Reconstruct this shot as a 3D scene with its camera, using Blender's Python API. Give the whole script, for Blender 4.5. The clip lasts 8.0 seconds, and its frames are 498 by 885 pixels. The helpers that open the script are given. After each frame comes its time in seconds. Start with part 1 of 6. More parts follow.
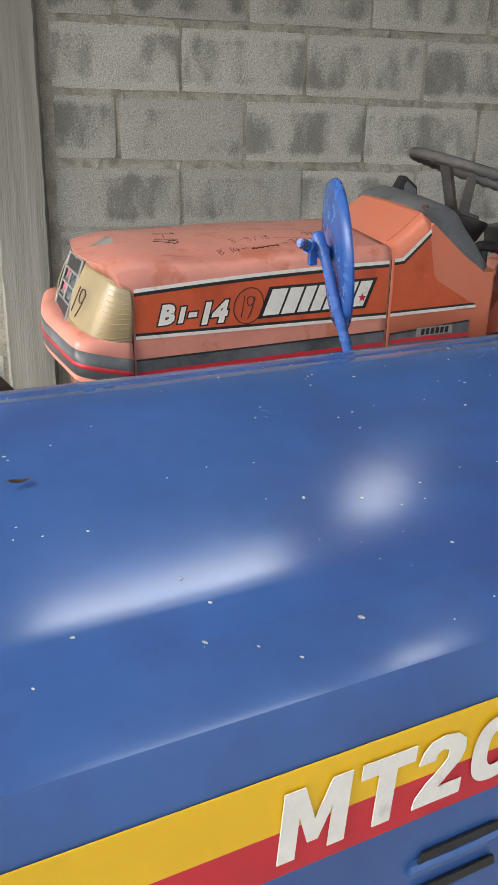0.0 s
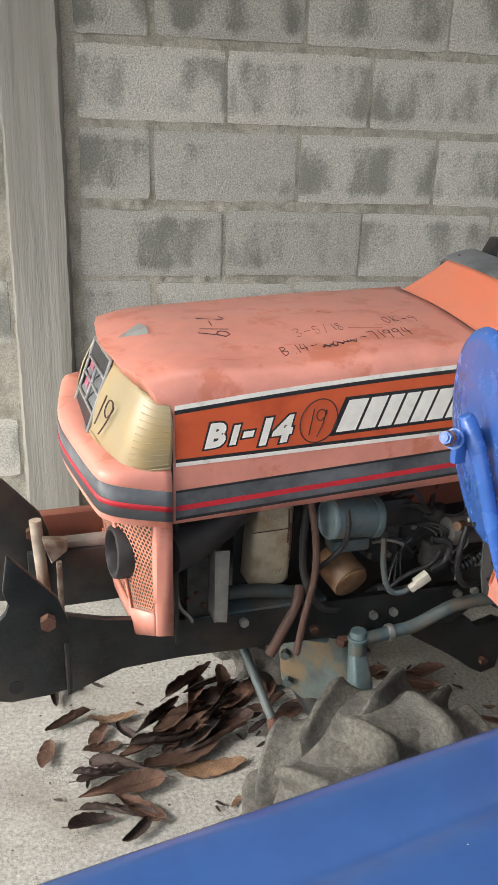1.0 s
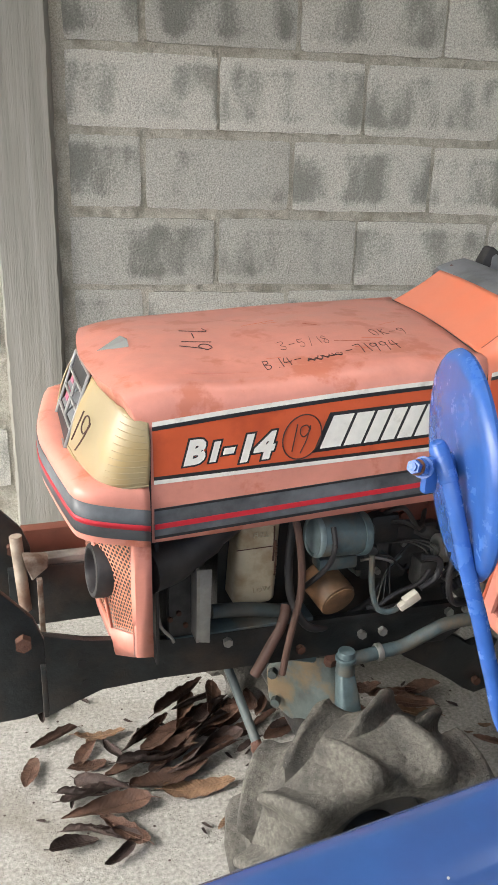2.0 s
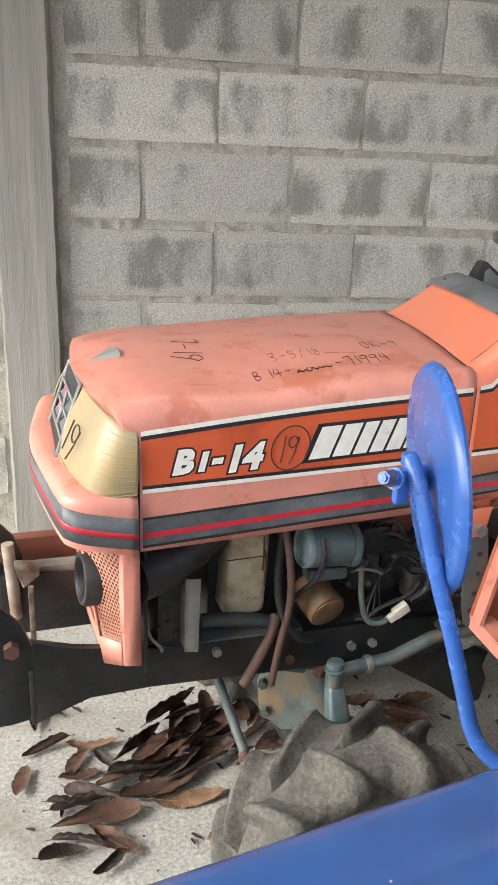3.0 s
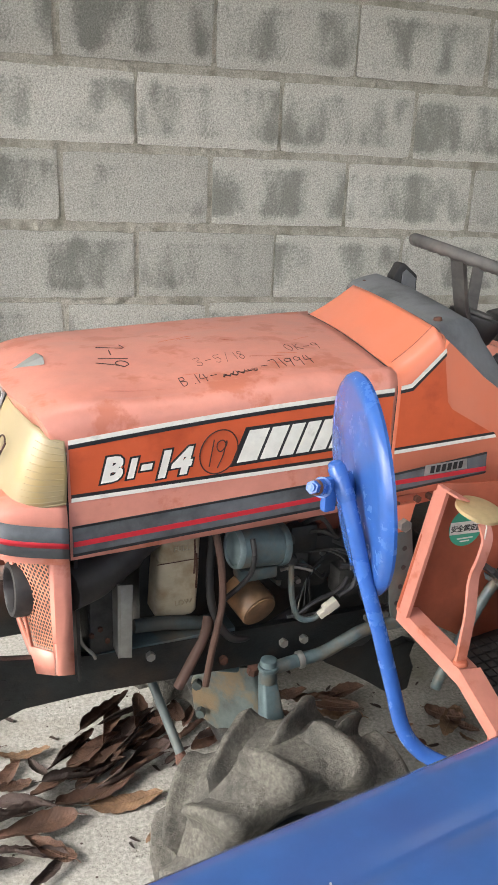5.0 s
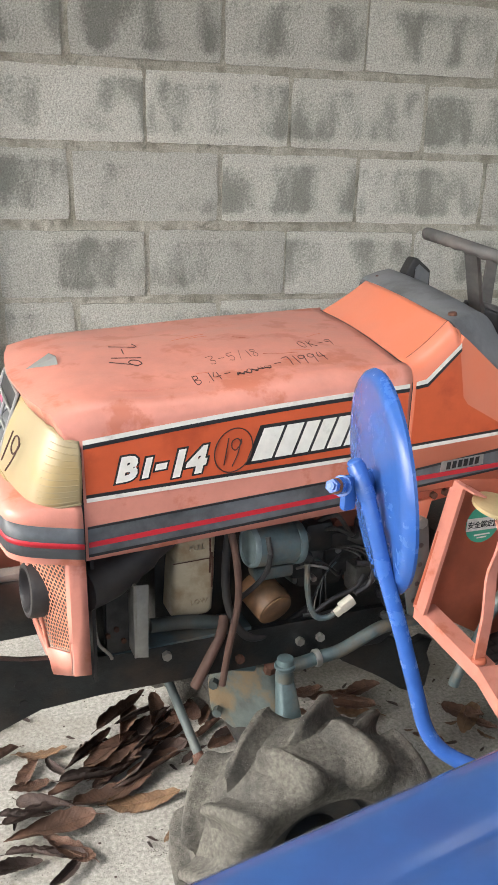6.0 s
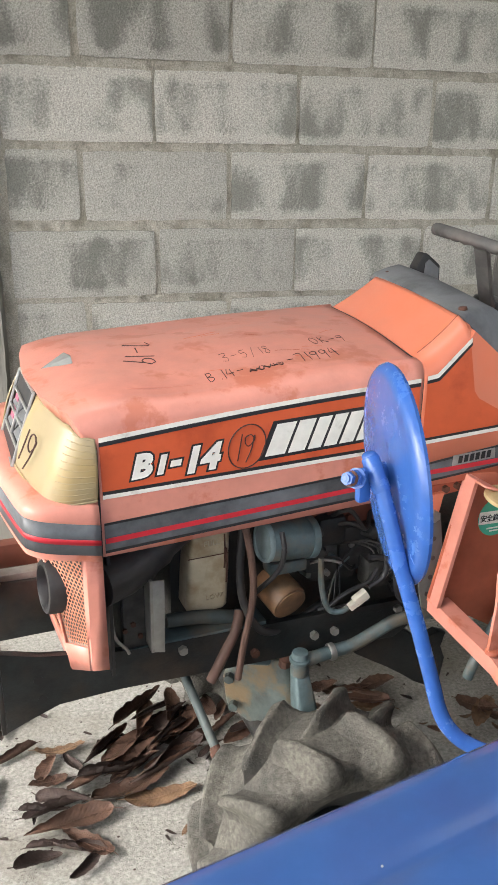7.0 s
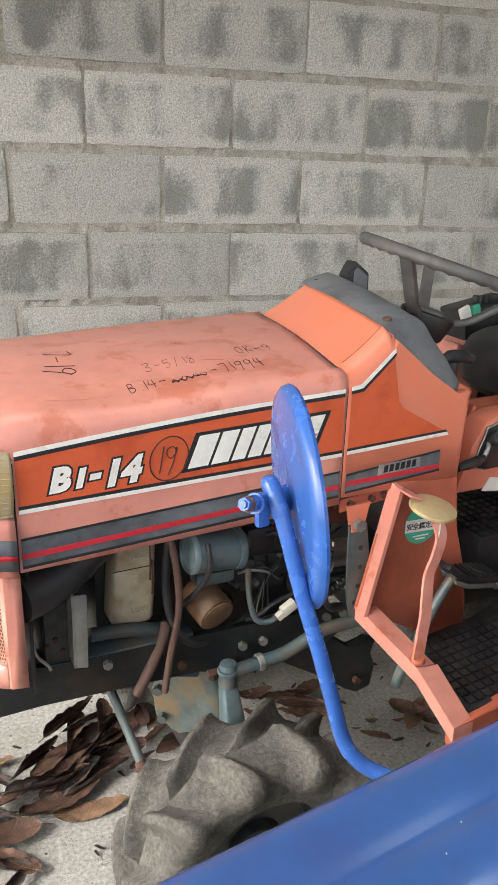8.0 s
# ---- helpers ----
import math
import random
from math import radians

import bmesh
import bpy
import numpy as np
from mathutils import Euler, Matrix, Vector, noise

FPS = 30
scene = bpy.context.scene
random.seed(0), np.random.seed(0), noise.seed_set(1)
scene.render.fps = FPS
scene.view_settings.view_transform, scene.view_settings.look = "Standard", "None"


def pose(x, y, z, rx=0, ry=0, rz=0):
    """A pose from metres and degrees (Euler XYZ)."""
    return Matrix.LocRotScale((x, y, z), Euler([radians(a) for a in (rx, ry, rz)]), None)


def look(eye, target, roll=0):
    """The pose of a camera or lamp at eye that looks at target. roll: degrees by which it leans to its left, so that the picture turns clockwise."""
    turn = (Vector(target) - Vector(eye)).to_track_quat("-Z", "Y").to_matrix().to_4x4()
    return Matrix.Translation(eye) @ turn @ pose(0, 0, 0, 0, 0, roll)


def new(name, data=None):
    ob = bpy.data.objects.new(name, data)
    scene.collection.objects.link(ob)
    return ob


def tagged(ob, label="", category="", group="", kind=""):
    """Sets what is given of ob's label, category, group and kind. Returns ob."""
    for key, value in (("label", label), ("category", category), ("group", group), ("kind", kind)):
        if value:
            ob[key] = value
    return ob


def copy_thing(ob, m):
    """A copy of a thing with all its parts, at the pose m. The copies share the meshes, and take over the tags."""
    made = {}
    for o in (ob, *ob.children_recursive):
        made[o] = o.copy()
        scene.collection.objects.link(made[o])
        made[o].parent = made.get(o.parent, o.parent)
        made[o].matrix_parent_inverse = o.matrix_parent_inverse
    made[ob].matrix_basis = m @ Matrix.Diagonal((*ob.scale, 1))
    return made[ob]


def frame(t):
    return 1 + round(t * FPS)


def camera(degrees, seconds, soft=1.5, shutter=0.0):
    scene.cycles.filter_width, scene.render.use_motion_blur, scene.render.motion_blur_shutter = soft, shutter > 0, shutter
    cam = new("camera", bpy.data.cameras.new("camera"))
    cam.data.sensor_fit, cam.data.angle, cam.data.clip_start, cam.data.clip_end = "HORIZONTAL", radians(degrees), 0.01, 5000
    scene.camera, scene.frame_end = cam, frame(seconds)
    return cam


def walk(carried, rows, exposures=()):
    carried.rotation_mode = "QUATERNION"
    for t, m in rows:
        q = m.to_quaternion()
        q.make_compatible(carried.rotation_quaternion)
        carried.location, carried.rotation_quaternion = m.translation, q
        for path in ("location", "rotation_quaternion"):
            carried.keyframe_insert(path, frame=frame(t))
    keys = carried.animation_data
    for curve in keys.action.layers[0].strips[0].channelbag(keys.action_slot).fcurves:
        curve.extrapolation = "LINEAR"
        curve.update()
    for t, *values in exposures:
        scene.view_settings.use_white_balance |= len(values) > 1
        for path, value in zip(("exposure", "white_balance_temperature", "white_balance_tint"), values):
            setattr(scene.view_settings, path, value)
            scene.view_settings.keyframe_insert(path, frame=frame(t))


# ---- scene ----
cam = camera(34.4, 8.0, 0.8)
PATH = [
    (0, (-0.33, -0.243, 1.239), (0.054, 1.591, 0.54), 1.3),
    (0.2, (-0.333, -0.137, 1.27), (0.028, 1.7, 0.565), 1.1),
    (0.3, (-0.347, -0.059, 1.277), (0.016, 1.779, 0.577), 1.6),
    (0.5, (-0.351, 0.043, 1.298), (0.0, 1.884, 0.599), 2.0),
    (0.6, (-0.348, 0.081, 1.307), (-0.001, 1.921, 0.605), 2.1),
    (1, (-0.329, 0.168, 1.343), (0.005, 2.01, 0.64), 1.9),
    (2.3, (-0.282, 0.201, 1.349), (0.032, 2.053, 0.661), 2.0),
    (2.5, (-0.294, 0.197, 1.349), (0.015, 2.051, 0.665), 2.1),
    (3, (-0.263, 0.188, 1.352), (0.046, 2.048, 0.685), 2.3),
    (3.5, (-0.235, 0.186, 1.353), (0.149, 2.032, 0.686), 2.6),
    (4, (-0.238, 0.18, 1.364), (0.232, 2.006, 0.697), 2.7),
    (4.5, (-0.259, 0.18, 1.37), (0.234, 1.999, 0.701), 2.8),
    (6, (-0.272, 0.191, 1.368), (0.19, 2.015, 0.689), 1.7),
    (6.5, (-0.273, 0.183, 1.372), (0.176, 2.009, 0.691), 1.1),
    (7, (-0.28, 0.179, 1.37), (0.157, 2.007, 0.685), 0.8),
    (7.5, (-0.262, 0.173, 1.378), (0.181, 2.0, 0.694), 0.8),
    (8, (-0.234, 0.188, 1.386), (0.323, 1.982, 0.7), 1.9),
]
walk(cam, [(t, look(eye, target, roll)) for t, eye, target, roll in PATH], [(0, 1.42), (0.3, 1.4), (0.5, 1.63), (1, 1.75), (2.5, 1.97), (8, 2.03)])

# ---------------------------------------------------------------- world and light
world = bpy.data.worlds.new("sky")
scene.world = world
world.use_nodes = True
wt = world.node_tree
for nd in list(wt.nodes):
    wt.nodes.remove(nd)
sky = wt.nodes.new("ShaderNodeTexSky")
sky.sky_type = "NISHITA"
sky.sun_disc = False
sky.sun_elevation = radians(38)
sky.sun_rotation = radians(252)
sky.dust_density = 4.0
grey = wt.nodes.new("ShaderNodeHueSaturation")
grey.inputs["Saturation"].default_value = 0.35
back = wt.nodes.new("ShaderNodeBackground")
back.inputs["Strength"].default_value = 0.15
wout = wt.nodes.new("ShaderNodeOutputWorld")
wt.links.new(sky.outputs[0], grey.inputs["Color"])
wt.links.new(grey.outputs[0], back.inputs["Color"])
wt.links.new(back.outputs[0], wout.inputs["Surface"])

sun = bpy.data.lights.new("sun", "SUN")
sun.energy = 0.42
sun.angle = radians(10)
sun.color = (1.0, 0.95, 0.88)
sun_ob = new("sun", sun)
sun_ob.matrix_world = look((-6.0, -0.6, 5.0), (0, 1.3, 0))
# added lamps stand in for sky in two unseen roof bays, fitted to hood highlights
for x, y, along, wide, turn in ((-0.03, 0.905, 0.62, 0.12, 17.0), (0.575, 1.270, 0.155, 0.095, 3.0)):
    bay = bpy.data.lights.new("roof_bay_lamp", "AREA")
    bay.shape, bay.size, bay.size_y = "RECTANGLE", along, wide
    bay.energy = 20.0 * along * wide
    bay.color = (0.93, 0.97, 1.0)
    new("roof_bay_lamp", bay).matrix_world = pose(x, y, 2.005 + (2.75 - y) * 0.2, -11.3, 0, 0) @ pose(0, 0, 0, 0, 0, turn)


# ---------------------------------------------------------------- materials
def material(name, colour, rough=0.6, metal=0.0, vary=0.25, scale=12.0, dark=None, stain=0.0, stain_scale=3.0, stain_edge=(0.48, 0.66),
             bump=0.0, bump_scale=60.0, rand=0.0, stretch=(1, 1, 1), coat=0.0, spec=0.5, trans=0.0, rough_vary=0.1):
    m = bpy.data.materials.new(name)
    m.use_nodes = True
    t = m.node_tree
    b = t.nodes["Principled BSDF"]
    co = t.nodes.new("ShaderNodeTexCoord")
    mp = t.nodes.new("ShaderNodeMapping")
    mp.inputs["Scale"].default_value = stretch
    t.links.new(co.outputs["Object"], mp.inputs["Vector"])
    n1 = t.nodes.new("ShaderNodeTexNoise")
    n1.inputs["Scale"].default_value = scale
    n1.inputs["Detail"].default_value = 8
    n1.inputs["Roughness"].default_value = 0.65
    t.links.new(mp.outputs[0], n1.inputs["Vector"])
    r1 = t.nodes.new("ShaderNodeValToRGB")
    lo = tuple(c * (1 - vary) for c in colour)
    hi = tuple(min(1, c * (1 + vary)) for c in colour)
    r1.color_ramp.elements[0].position, r1.color_ramp.elements[1].position = 0.3, 0.7
    r1.color_ramp.elements[0].color = (*lo, 1)
    r1.color_ramp.elements[1].color = (*hi, 1)
    t.links.new(n1.outputs["Fac"], r1.inputs["Fac"])
    col = r1.outputs["Color"]
    if stain:
        n2 = t.nodes.new("ShaderNodeTexNoise")
        n2.inputs["Scale"].default_value = stain_scale
        n2.inputs["Detail"].default_value = 6
        n2.inputs["Roughness"].default_value = 0.6
        obi = t.nodes.new("ShaderNodeObjectInfo")
        add = t.nodes.new("ShaderNodeVectorMath")
        add.operation = "ADD"
        sc = t.nodes.new("ShaderNodeVectorMath")
        sc.operation = "SCALE"
        sc.inputs[0].default_value = (37, 91, 53)
        t.links.new(obi.outputs["Random"], sc.inputs["Scale"])
        t.links.new(mp.outputs[0], add.inputs[0])
        t.links.new(sc.outputs[0], add.inputs[1])
        t.links.new(add.outputs[0], n2.inputs["Vector"])
        r2 = t.nodes.new("ShaderNodeValToRGB")
        r2.color_ramp.elements[0].position, r2.color_ramp.elements[1].position = stain_edge
        r2.color_ramp.elements[0].color, r2.color_ramp.elements[1].color = (0, 0, 0, 1), (stain, stain, stain, 1)
        t.links.new(n2.outputs["Fac"], r2.inputs["Fac"])
        mx = t.nodes.new("ShaderNodeMix")
        mx.data_type = "RGBA"
        t.links.new(r2.outputs["Color"], mx.inputs[0])
        t.links.new(col, mx.inputs[6])
        mx.inputs[7].default_value = (*(dark or tuple(c * 0.4 for c in colour)), 1)
        col = mx.outputs[2]
    if rand:
        obj = t.nodes.new("ShaderNodeObjectInfo")
        mr = t.nodes.new("ShaderNodeMapRange")
        mr.inputs[3].default_value, mr.inputs[4].default_value = 1 - rand, 1 + rand
        t.links.new(obj.outputs["Random"], mr.inputs[0])
        hs = t.nodes.new("ShaderNodeHueSaturation")
        t.links.new(mr.outputs[0], hs.inputs["Value"])
        t.links.new(col, hs.inputs["Color"])
        col = hs.outputs["Color"]
    t.links.new(col, b.inputs["Base Color"])
    rr = t.nodes.new("ShaderNodeMapRange")
    rr.inputs[3].default_value, rr.inputs[4].default_value = max(0.02, rough - rough_vary), min(1, rough + rough_vary)
    t.links.new(n1.outputs["Fac"], rr.inputs[0])
    t.links.new(rr.outputs[0], b.inputs["Roughness"])
    b.inputs["Metallic"].default_value = metal
    b.inputs["Coat Weight"].default_value = coat
    b.inputs["Coat Roughness"].default_value = 0.12
    b.inputs["Specular IOR Level"].default_value = spec
    b.inputs["Transmission Weight"].default_value = trans
    if bump:
        n3 = t.nodes.new("ShaderNodeTexNoise")
        n3.inputs["Scale"].default_value = bump_scale
        n3.inputs["Detail"].default_value = 6
        n3.inputs["Roughness"].default_value = 0.7
        t.links.new(mp.outputs[0], n3.inputs["Vector"])
        bp = t.nodes.new("ShaderNodeBump")
        bp.inputs["Strength"].default_value = bump
        bp.inputs["Distance"].default_value = 0.004
        t.links.new(n3.outputs["Fac"], bp.inputs["Height"])
        t.links.new(bp.outputs["Normal"], b.inputs["Normal"])
    return m


def block_material():
    """Sandy concrete with a pale rim and dark damp patches where a block's hollow cells lie."""
    m = material("concrete_block", (0.449, 0.443, 0.403), 0.95, vary=0.44, scale=235, bump=0.9, bump_scale=200, spec=0.2)
    t = m.node_tree
    b = t.nodes["Principled BSDF"]
    co = t.nodes.new("ShaderNodeTexCoord")
    info = t.nodes.new("ShaderNodeObjectInfo")

    def node(kind, op="", **values):
        n = t.nodes.new("ShaderNode" + kind)
        if op:
            n.operation = op
        for key, value in values.items():
            n.inputs[int(key[1:])].default_value = value
        return n

    def wire(a, o, c, i):
        t.links.new(a.outputs[o], c.inputs[i])

    shift = node("VectorMath", "SCALE", i0=(37, 91, 53))
    wire(info, "Random", shift, "Scale")
    squash = node("VectorMath", "MULTIPLY", i1=(1, 1, 0.42))
    wire(co, "Object", squash, 0)
    where = node("VectorMath", "ADD")
    wire(squash, 0, where, 0)
    wire(shift, 0, where, 1)
    blot = t.nodes.new("ShaderNodeTexNoise")
    blot.inputs["Scale"].default_value, blot.inputs["Detail"].default_value, blot.inputs["Roughness"].default_value = 10, 2.5, 0.5
    wire(where, 0, blot, "Vector")
    soil = t.nodes.new("ShaderNodeTexNoise")
    soil.inputs["Scale"].default_value, soil.inputs["Detail"].default_value = 150, 5
    wire(co, "Object", soil, "Vector")
    sp = t.nodes.new("ShaderNodeSeparateXYZ")
    wire(co, "Object", sp, 0)
    up = node("Math", "ABSOLUTE")
    wire(sp, "Z", up, 0)
    rim = t.nodes.new("ShaderNodeMapRange")
    rim.interpolation_type = "SMOOTHSTEP"
    for i, value in zip((1, 2, 3, 4), (0.052, 0.088, 0.0, 0.22)):
        rim.inputs[i].default_value = value
    wire(up, 0, rim, 0)
    low = node("Math", "SUBTRACT")
    wire(blot, "Fac", low, 0)
    wire(rim, 0, low, 1)
    fray = node("Math", "MULTIPLY_ADD", i1=0.34)
    wire(soil, "Fac", fray, 0)
    wire(low, 0, fray, 2)
    mask = t.nodes.new("ShaderNodeMapRange")
    mask.interpolation_type = "SMOOTHSTEP"
    for i, value in zip((1, 2, 3, 4), (0.585, 0.83, 0.0, 0.72)):
        mask.inputs[i].default_value = value
    wire(fray, 0, mask, 0)
    mx = t.nodes.new("ShaderNodeMix")
    mx.data_type = "RGBA"
    wire(mask, 0, mx, 0)
    t.links.new(b.inputs["Base Color"].links[0].from_socket, mx.inputs[6])
    mx.inputs[7].default_value = (0.135, 0.142, 0.125, 1)
    tone = t.nodes.new("ShaderNodeMapRange")
    tone.inputs[3].default_value, tone.inputs[4].default_value = 0.84, 1.14
    wire(info, "Random", tone, 0)
    hs = t.nodes.new("ShaderNodeHueSaturation")
    wire(tone, 0, hs, "Value")
    wire(mx, 2, hs, "Color")
    wire(hs, 0, b, "Base Color")
    return m


BLOCK = block_material()
MORTAR = material("mortar", (0.39, 0.372, 0.318), 0.95, vary=0.38, scale=260, bump=1.0, bump_scale=210, spec=0.2, dark=(0.17, 0.165, 0.125), stain=0.6, stain_scale=14)
PILLAR = material("pillar_concrete", (0.27, 0.26, 0.235), 0.9, vary=0.19, scale=26, stretch=(1, 1, 0.05), bump=0.7, bump_scale=90,
                  dark=(0.10, 0.10, 0.085), stain=0.6, stain_scale=4, spec=0.2)
FLOOR = material("floor_concrete", (0.305, 0.297, 0.274), 0.92, vary=0.42, scale=110, dark=(0.175, 0.160, 0.130), stain=0.6, stain_scale=4.5,
                 stain_edge=(0.50, 0.70), bump=1.0, bump_scale=42, spec=0.2)


def add_pits(m, scale, reach, depth, dark):
    """Small pits with dirt in them over a material's base colour and relief."""
    t = m.node_tree
    b = t.nodes["Principled BSDF"]
    vo = t.nodes.new("ShaderNodeTexVoronoi")
    vo.inputs["Scale"].default_value = scale
    co = t.nodes.new("ShaderNodeTexCoord")
    ns = t.nodes.new("ShaderNodeTexNoise")
    ns.inputs["Scale"].default_value = scale * 0.35
    t.links.new(co.outputs["Object"], ns.inputs["Vector"])
    wob = t.nodes.new("ShaderNodeVectorMath")
    wob.operation = "MULTIPLY_ADD"
    wob.inputs[1].default_value = (1.6 / scale,) * 3
    t.links.new(ns.outputs["Color"], wob.inputs[0])
    t.links.new(co.outputs["Object"], wob.inputs[2])
    t.links.new(wob.outputs[0], vo.inputs["Vector"])
    mr = t.nodes.new("ShaderNodeMapRange")
    mr.inputs[1].default_value, mr.inputs[2].default_value = reach * 0.5, reach
    mr.inputs[3].default_value, mr.inputs[4].default_value = 1.0, 0.0
    t.links.new(vo.outputs["Distance"], mr.inputs[0])
    patch = t.nodes.new("ShaderNodeMath")
    patch.operation = "MULTIPLY"
    gate = t.nodes.new("ShaderNodeMapRange")
    gate.inputs[1].default_value, gate.inputs[2].default_value = 0.45, 0.65
    big = t.nodes.new("ShaderNodeTexNoise")
    big.inputs["Scale"].default_value = scale * 0.12
    t.links.new(co.outputs["Object"], big.inputs["Vector"])
    t.links.new(big.outputs["Fac"], gate.inputs[0])
    t.links.new(mr.outputs[0], patch.inputs[0])
    t.links.new(gate.outputs[0], patch.inputs[1])
    mx = t.nodes.new("ShaderNodeMix")
    mx.data_type = "RGBA"
    t.links.new(patch.outputs[0], mx.inputs[0])
    t.links.new(b.inputs["Base Color"].links[0].from_socket, mx.inputs[6])
    mx.inputs[7].default_value = (*dark, 1)
    t.links.new(mx.outputs[2], b.inputs["Base Color"])
    bp = t.nodes.new("ShaderNodeBump")
    bp.invert = True
    bp.inputs["Strength"].default_value = 0.8
    bp.inputs["Distance"].default_value = depth
    t.links.new(patch.outputs[0], bp.inputs["Height"])
    if b.inputs["Normal"].links:
        t.links.new(b.inputs["Normal"].links[0].from_socket, bp.inputs["Normal"])
    t.links.new(bp.outputs["Normal"], b.inputs["Normal"])


add_pits(FLOOR, 150, 0.30, 0.002, (0.16, 0.15, 0.13))
ORANGE = material("faded_orange_paint", (0.61, 0.248, 0.190), 0.34, vary=0.12, scale=16, dark=(0.46, 0.125, 0.060), stain=0.62, stain_scale=13,
                  stain_edge=(0.55, 0.62), bump=0.10, bump_scale=60)
ORANGE2 = material("orange_paint", (0.60, 0.188, 0.112), 0.36, vary=0.06, scale=6, dark=(0.66, 0.17, 0.085), stain=0.7, stain_scale=5, bump=0.04)
RED_ORANGE = material("worn_red_orange_paint", (0.42, 0.108, 0.058), 0.5, vary=0.15, scale=9, dark=(0.22, 0.06, 0.035), stain=0.5, stain_scale=7, bump=0.06)
FIELD = material("orange_decal", (0.55, 0.098, 0.034), 0.42, vary=0.1, scale=14, dark=(0.34, 0.05, 0.018), stain=0.55, stain_scale=11, stain_edge=(0.55, 0.68))
WHITE = material("white_decal", (0.72, 0.70, 0.64), 0.5, vary=0.08, scale=60, dark=(0.3, 0.25, 0.2), stain=0.4, stain_scale=30, stain_edge=(0.6, 0.7))
BLACK = material("black_decal", (0.016, 0.016, 0.018), 0.5, vary=0.3, scale=30)
BAND = material("grey_black_band", (0.112, 0.122, 0.132), 0.45, vary=0.35, scale=16, dark=(0.02, 0.02, 0.022), stain=0.7, stain_scale=9, bump=0.05)
RED = material("red_line", (0.50, 0.022, 0.035), 0.45, vary=0.12, scale=25)
LENS = material("yellowed_lamp_plastic", (0.315, 0.252, 0.143), 0.34, vary=0.08, scale=10, coat=0.2, dark=(0.40, 0.26, 0.08), stain=0.4, stain_scale=12)
GRILLE_BLACK = material("black_grille_plastic", (0.02, 0.02, 0.022), 0.45, vary=0.3, scale=30)
SILVER = material("silver_trim", (0.45, 0.45, 0.44), 0.35, 0.7, vary=0.2, scale=40)
PINK = material("faded_magenta_label", (0.42, 0.10, 0.18), 0.5, vary=0.2, scale=30)
MESH = material("rusty_mesh", (0.46, 0.20, 0.13), 0.6, vary=0.35, scale=30)
DARK_GREY = material("dash_plastic", (0.145, 0.152, 0.162), 0.5, vary=0.2, scale=18, dark=(0.03, 0.03, 0.032), stain=0.6, stain_scale=9, bump=0.1, bump_scale=200)
WHEEL_PLASTIC = material("worn_black_plastic", (0.082, 0.080, 0.078), 0.6, vary=0.35, scale=22, dark=(0.15, 0.13, 0.12), stain=0.6, stain_scale=12, bump=0.1)
BLUE = material("blue_paint", (0.038, 0.099, 0.282), 0.175, vary=0.12, scale=9, dark=(0.040, 0.072, 0.215), stain=0.6, stain_scale=9, bump=0.03, bump_scale=45, coat=0.0, rough_vary=0.06)
BLUE2 = material("bright_blue_paint", (0.036, 0.112, 0.375), 0.26, vary=0.12, scale=40, dark=(0.11, 0.18, 0.37), stain=0.18, stain_scale=90, stain_edge=(0.55, 0.70), bump=0.12, bump_scale=60)
YELLOW = material("yellow_stripe", (0.72, 0.44, 0.015), 0.4, vary=0.06, scale=12)
CHASSIS = material("black_chassis", (0.012, 0.015, 0.016), 0.42, vary=0.6, scale=22, dark=(0.050, 0.032, 0.022), stain=0.65, stain_scale=9, bump=0.35, bump_scale=70)
TEAL = material("grey_blue_cast_metal", (0.085, 0.125, 0.135), 0.45, 0.15, vary=0.4, scale=18, dark=(0.17, 0.12, 0.07), stain=0.75, stain_scale=11, bump=0.25, bump_scale=55)
CASE = material("weathered_cast_case", (0.105, 0.130, 0.124), 0.5, 0.1, vary=0.35, scale=26, dark=(0.21, 0.145, 0.075), stain=0.85, stain_scale=13, stain_edge=(0.47, 0.60), bump=0.35, bump_scale=60)
STEEL = material("dull_steel", (0.34, 0.34, 0.32), 0.45, 0.7, vary=0.25, scale=18, dark=(0.16, 0.10, 0.06), stain=0.4, stain_scale=14, bump=0.1)
BEIGE = material("beige_tube_paint", (0.30, 0.25, 0.20), 0.6, vary=0.35, scale=20, dark=(0.12, 0.06, 0.035), stain=0.8, stain_scale=11)
RUST = material("rust", (0.095, 0.042, 0.027), 0.85, vary=0.45, scale=28, bump=0.5, bump_scale=80)
BROWN = material("rust_red_paint", (0.16, 0.055, 0.035), 0.6, vary=0.25, scale=12, bump=0.1)
BOTTLE = material("yellowed_translucent_plastic", (0.50, 0.43, 0.30), 0.4, vary=0.18, scale=9, dark=(0.26, 0.15, 0.06), stain=0.75, stain_scale=13)
BRASS = material("tarnished_brass", (0.225, 0.122, 0.062), 0.55, 0.2, vary=0.3, scale=20, dark=(0.07, 0.05, 0.03), stain=0.75, stain_scale=14, bump=0.15)
HOSE = material("brown_rubber_hose", (0.10, 0.055, 0.042), 0.65, vary=0.25, scale=20)
RUBBER = material("black_rubber", (0.014, 0.014, 0.016), 0.5, vary=0.4, scale=20, dark=(0.06, 0.055, 0.05), stain=0.5, stain_scale=8, bump=0.15)
TYRE = material("muddy_tyre", (0.128, 0.122, 0.106), 0.92, vary=0.45, scale=120, dark=(0.048, 0.047, 0.044), stain=0.85, stain_scale=10, stain_edge=(0.42, 0.66), bump=1.0, bump_scale=170, spec=0.25)
add_pits(TYRE, 260, 0.24, 0.001, (0.215, 0.207, 0.185))
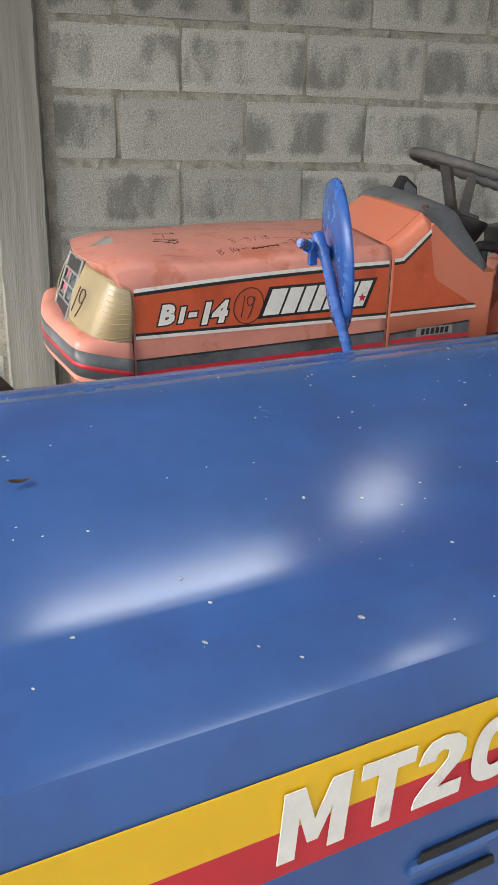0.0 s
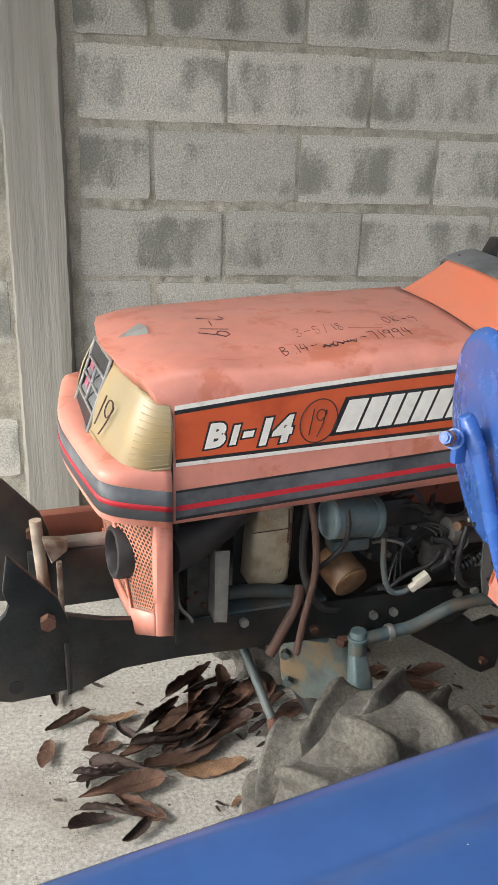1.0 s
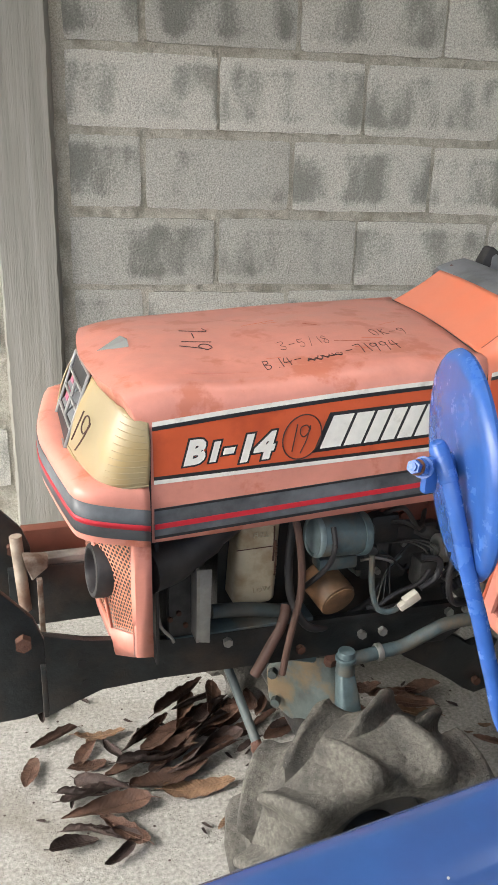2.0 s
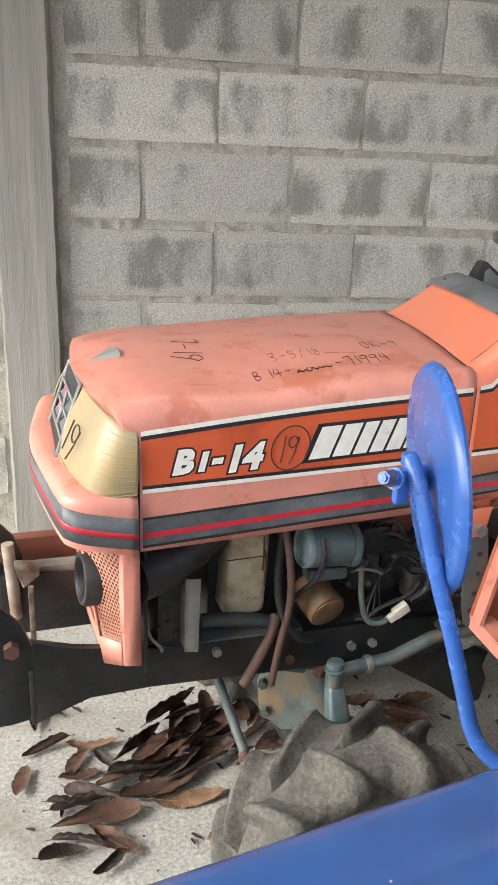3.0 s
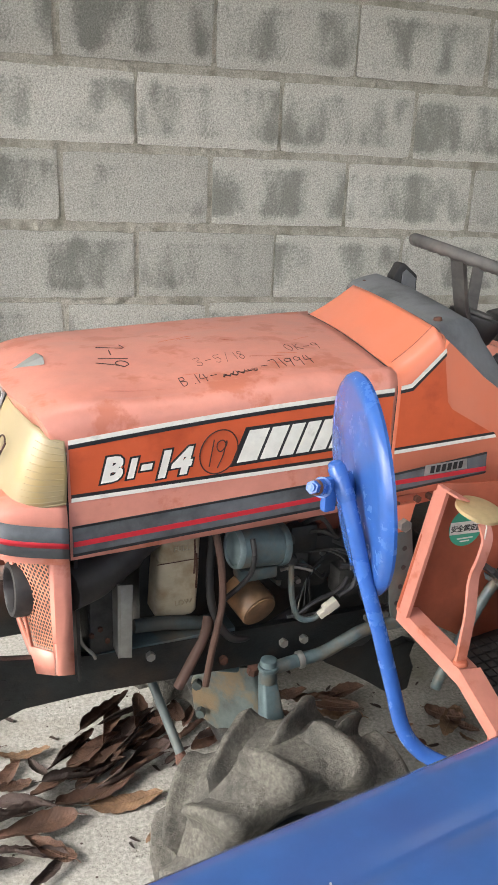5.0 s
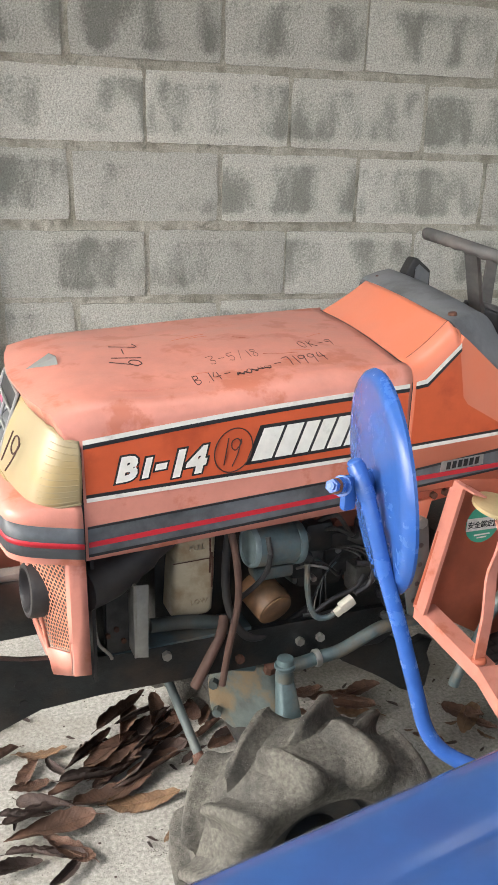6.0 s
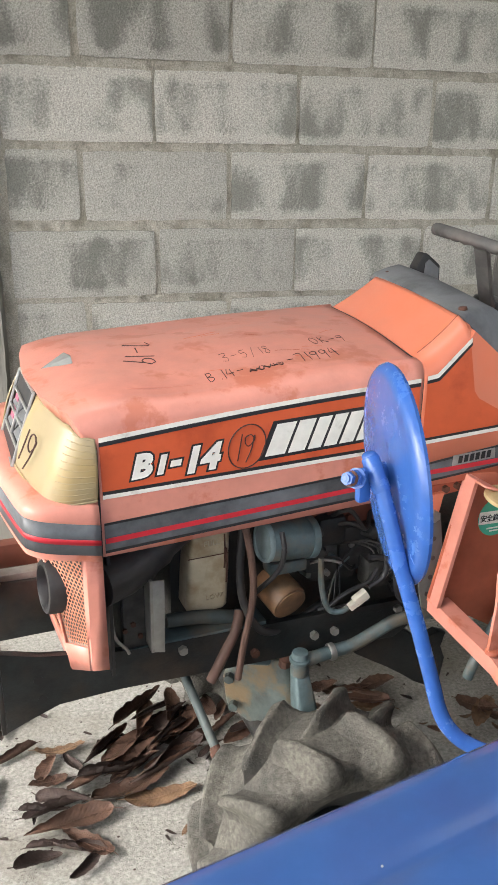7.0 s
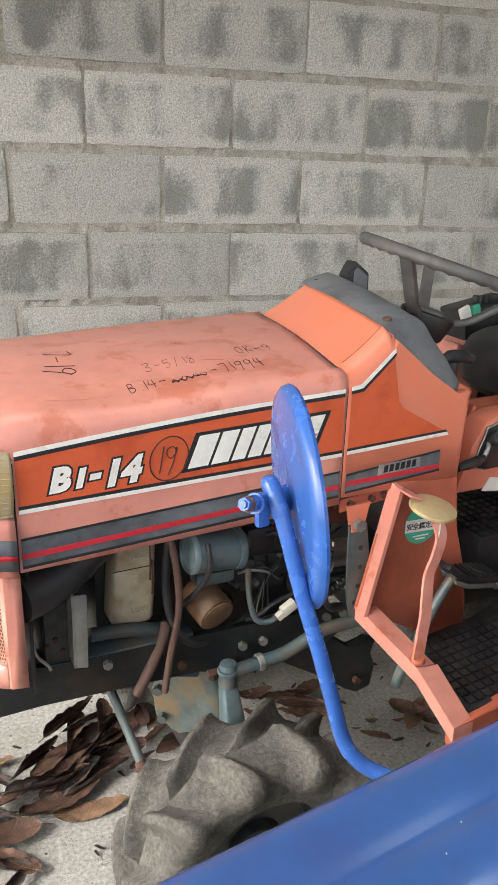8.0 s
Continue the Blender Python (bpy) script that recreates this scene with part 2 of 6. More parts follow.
WIRE = material("cream_connector", (0.55, 0.52, 0.44), 0.5, vary=0.1, scale=20)
GREEN = material("green_sticker", (0.06, 0.36, 0.24), 0.45, vary=0.1, scale=25)
REFLECT = material("dull_gold_reflector", (0.47, 0.37, 0.20), 0.45, 0.15, vary=0.2, scale=25)
INK = material("black_marker", (0.05, 0.02, 0.018), 0.7, vary=0.4, scale=80)
DUST = material("paint_chip", (0.42, 0.43, 0.44), 0.8, vary=0.2, scale=50)
RUSTY_STEEL = material("rusty_bare_steel", (0.23, 0.20, 0.17), 0.6, 0.3, vary=0.4, scale=30, dark=(0.085, 0.045, 0.025), stain=0.85, stain_scale=16, stain_edge=(0.45, 0.58), bump=0.3, bump_scale=80)
CANISTER = material("pale_grey_blue_paint", (0.17, 0.225, 0.235), 0.4, 0.1, vary=0.2, scale=24, dark=(0.08, 0.10, 0.10), stain=0.5, stain_scale=18)
GREASE = material("greasy_grey_casting", (0.060, 0.058, 0.054), 0.55, 0.2, vary=0.5, scale=26, dark=(0.014, 0.013, 0.012), stain=0.8, stain_scale=13, bump=0.4, bump_scale=70)
STRUT = material("grey_blue_strut_paint", (0.060, 0.078, 0.078), 0.55, vary=0.3, scale=22, dark=(0.10, 0.075, 0.05), stain=0.5, stain_scale=14)
FIN = material("grey_fin_paint", (0.215, 0.225, 0.215), 0.5, vary=0.15, scale=30)
ROOFM = material("galvanised_sheet", (0.36, 0.36, 0.35), 0.45, 0.5, vary=0.2, scale=6, dark=(0.2, 0.12, 0.07), stain=0.5, stain_scale=3)
BEAM = material("dark_beam", (0.07, 0.055, 0.045), 0.8, vary=0.3, scale=8)
LEAF = [material("dry_leaf_%s" % w, c, 0.6, vary=0.45, scale=30, dark=tuple(x * 0.45 for x in c), stain=0.8, stain_scale=9, bump=0.6, bump_scale=90, rand=0.4, spec=0.25)
        for w, c in (("brown", (0.078, 0.044, 0.031)), ("dark", (0.044, 0.030, 0.026)), ("tan", (0.150, 0.092, 0.056)))]



def add_veins(m):
    """Side veins that slant from a leaf's midrib."""
    t = m.node_tree
    b = t.nodes["Principled BSDF"]
    co = t.nodes.new("ShaderNodeTexCoord")
    sp = t.nodes.new("ShaderNodeSeparateXYZ")
    t.links.new(co.outputs["Object"], sp.inputs[0])
    ab = t.nodes.new("ShaderNodeMath")
    ab.operation = "ABSOLUTE"
    t.links.new(sp.outputs["Y"], ab.inputs[0])
    ln = t.nodes.new("ShaderNodeMath")
    ln.operation = "MULTIPLY_ADD"
    ln.inputs[1].default_value = 0.7
    t.links.new(ab.outputs[0], ln.inputs[0])
    t.links.new(sp.outputs["X"], ln.inputs[2])
    sc = t.nodes.new("ShaderNodeMath")
    sc.operation = "MULTIPLY"
    sc.inputs[1].default_value = 2 * math.pi / 0.0095
    t.links.new(ln.outputs[0], sc.inputs[0])
    sn = t.nodes.new("ShaderNodeMath")
    sn.operation = "SINE"
    t.links.new(sc.outputs[0], sn.inputs[0])
    bp = t.nodes.new("ShaderNodeBump")
    bp.inputs["Strength"].default_value = 0.25
    bp.inputs["Distance"].default_value = 0.0007
    t.links.new(sn.outputs[0], bp.inputs["Height"])
    t.links.new(b.inputs["Normal"].links[0].from_socket, bp.inputs["Normal"])
    t.links.new(bp.outputs["Normal"], b.inputs["Normal"])


for leaf in LEAF:
    add_veins(leaf)

# ---------------------------------------------------------------- builders
def part(name, bm, mat, parent, label="", smooth=True, angle=35):
    """Links a bmesh as one mesh object under a thing or a part."""
    me = bpy.data.meshes.new(name)
    bmesh.ops.recalc_face_normals(bm, faces=bm.faces)
    for f in bm.faces:
        f.smooth = smooth
    if smooth:
        lim = radians(angle)
        for e in bm.edges:
            if len(e.link_faces) == 2 and e.calc_face_angle(0) > lim:
                e.smooth = False
    bm.to_mesh(me)
    bm.free()
    me.materials.append(mat)
    ob = new(name, me)
    if parent is not None:
        ob.parent = parent
    if label:
        ob["label"] = label
    return ob


def solo(name, bm, mat, label, category, kind="", group="", smooth=True, angle=35):
    return tagged(part(name, bm, mat, None, "", smooth, angle), label, category, group, kind)


def thing(name, m, label, category, group="", kind=""):
    ob = new(name)
    ob.empty_display_size = 0.1
    ob.matrix_world = m
    return tagged(ob, label, category, group, kind)


def box(bm, c, s, bevel=0.0, rot=None, seg=2):
    m = Matrix.Translation(c) @ (rot or Matrix()) @ Matrix.Diagonal((*s, 1))
    r = bmesh.ops.create_cube(bm, size=1, matrix=m)
    if bevel:
        ed = {e for v in r["verts"] for e in v.link_edges}
        bmesh.ops.bevel(bm, geom=list(ed), offset=bevel, segments=seg, affect="EDGES", profile=0.6)
    return bm


def B(c, s, bevel=0.0, rot=None):
    return box(bmesh.new(), c, s, bevel, rot)


def cyl(bm, p, q, r, r2=None, seg=20, bevel=0.0):
    p, q = Vector(p), Vector(q)
    d = q - p
    m = Matrix.Translation((p + q) / 2) @ d.to_track_quat("Z", "Y").to_matrix().to_4x4()
    res = bmesh.ops.create_cone(bm, cap_ends=True, segments=seg, radius1=r, radius2=r if r2 is None else r2, depth=d.length, matrix=m)
    if bevel:
        ed = {e for v in res["verts"] for e in v.link_edges if len(e.link_faces) == 2 and any(len(f.verts) > 4 for f in e.link_faces)}
        bmesh.ops.bevel(bm, geom=list(ed), offset=bevel, segments=2, affect="EDGES", profile=0.5)
    return bm


def C(p, q, r, r2=None, seg=20, bevel=0.0):
    return cyl(bmesh.new(), p, q, r, r2, seg, bevel)


def spline(pts, n=8):
    """A smooth line through the points."""
    pts = [Vector(p) for p in pts]
    out = []
    for i in range(len(pts) - 1):
        a, b, c, d = pts[max(0, i - 1)], pts[i], pts[i + 1], pts[min(len(pts) - 1, i + 2)]
        for k in range(n):
            t = k / n
            out.append(0.5 * (2 * b + (c - a) * t + (2 * a - 5 * b + 4 * c - d) * t * t + (3 * b - a - 3 * c + d) * t ** 3))
    return out + [pts[-1]]


def tube(bm, pts, r, seg=12, smooth_n=6, flat=1.0):
    line = spline(pts, smooth_n) if smooth_n else [Vector(p) for p in pts]
    rings = []
    ref = Vector((0.13, 0.21, 0.97))
    for i, p in enumerate(line):
        d = (line[min(i + 1, len(line) - 1)] - line[max(i - 1, 0)]).normalized()
        x = d.cross(ref).normalized()
        y = d.cross(x)
        rr = r[i * len(r) // len(line)] if isinstance(r, (list, tuple)) else r
        rings.append([bm.verts.new(p + x * rr * math.cos(a) + y * rr * flat * math.sin(a)) for a in (2 * math.pi * k / seg for k in range(seg))])
    for a, b in zip(rings, rings[1:]):
        for k in range(seg):
            bm.faces.new((a[k], a[(k + 1) % seg], b[(k + 1) % seg], b[k]))
    bm.faces.new(rings[0])
    bm.faces.new(list(reversed(rings[-1])))
    return bm


def T(pts, r, seg=12, smooth_n=6, flat=1.0):
    return tube(bmesh.new(), pts, r, seg, smooth_n, flat)


def prism(bm, poly, place, depth, bevel=0.0):
    """A flat polygon given as place(a, b, d), d from 0 to depth."""
    a = [bm.verts.new(place(x, y, 0)) for x, y in poly]
    b = [bm.verts.new(place(x, y, depth)) for x, y in poly]
    n = len(poly)
    fs = [bm.faces.new(a), bm.faces.new(list(reversed(b)))]
    for k in range(n):
        fs.append(bm.faces.new((a[k], b[k], b[(k + 1) % n], a[(k + 1) % n])))
    if bevel:
        ed = {e for f in fs for e in f.edges}
        bmesh.ops.bevel(bm, geom=list(ed), offset=bevel, segments=2, affect="EDGES", profile=0.5)
    return bm


def side(v):
    """Plates that stand along the tractor: (u, z) at the depth v."""
    return lambda x, y, d: Vector((x, v + d, y))


def P(poly, place, depth, bevel=0.0):
    return prism(bmesh.new(), poly, place, depth, bevel)


def grid(bm, rows):
    vs = [[bm.verts.new(p) for p in row] for row in rows]
    for a, b in zip(vs, vs[1:]):
        for k in range(len(a) - 1):
            bm.faces.new((a[k], a[k + 1], b[k + 1], b[k]))
    return bm


def revolve(bm, prof, centre, axis="y", seg=48):
    """A profile of (across, radius) turned round an axis along y."""
    rings = []
    for k in range(seg):
        a = 2 * math.pi * k / seg
        rings.append([bm.verts.new(Vector(centre) + Vector((r * math.cos(a), y, r * math.sin(a)))) for y, r in prof])
    for i in range(seg):
        p, q = rings[i], rings[(i + 1) % seg]
        for k in range(len(prof) - 1):
            bm.faces.new((p[k], p[k + 1], q[k + 1], q[k]))
    return bm


def shell(ob, t):
    md = ob.modifiers.new("thickness", "SOLIDIFY")
    md.thickness, md.offset = t, 0
    return ob


def letters(name, text, size, mat, parent, m, shear=0.0, fat=0.0, thick=0.0006, label="", wide=1.0):
    cu = bpy.data.curves.new(name, "FONT")
    cu.body, cu.size, cu.shear, cu.offset, cu.extrude = text, size, shear, fat, thick
    cu.resolution_u = 3
    tmp = bpy.data.objects.new("tmp", cu)
    scene.collection.objects.link(tmp)
    bpy.context.view_layer.update()
    me = bpy.data.meshes.new_from_object(tmp.evaluated_get(bpy.context.evaluated_depsgraph_get()))
    bpy.data.objects.remove(tmp)
    bpy.data.curves.remove(cu)
    me.materials.clear()
    me.materials.append(mat)
    me.name = name
    ob = new(name, me)
    ob.parent = parent
    ob.matrix_basis = m @ Matrix.Diagonal((wide, 1, 1, 1))
    if label:
        ob["label"] = label
    return ob


def marks(name, text, size, mat, parent, m, shear, fat, thick, label, wide):
    """Letters of a mark, each a part of its own."""
    whole = letters(name, text, size, mat, parent, m, shear, fat, thick, "", wide)
    bm = bmesh.new()
    bm.from_mesh(whole.data)
    bmesh.ops.remove_doubles(bm, verts=bm.verts, dist=1e-6)
    left = set(bm.verts)
    groups = []
    while left:
        todo, seen = [left.pop()], []
        while todo:
            v = todo.pop()
            seen.append(v)
            for e in v.link_edges:
                o = e.other_vert(v)
                if o in left:
                    left.discard(o)
                    todo.append(o)
        groups.append(seen)
    basis = whole.matrix_basis.copy()
    for seen in groups:
        if len(seen) < 8:
            continue
        index = {v: i for i, v in enumerate(seen)}
        faces = [[index[v] for v in f.verts] for f in bm.faces if f.verts[0] in index]
        me = bpy.data.meshes.new(name)
        me.from_pydata([v.co[:] for v in seen], [], faces)
        me.materials.append(mat)
        ob = new(name, me)
        ob.parent = parent
        ob.matrix_basis = basis
        if label:
            ob["label"] = label
    bm.free()
    bpy.data.objects.remove(whole)


# ---------------------------------------------------------------- the shed: wall, pillar, floor, roof
WALL_Y = 2.5
COURSE, FIRST, LONG = 0.2025, -0.047, 0.404

bm = bmesh.new()
N = 40
grid(bm, [[(-200 + 400 * i / N, -200 + 400 * j / N, 0) for i in range(N + 1)] for j in range(N + 1)])
solo("ground", bm, FLOOR, "pale rough concrete ground with stains and grit", "floor", "structure")

wall = thing("wall_north", pose(0, WALL_Y, 0), "unpainted grey concrete block wall with thick mortar joints", "wall", kind="structure")
bm = bmesh.new()
rows = []
rng = np.random.default_rng(5)
NX, NZ = 640, 350


def lumps(nx, nz, cells):
    """Smooth random heights from 0 to 1."""
    g = rng.random((int(nz / cells) + 3, int(nx / cells) + 3))
    z, x = np.mgrid[0:nz, 0:nx] / cells
    i, j, a, b = z.astype(int), x.astype(int), z % 1, x % 1
    a, b = a * a * (3 - 2 * a), b * b * (3 - 2 * b)
    return (g[i, j] * (1 - a) + g[i + 1, j] * a) * (1 - b) + (g[i, j + 1] * (1 - a) + g[i + 1, j + 1] * a) * b


soft = lumps(NX + 1, NZ + 1, 7) * 0.55 + lumps(NX + 1, NZ + 1, 3) * 0.45
fine = rng.random((NZ + 1, NX + 1))
for j in range(NZ + 1):
    z = -0.05 + 1.96 * j / NZ
    near = abs((z - FIRST + COURSE / 2) % COURSE - COURSE / 2)
    proud = max(0.0, 1 - near / 0.017) ** 0.5
    rows.append([Vector((-1.25 + 3.5 * i / NX, 0.0030 - 0.0030 * fine[j, i] + proud * (0.004 - 0.0155 * max(0.0, soft[j, i] - 0.18)), z)) for i in range(NX + 1)])
grid(bm, rows)
part("mortar", bm, MORTAR, wall, "rough sandy mortar joints")
part("wall_core", B((0.4, 0.09, 0.93), (7.2, 0.14, 1.96)), MORTAR, wall)


def block_mesh(seed, w, h):
    r = random.Random(seed)
    bm = bmesh.new()
    nx, nz = 16, 8
    d = 0.012
    front = []
    for j in range(nz + 1):
        row = []
        for i in range(nx + 1):
            x, z = -w / 2 + w * i / nx, -h / 2 + h * j / nz
            edge = i in (0, nx) or j in (0, nz)
            corner = i in (0, nx) and j in (0, nz)
            dx = r.uniform(-0.0016, 0.0016) + (0.002 * (1 if i == 0 else -1) if corner else 0)
            dz = r.uniform(-0.0016, 0.0016) + (0.002 * (1 if j == 0 else -1) if corner else 0)
            row.append(bm.verts.new((x + dx, (0.0008 + r.uniform(0, 0.0024) if edge else r.uniform(-0.0004, 0.0004)) - 0.001, z + dz)))
        front.append(row)
    for a, b in zip(front, front[1:]):
        for k in range(nx):
            bm.faces.new((a[k], a[k + 1], b[k + 1], b[k]))
    ring = [front[0][i] for i in range(nx + 1)] + [front[j][nx] for j in range(1, nz + 1)] + \
           [front[nz][i] for i in range(nx - 1, -1, -1)] + [front[j][0] for j in range(nz - 1, 0, -1)]
    backs = [bm.verts.new((v.co.x * 1.004, v.co.y + d, v.co.z * 1.004)) for v in ring]
    for k in range(len(ring)):
        k2 = (k + 1) % len(ring)
        bm.faces.new((ring[k2], ring[k], backs[k], backs[k2]))
    me = bpy.data.meshes.new("block")
    bmesh.ops.recalc_face_normals(bm, faces=bm.faces)
    for f in bm.faces:
        f.smooth = abs(f.normal.y) > 0.7
    for e in bm.edges:
        e.smooth = len(e.link_faces) == 2 and e.calc_face_angle(0) < 0.6
    bm.to_mesh(me)
    bm.free()
    me.materials.append(BLOCK)
    return me


full = [block_mesh(s, 0.392, 0.180) for s in range(6)]
half = [block_mesh(20 + s, 0.186, 0.180) for s in range(3)]
rng = random.Random(11)


def lay(me, x, k):
    ob = new("block", me)
    ob.parent = wall
    ob.matrix_basis = pose(x + rng.uniform(-0.003, 0.003), -0.004 + rng.uniform(-0.002, 0.002), FIRST + COURSE * (k + 0.5) + rng.uniform(-0.004, 0.004),
                           0, rng.uniform(-0.4, 0.4), 0)


for k in range(10):
    odd = k % 2
    if odd:
        for i in range(9):
            lay(rng.choice(full), -LONG / 2 + i * LONG, k)
    else:
        lay(rng.choice(half), -0.30, k)
        for i in range(8):
            lay(rng.choice(full), 0.006 + i * LONG, k)
    for i in range(6):
        lay(rng.choice(full), -0.80 - (0.15 if odd else 0.0) - i * LONG, k)

bm = bmesh.new()
rng = random.Random(3)
prof = [(-0.585, 2.53), (-0.588, 2.475), (-0.580, 2.457), (-0.51, 2.456), (-0.437, 2.457), (-0.429, 2.475), (-0.428, 2.53)]
grid(bm, [[(x + rng.uniform(-0.0022, 0.0022), y, -0.02 + 1.94 * j / 60) for x, y in prof] for j in range(61)])
solo("pillar", bm, PILLAR, "grey cast concrete pillar with vertical board marks", "pillar", "structure")

# the beam's dark brown holds the shadow under the roof
beam = B((0.4, 2.53, 1.915), (7.2, 0.16, 0.075), 0.006)
solo("roof_beam", beam, BEAM, "wooden beam along the wall top, coloured dark for shadow", "beam", "structure")

# corrugated roof that rises from the wall, with two open bays above the lane between the tractors
bm = bmesh.new()


def roof_z(y):
    return 2.02 + (2.75 - y) * 0.20


def sheet(x0, x1, y0, y1):
    n = max(4, int((x1 - x0) / 0.0127))
    grid(bm, [[(x, y, roof_z(y) + 0.009 * math.sin(x * 2 * math.pi / 0.076)) for x in (x0 + (x1 - x0) * i / n for i in range(n + 1))]
              for y in (y0, (y0 + y1) / 2, y1)])


LEFT = -2.1
# unseen openings, set where the blue hood's highlights reflect: x from, x to, y from, y to
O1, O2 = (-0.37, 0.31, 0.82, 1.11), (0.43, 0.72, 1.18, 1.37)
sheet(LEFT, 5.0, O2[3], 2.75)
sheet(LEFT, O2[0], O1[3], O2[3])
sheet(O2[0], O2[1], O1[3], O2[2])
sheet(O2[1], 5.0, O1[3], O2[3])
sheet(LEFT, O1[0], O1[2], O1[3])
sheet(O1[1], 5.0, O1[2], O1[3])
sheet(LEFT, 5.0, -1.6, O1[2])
tagged(part("roof", bm, ROOFM, None), "corrugated galvanised roof sheets with open bays", "roof", kind="structure")
for x in (-2.0, 1.5, 4.8):
    solo("roof_post", C((x, -1.5, 0), (x, -1.5, roof_z(-1.5)), 0.05), BEAM, "round dark roof post standing on the ground", "post", "structure")
# unseen wall, added to cut the sky light from the open side
solo("wall_east", B((4.95, 0.5, 1.3), (0.15, 4.1, 2.6), 0.0), MORTAR, "plain grey unseen end wall that closes off sky light", "wall", "structure")

# ---------------------------------------------------------------- the orange tractor
TRACTOR = pose(-0.240, 1.298, 0, 0, 0, 8.9)
tractor = thing("compact_tractor", TRACTOR, "faded orange compact tractor parked along the block wall", "tractor")
MID = 0.228


def top_z(u):
    return 1.029 + 0.068 * u - (max(0.0, 0.05 - u) ** 2) * 1.2


def stripe_z(u):
    return 0.972 + 0.072 * u + 0.005 * math.sin(math.pi * min(1.0, max(0.0, u) / 0.554))


def low_z(u):
    return 0.780 + 0.036 * u


def section(zb, zs, zt, drop=0.003, tilt=0.045):
    """Half-round shoulders, a crease, and a crowned top."""
    d = zt - drop - zs
    n = [(0.0, zb), (0.0, zb + 0.05), (0.0, (zb + zs) / 2), (0.0, zs - 0.01), (0.0, zs + 0.008), (0.0025, zs + 0.45 * d), (0.008, zs + 0.72 * d),
         (0.017, zs + 0.92 * d), (0.027, zs + d - 0.001), (0.033, zs + d), (0.039, zs + d + 0.003), (0.10, zt + 0.003 - drop * 0.6), (0.165, zt + 0.005 - drop * 0.2), (MID, zt + 0.006)]
    far = 0.008 - drop
    n = n + [(2 * MID - v, z - (far if i > 1 and z > zs + 0.02 else 0)) for i, (v, z) in enumerate(reversed(n[:-1]))]
    return [(v, z + (tilt * max(0.0, v - 0.05) if z > zs + 0.01 else 0)) for v, z in n]


def hood_section(u):
    k = min(1.0, max(0.0, u) / 0.2)
    row = section(low_z(u), stripe_z(u), top_z(u), 0.003 + 0.018 * k * k * (3 - 2 * k), 0.032 - 0.05 * max(0.0, u))
    w = min(1.0, max(0.0, (u - 0.15) / 0.40))
    w = w * w * (3 - 2 * w)
    return [(v, z + (1.0415 + 0.032 * (v - 0.03) + 0.007 * math.sin(math.pi * min(1.0, max(0.0, (v - 0.03) / 0.40))) - z) * w if 0.026 < v < 0.432 else z) for v, z in row]


FRONT = [0.0, 0.0, 0.0, 0.0, -0.006, -0.026, -0.033, -0.038, -0.043, -0.046, -0.048, -0.060, -0.067, -0.071]
FRONT = FRONT + list(reversed(FRONT[:-1]))
SEAM = 0.554
bm = bmesh.new()
rows = []
KN = 30
for k in range(-1, KN + 1):
    row = []
    for i, uf in enumerate(FRONT):
        u = uf + (SEAM - uf) * max(k, 0) / KN
        v, z = hood_section(u)[i]
        if 6 < i < 23:
            u += (0.135 * v - 0.008) * max(0.0, (u - 0.40) / (SEAM - 0.40))
        if k == -1 and uf < 0:
            z -= 0.019
            u += 0.005
        dent = 0.004 * math.exp(-((u - 0.10) / 0.03) ** 2 - ((v - 0.03) / 0.02) ** 2)
        row.append((u, v, z - dent))
    rows.append(row)
grid(bm, rows)
hood = shell(part("hood", bm, ORANGE, tractor, "sun-faded pinkish orange hood with a dented edge"), 0.003)


def decal(name, poly, mat, v=-0.0016, parent=None, depth=-0.0008):
    return part(name, P(poly, side(v), depth), mat, parent or tractor, smooth=False)


def strip(name, u0, u1, f, a, b, mat, v=-0.0022, n=1):
    pts = [(u0 + (u1 - u0) * i / n, f(u0 + (u1 - u0) * i / n) + a) for i in range(n + 1)]
    pts += [(u1 + (u0 - u1) * i / n, f(u1 + (u0 - u1) * i / n) + b) for i in range(n + 1)]
    return decal(name, pts, mat, v)


def field_low(u):
    return 0.876 + 0.028 * u


def band_z(u):
    return 0.786 + 0.052 * u


decal("side_decal", [(0.002, stripe_z(0)), (0.548, stripe_z(0.548)), (0.551, field_low(0.551)), (0.004, field_low(0))], FIELD)
strip("white_line", 0.002, 0.549, stripe_z, -0.006, 0.001, WHITE, n=14)
strip("black_line", 0.002, 0.549, stripe_z, -0.0125, -0.006, BLACK, n=14)
strip("black_line", 0.004, 0.551, field_low, 0.0065, 0.012, BLACK)
strip("white_line", 0.004, 0.551, field_low, 0.0, 0.0065, WHITE)
strip("side_band", 0.004, 0.550, band_z, 0.0, 0.050, BAND, -0.0016)
strip("band_edge", 0.004, 0.550, band_z, 0.0, 0.0045, BLACK, -0.0024)
strip("band_edge", 0.004, 0.550, band_z, 0.0465, 0.050, BLACK, -0.0024)
strip("red_line", 0.005, 0.549, band_z, 0.016, 0.0245, RED, -0.0026)

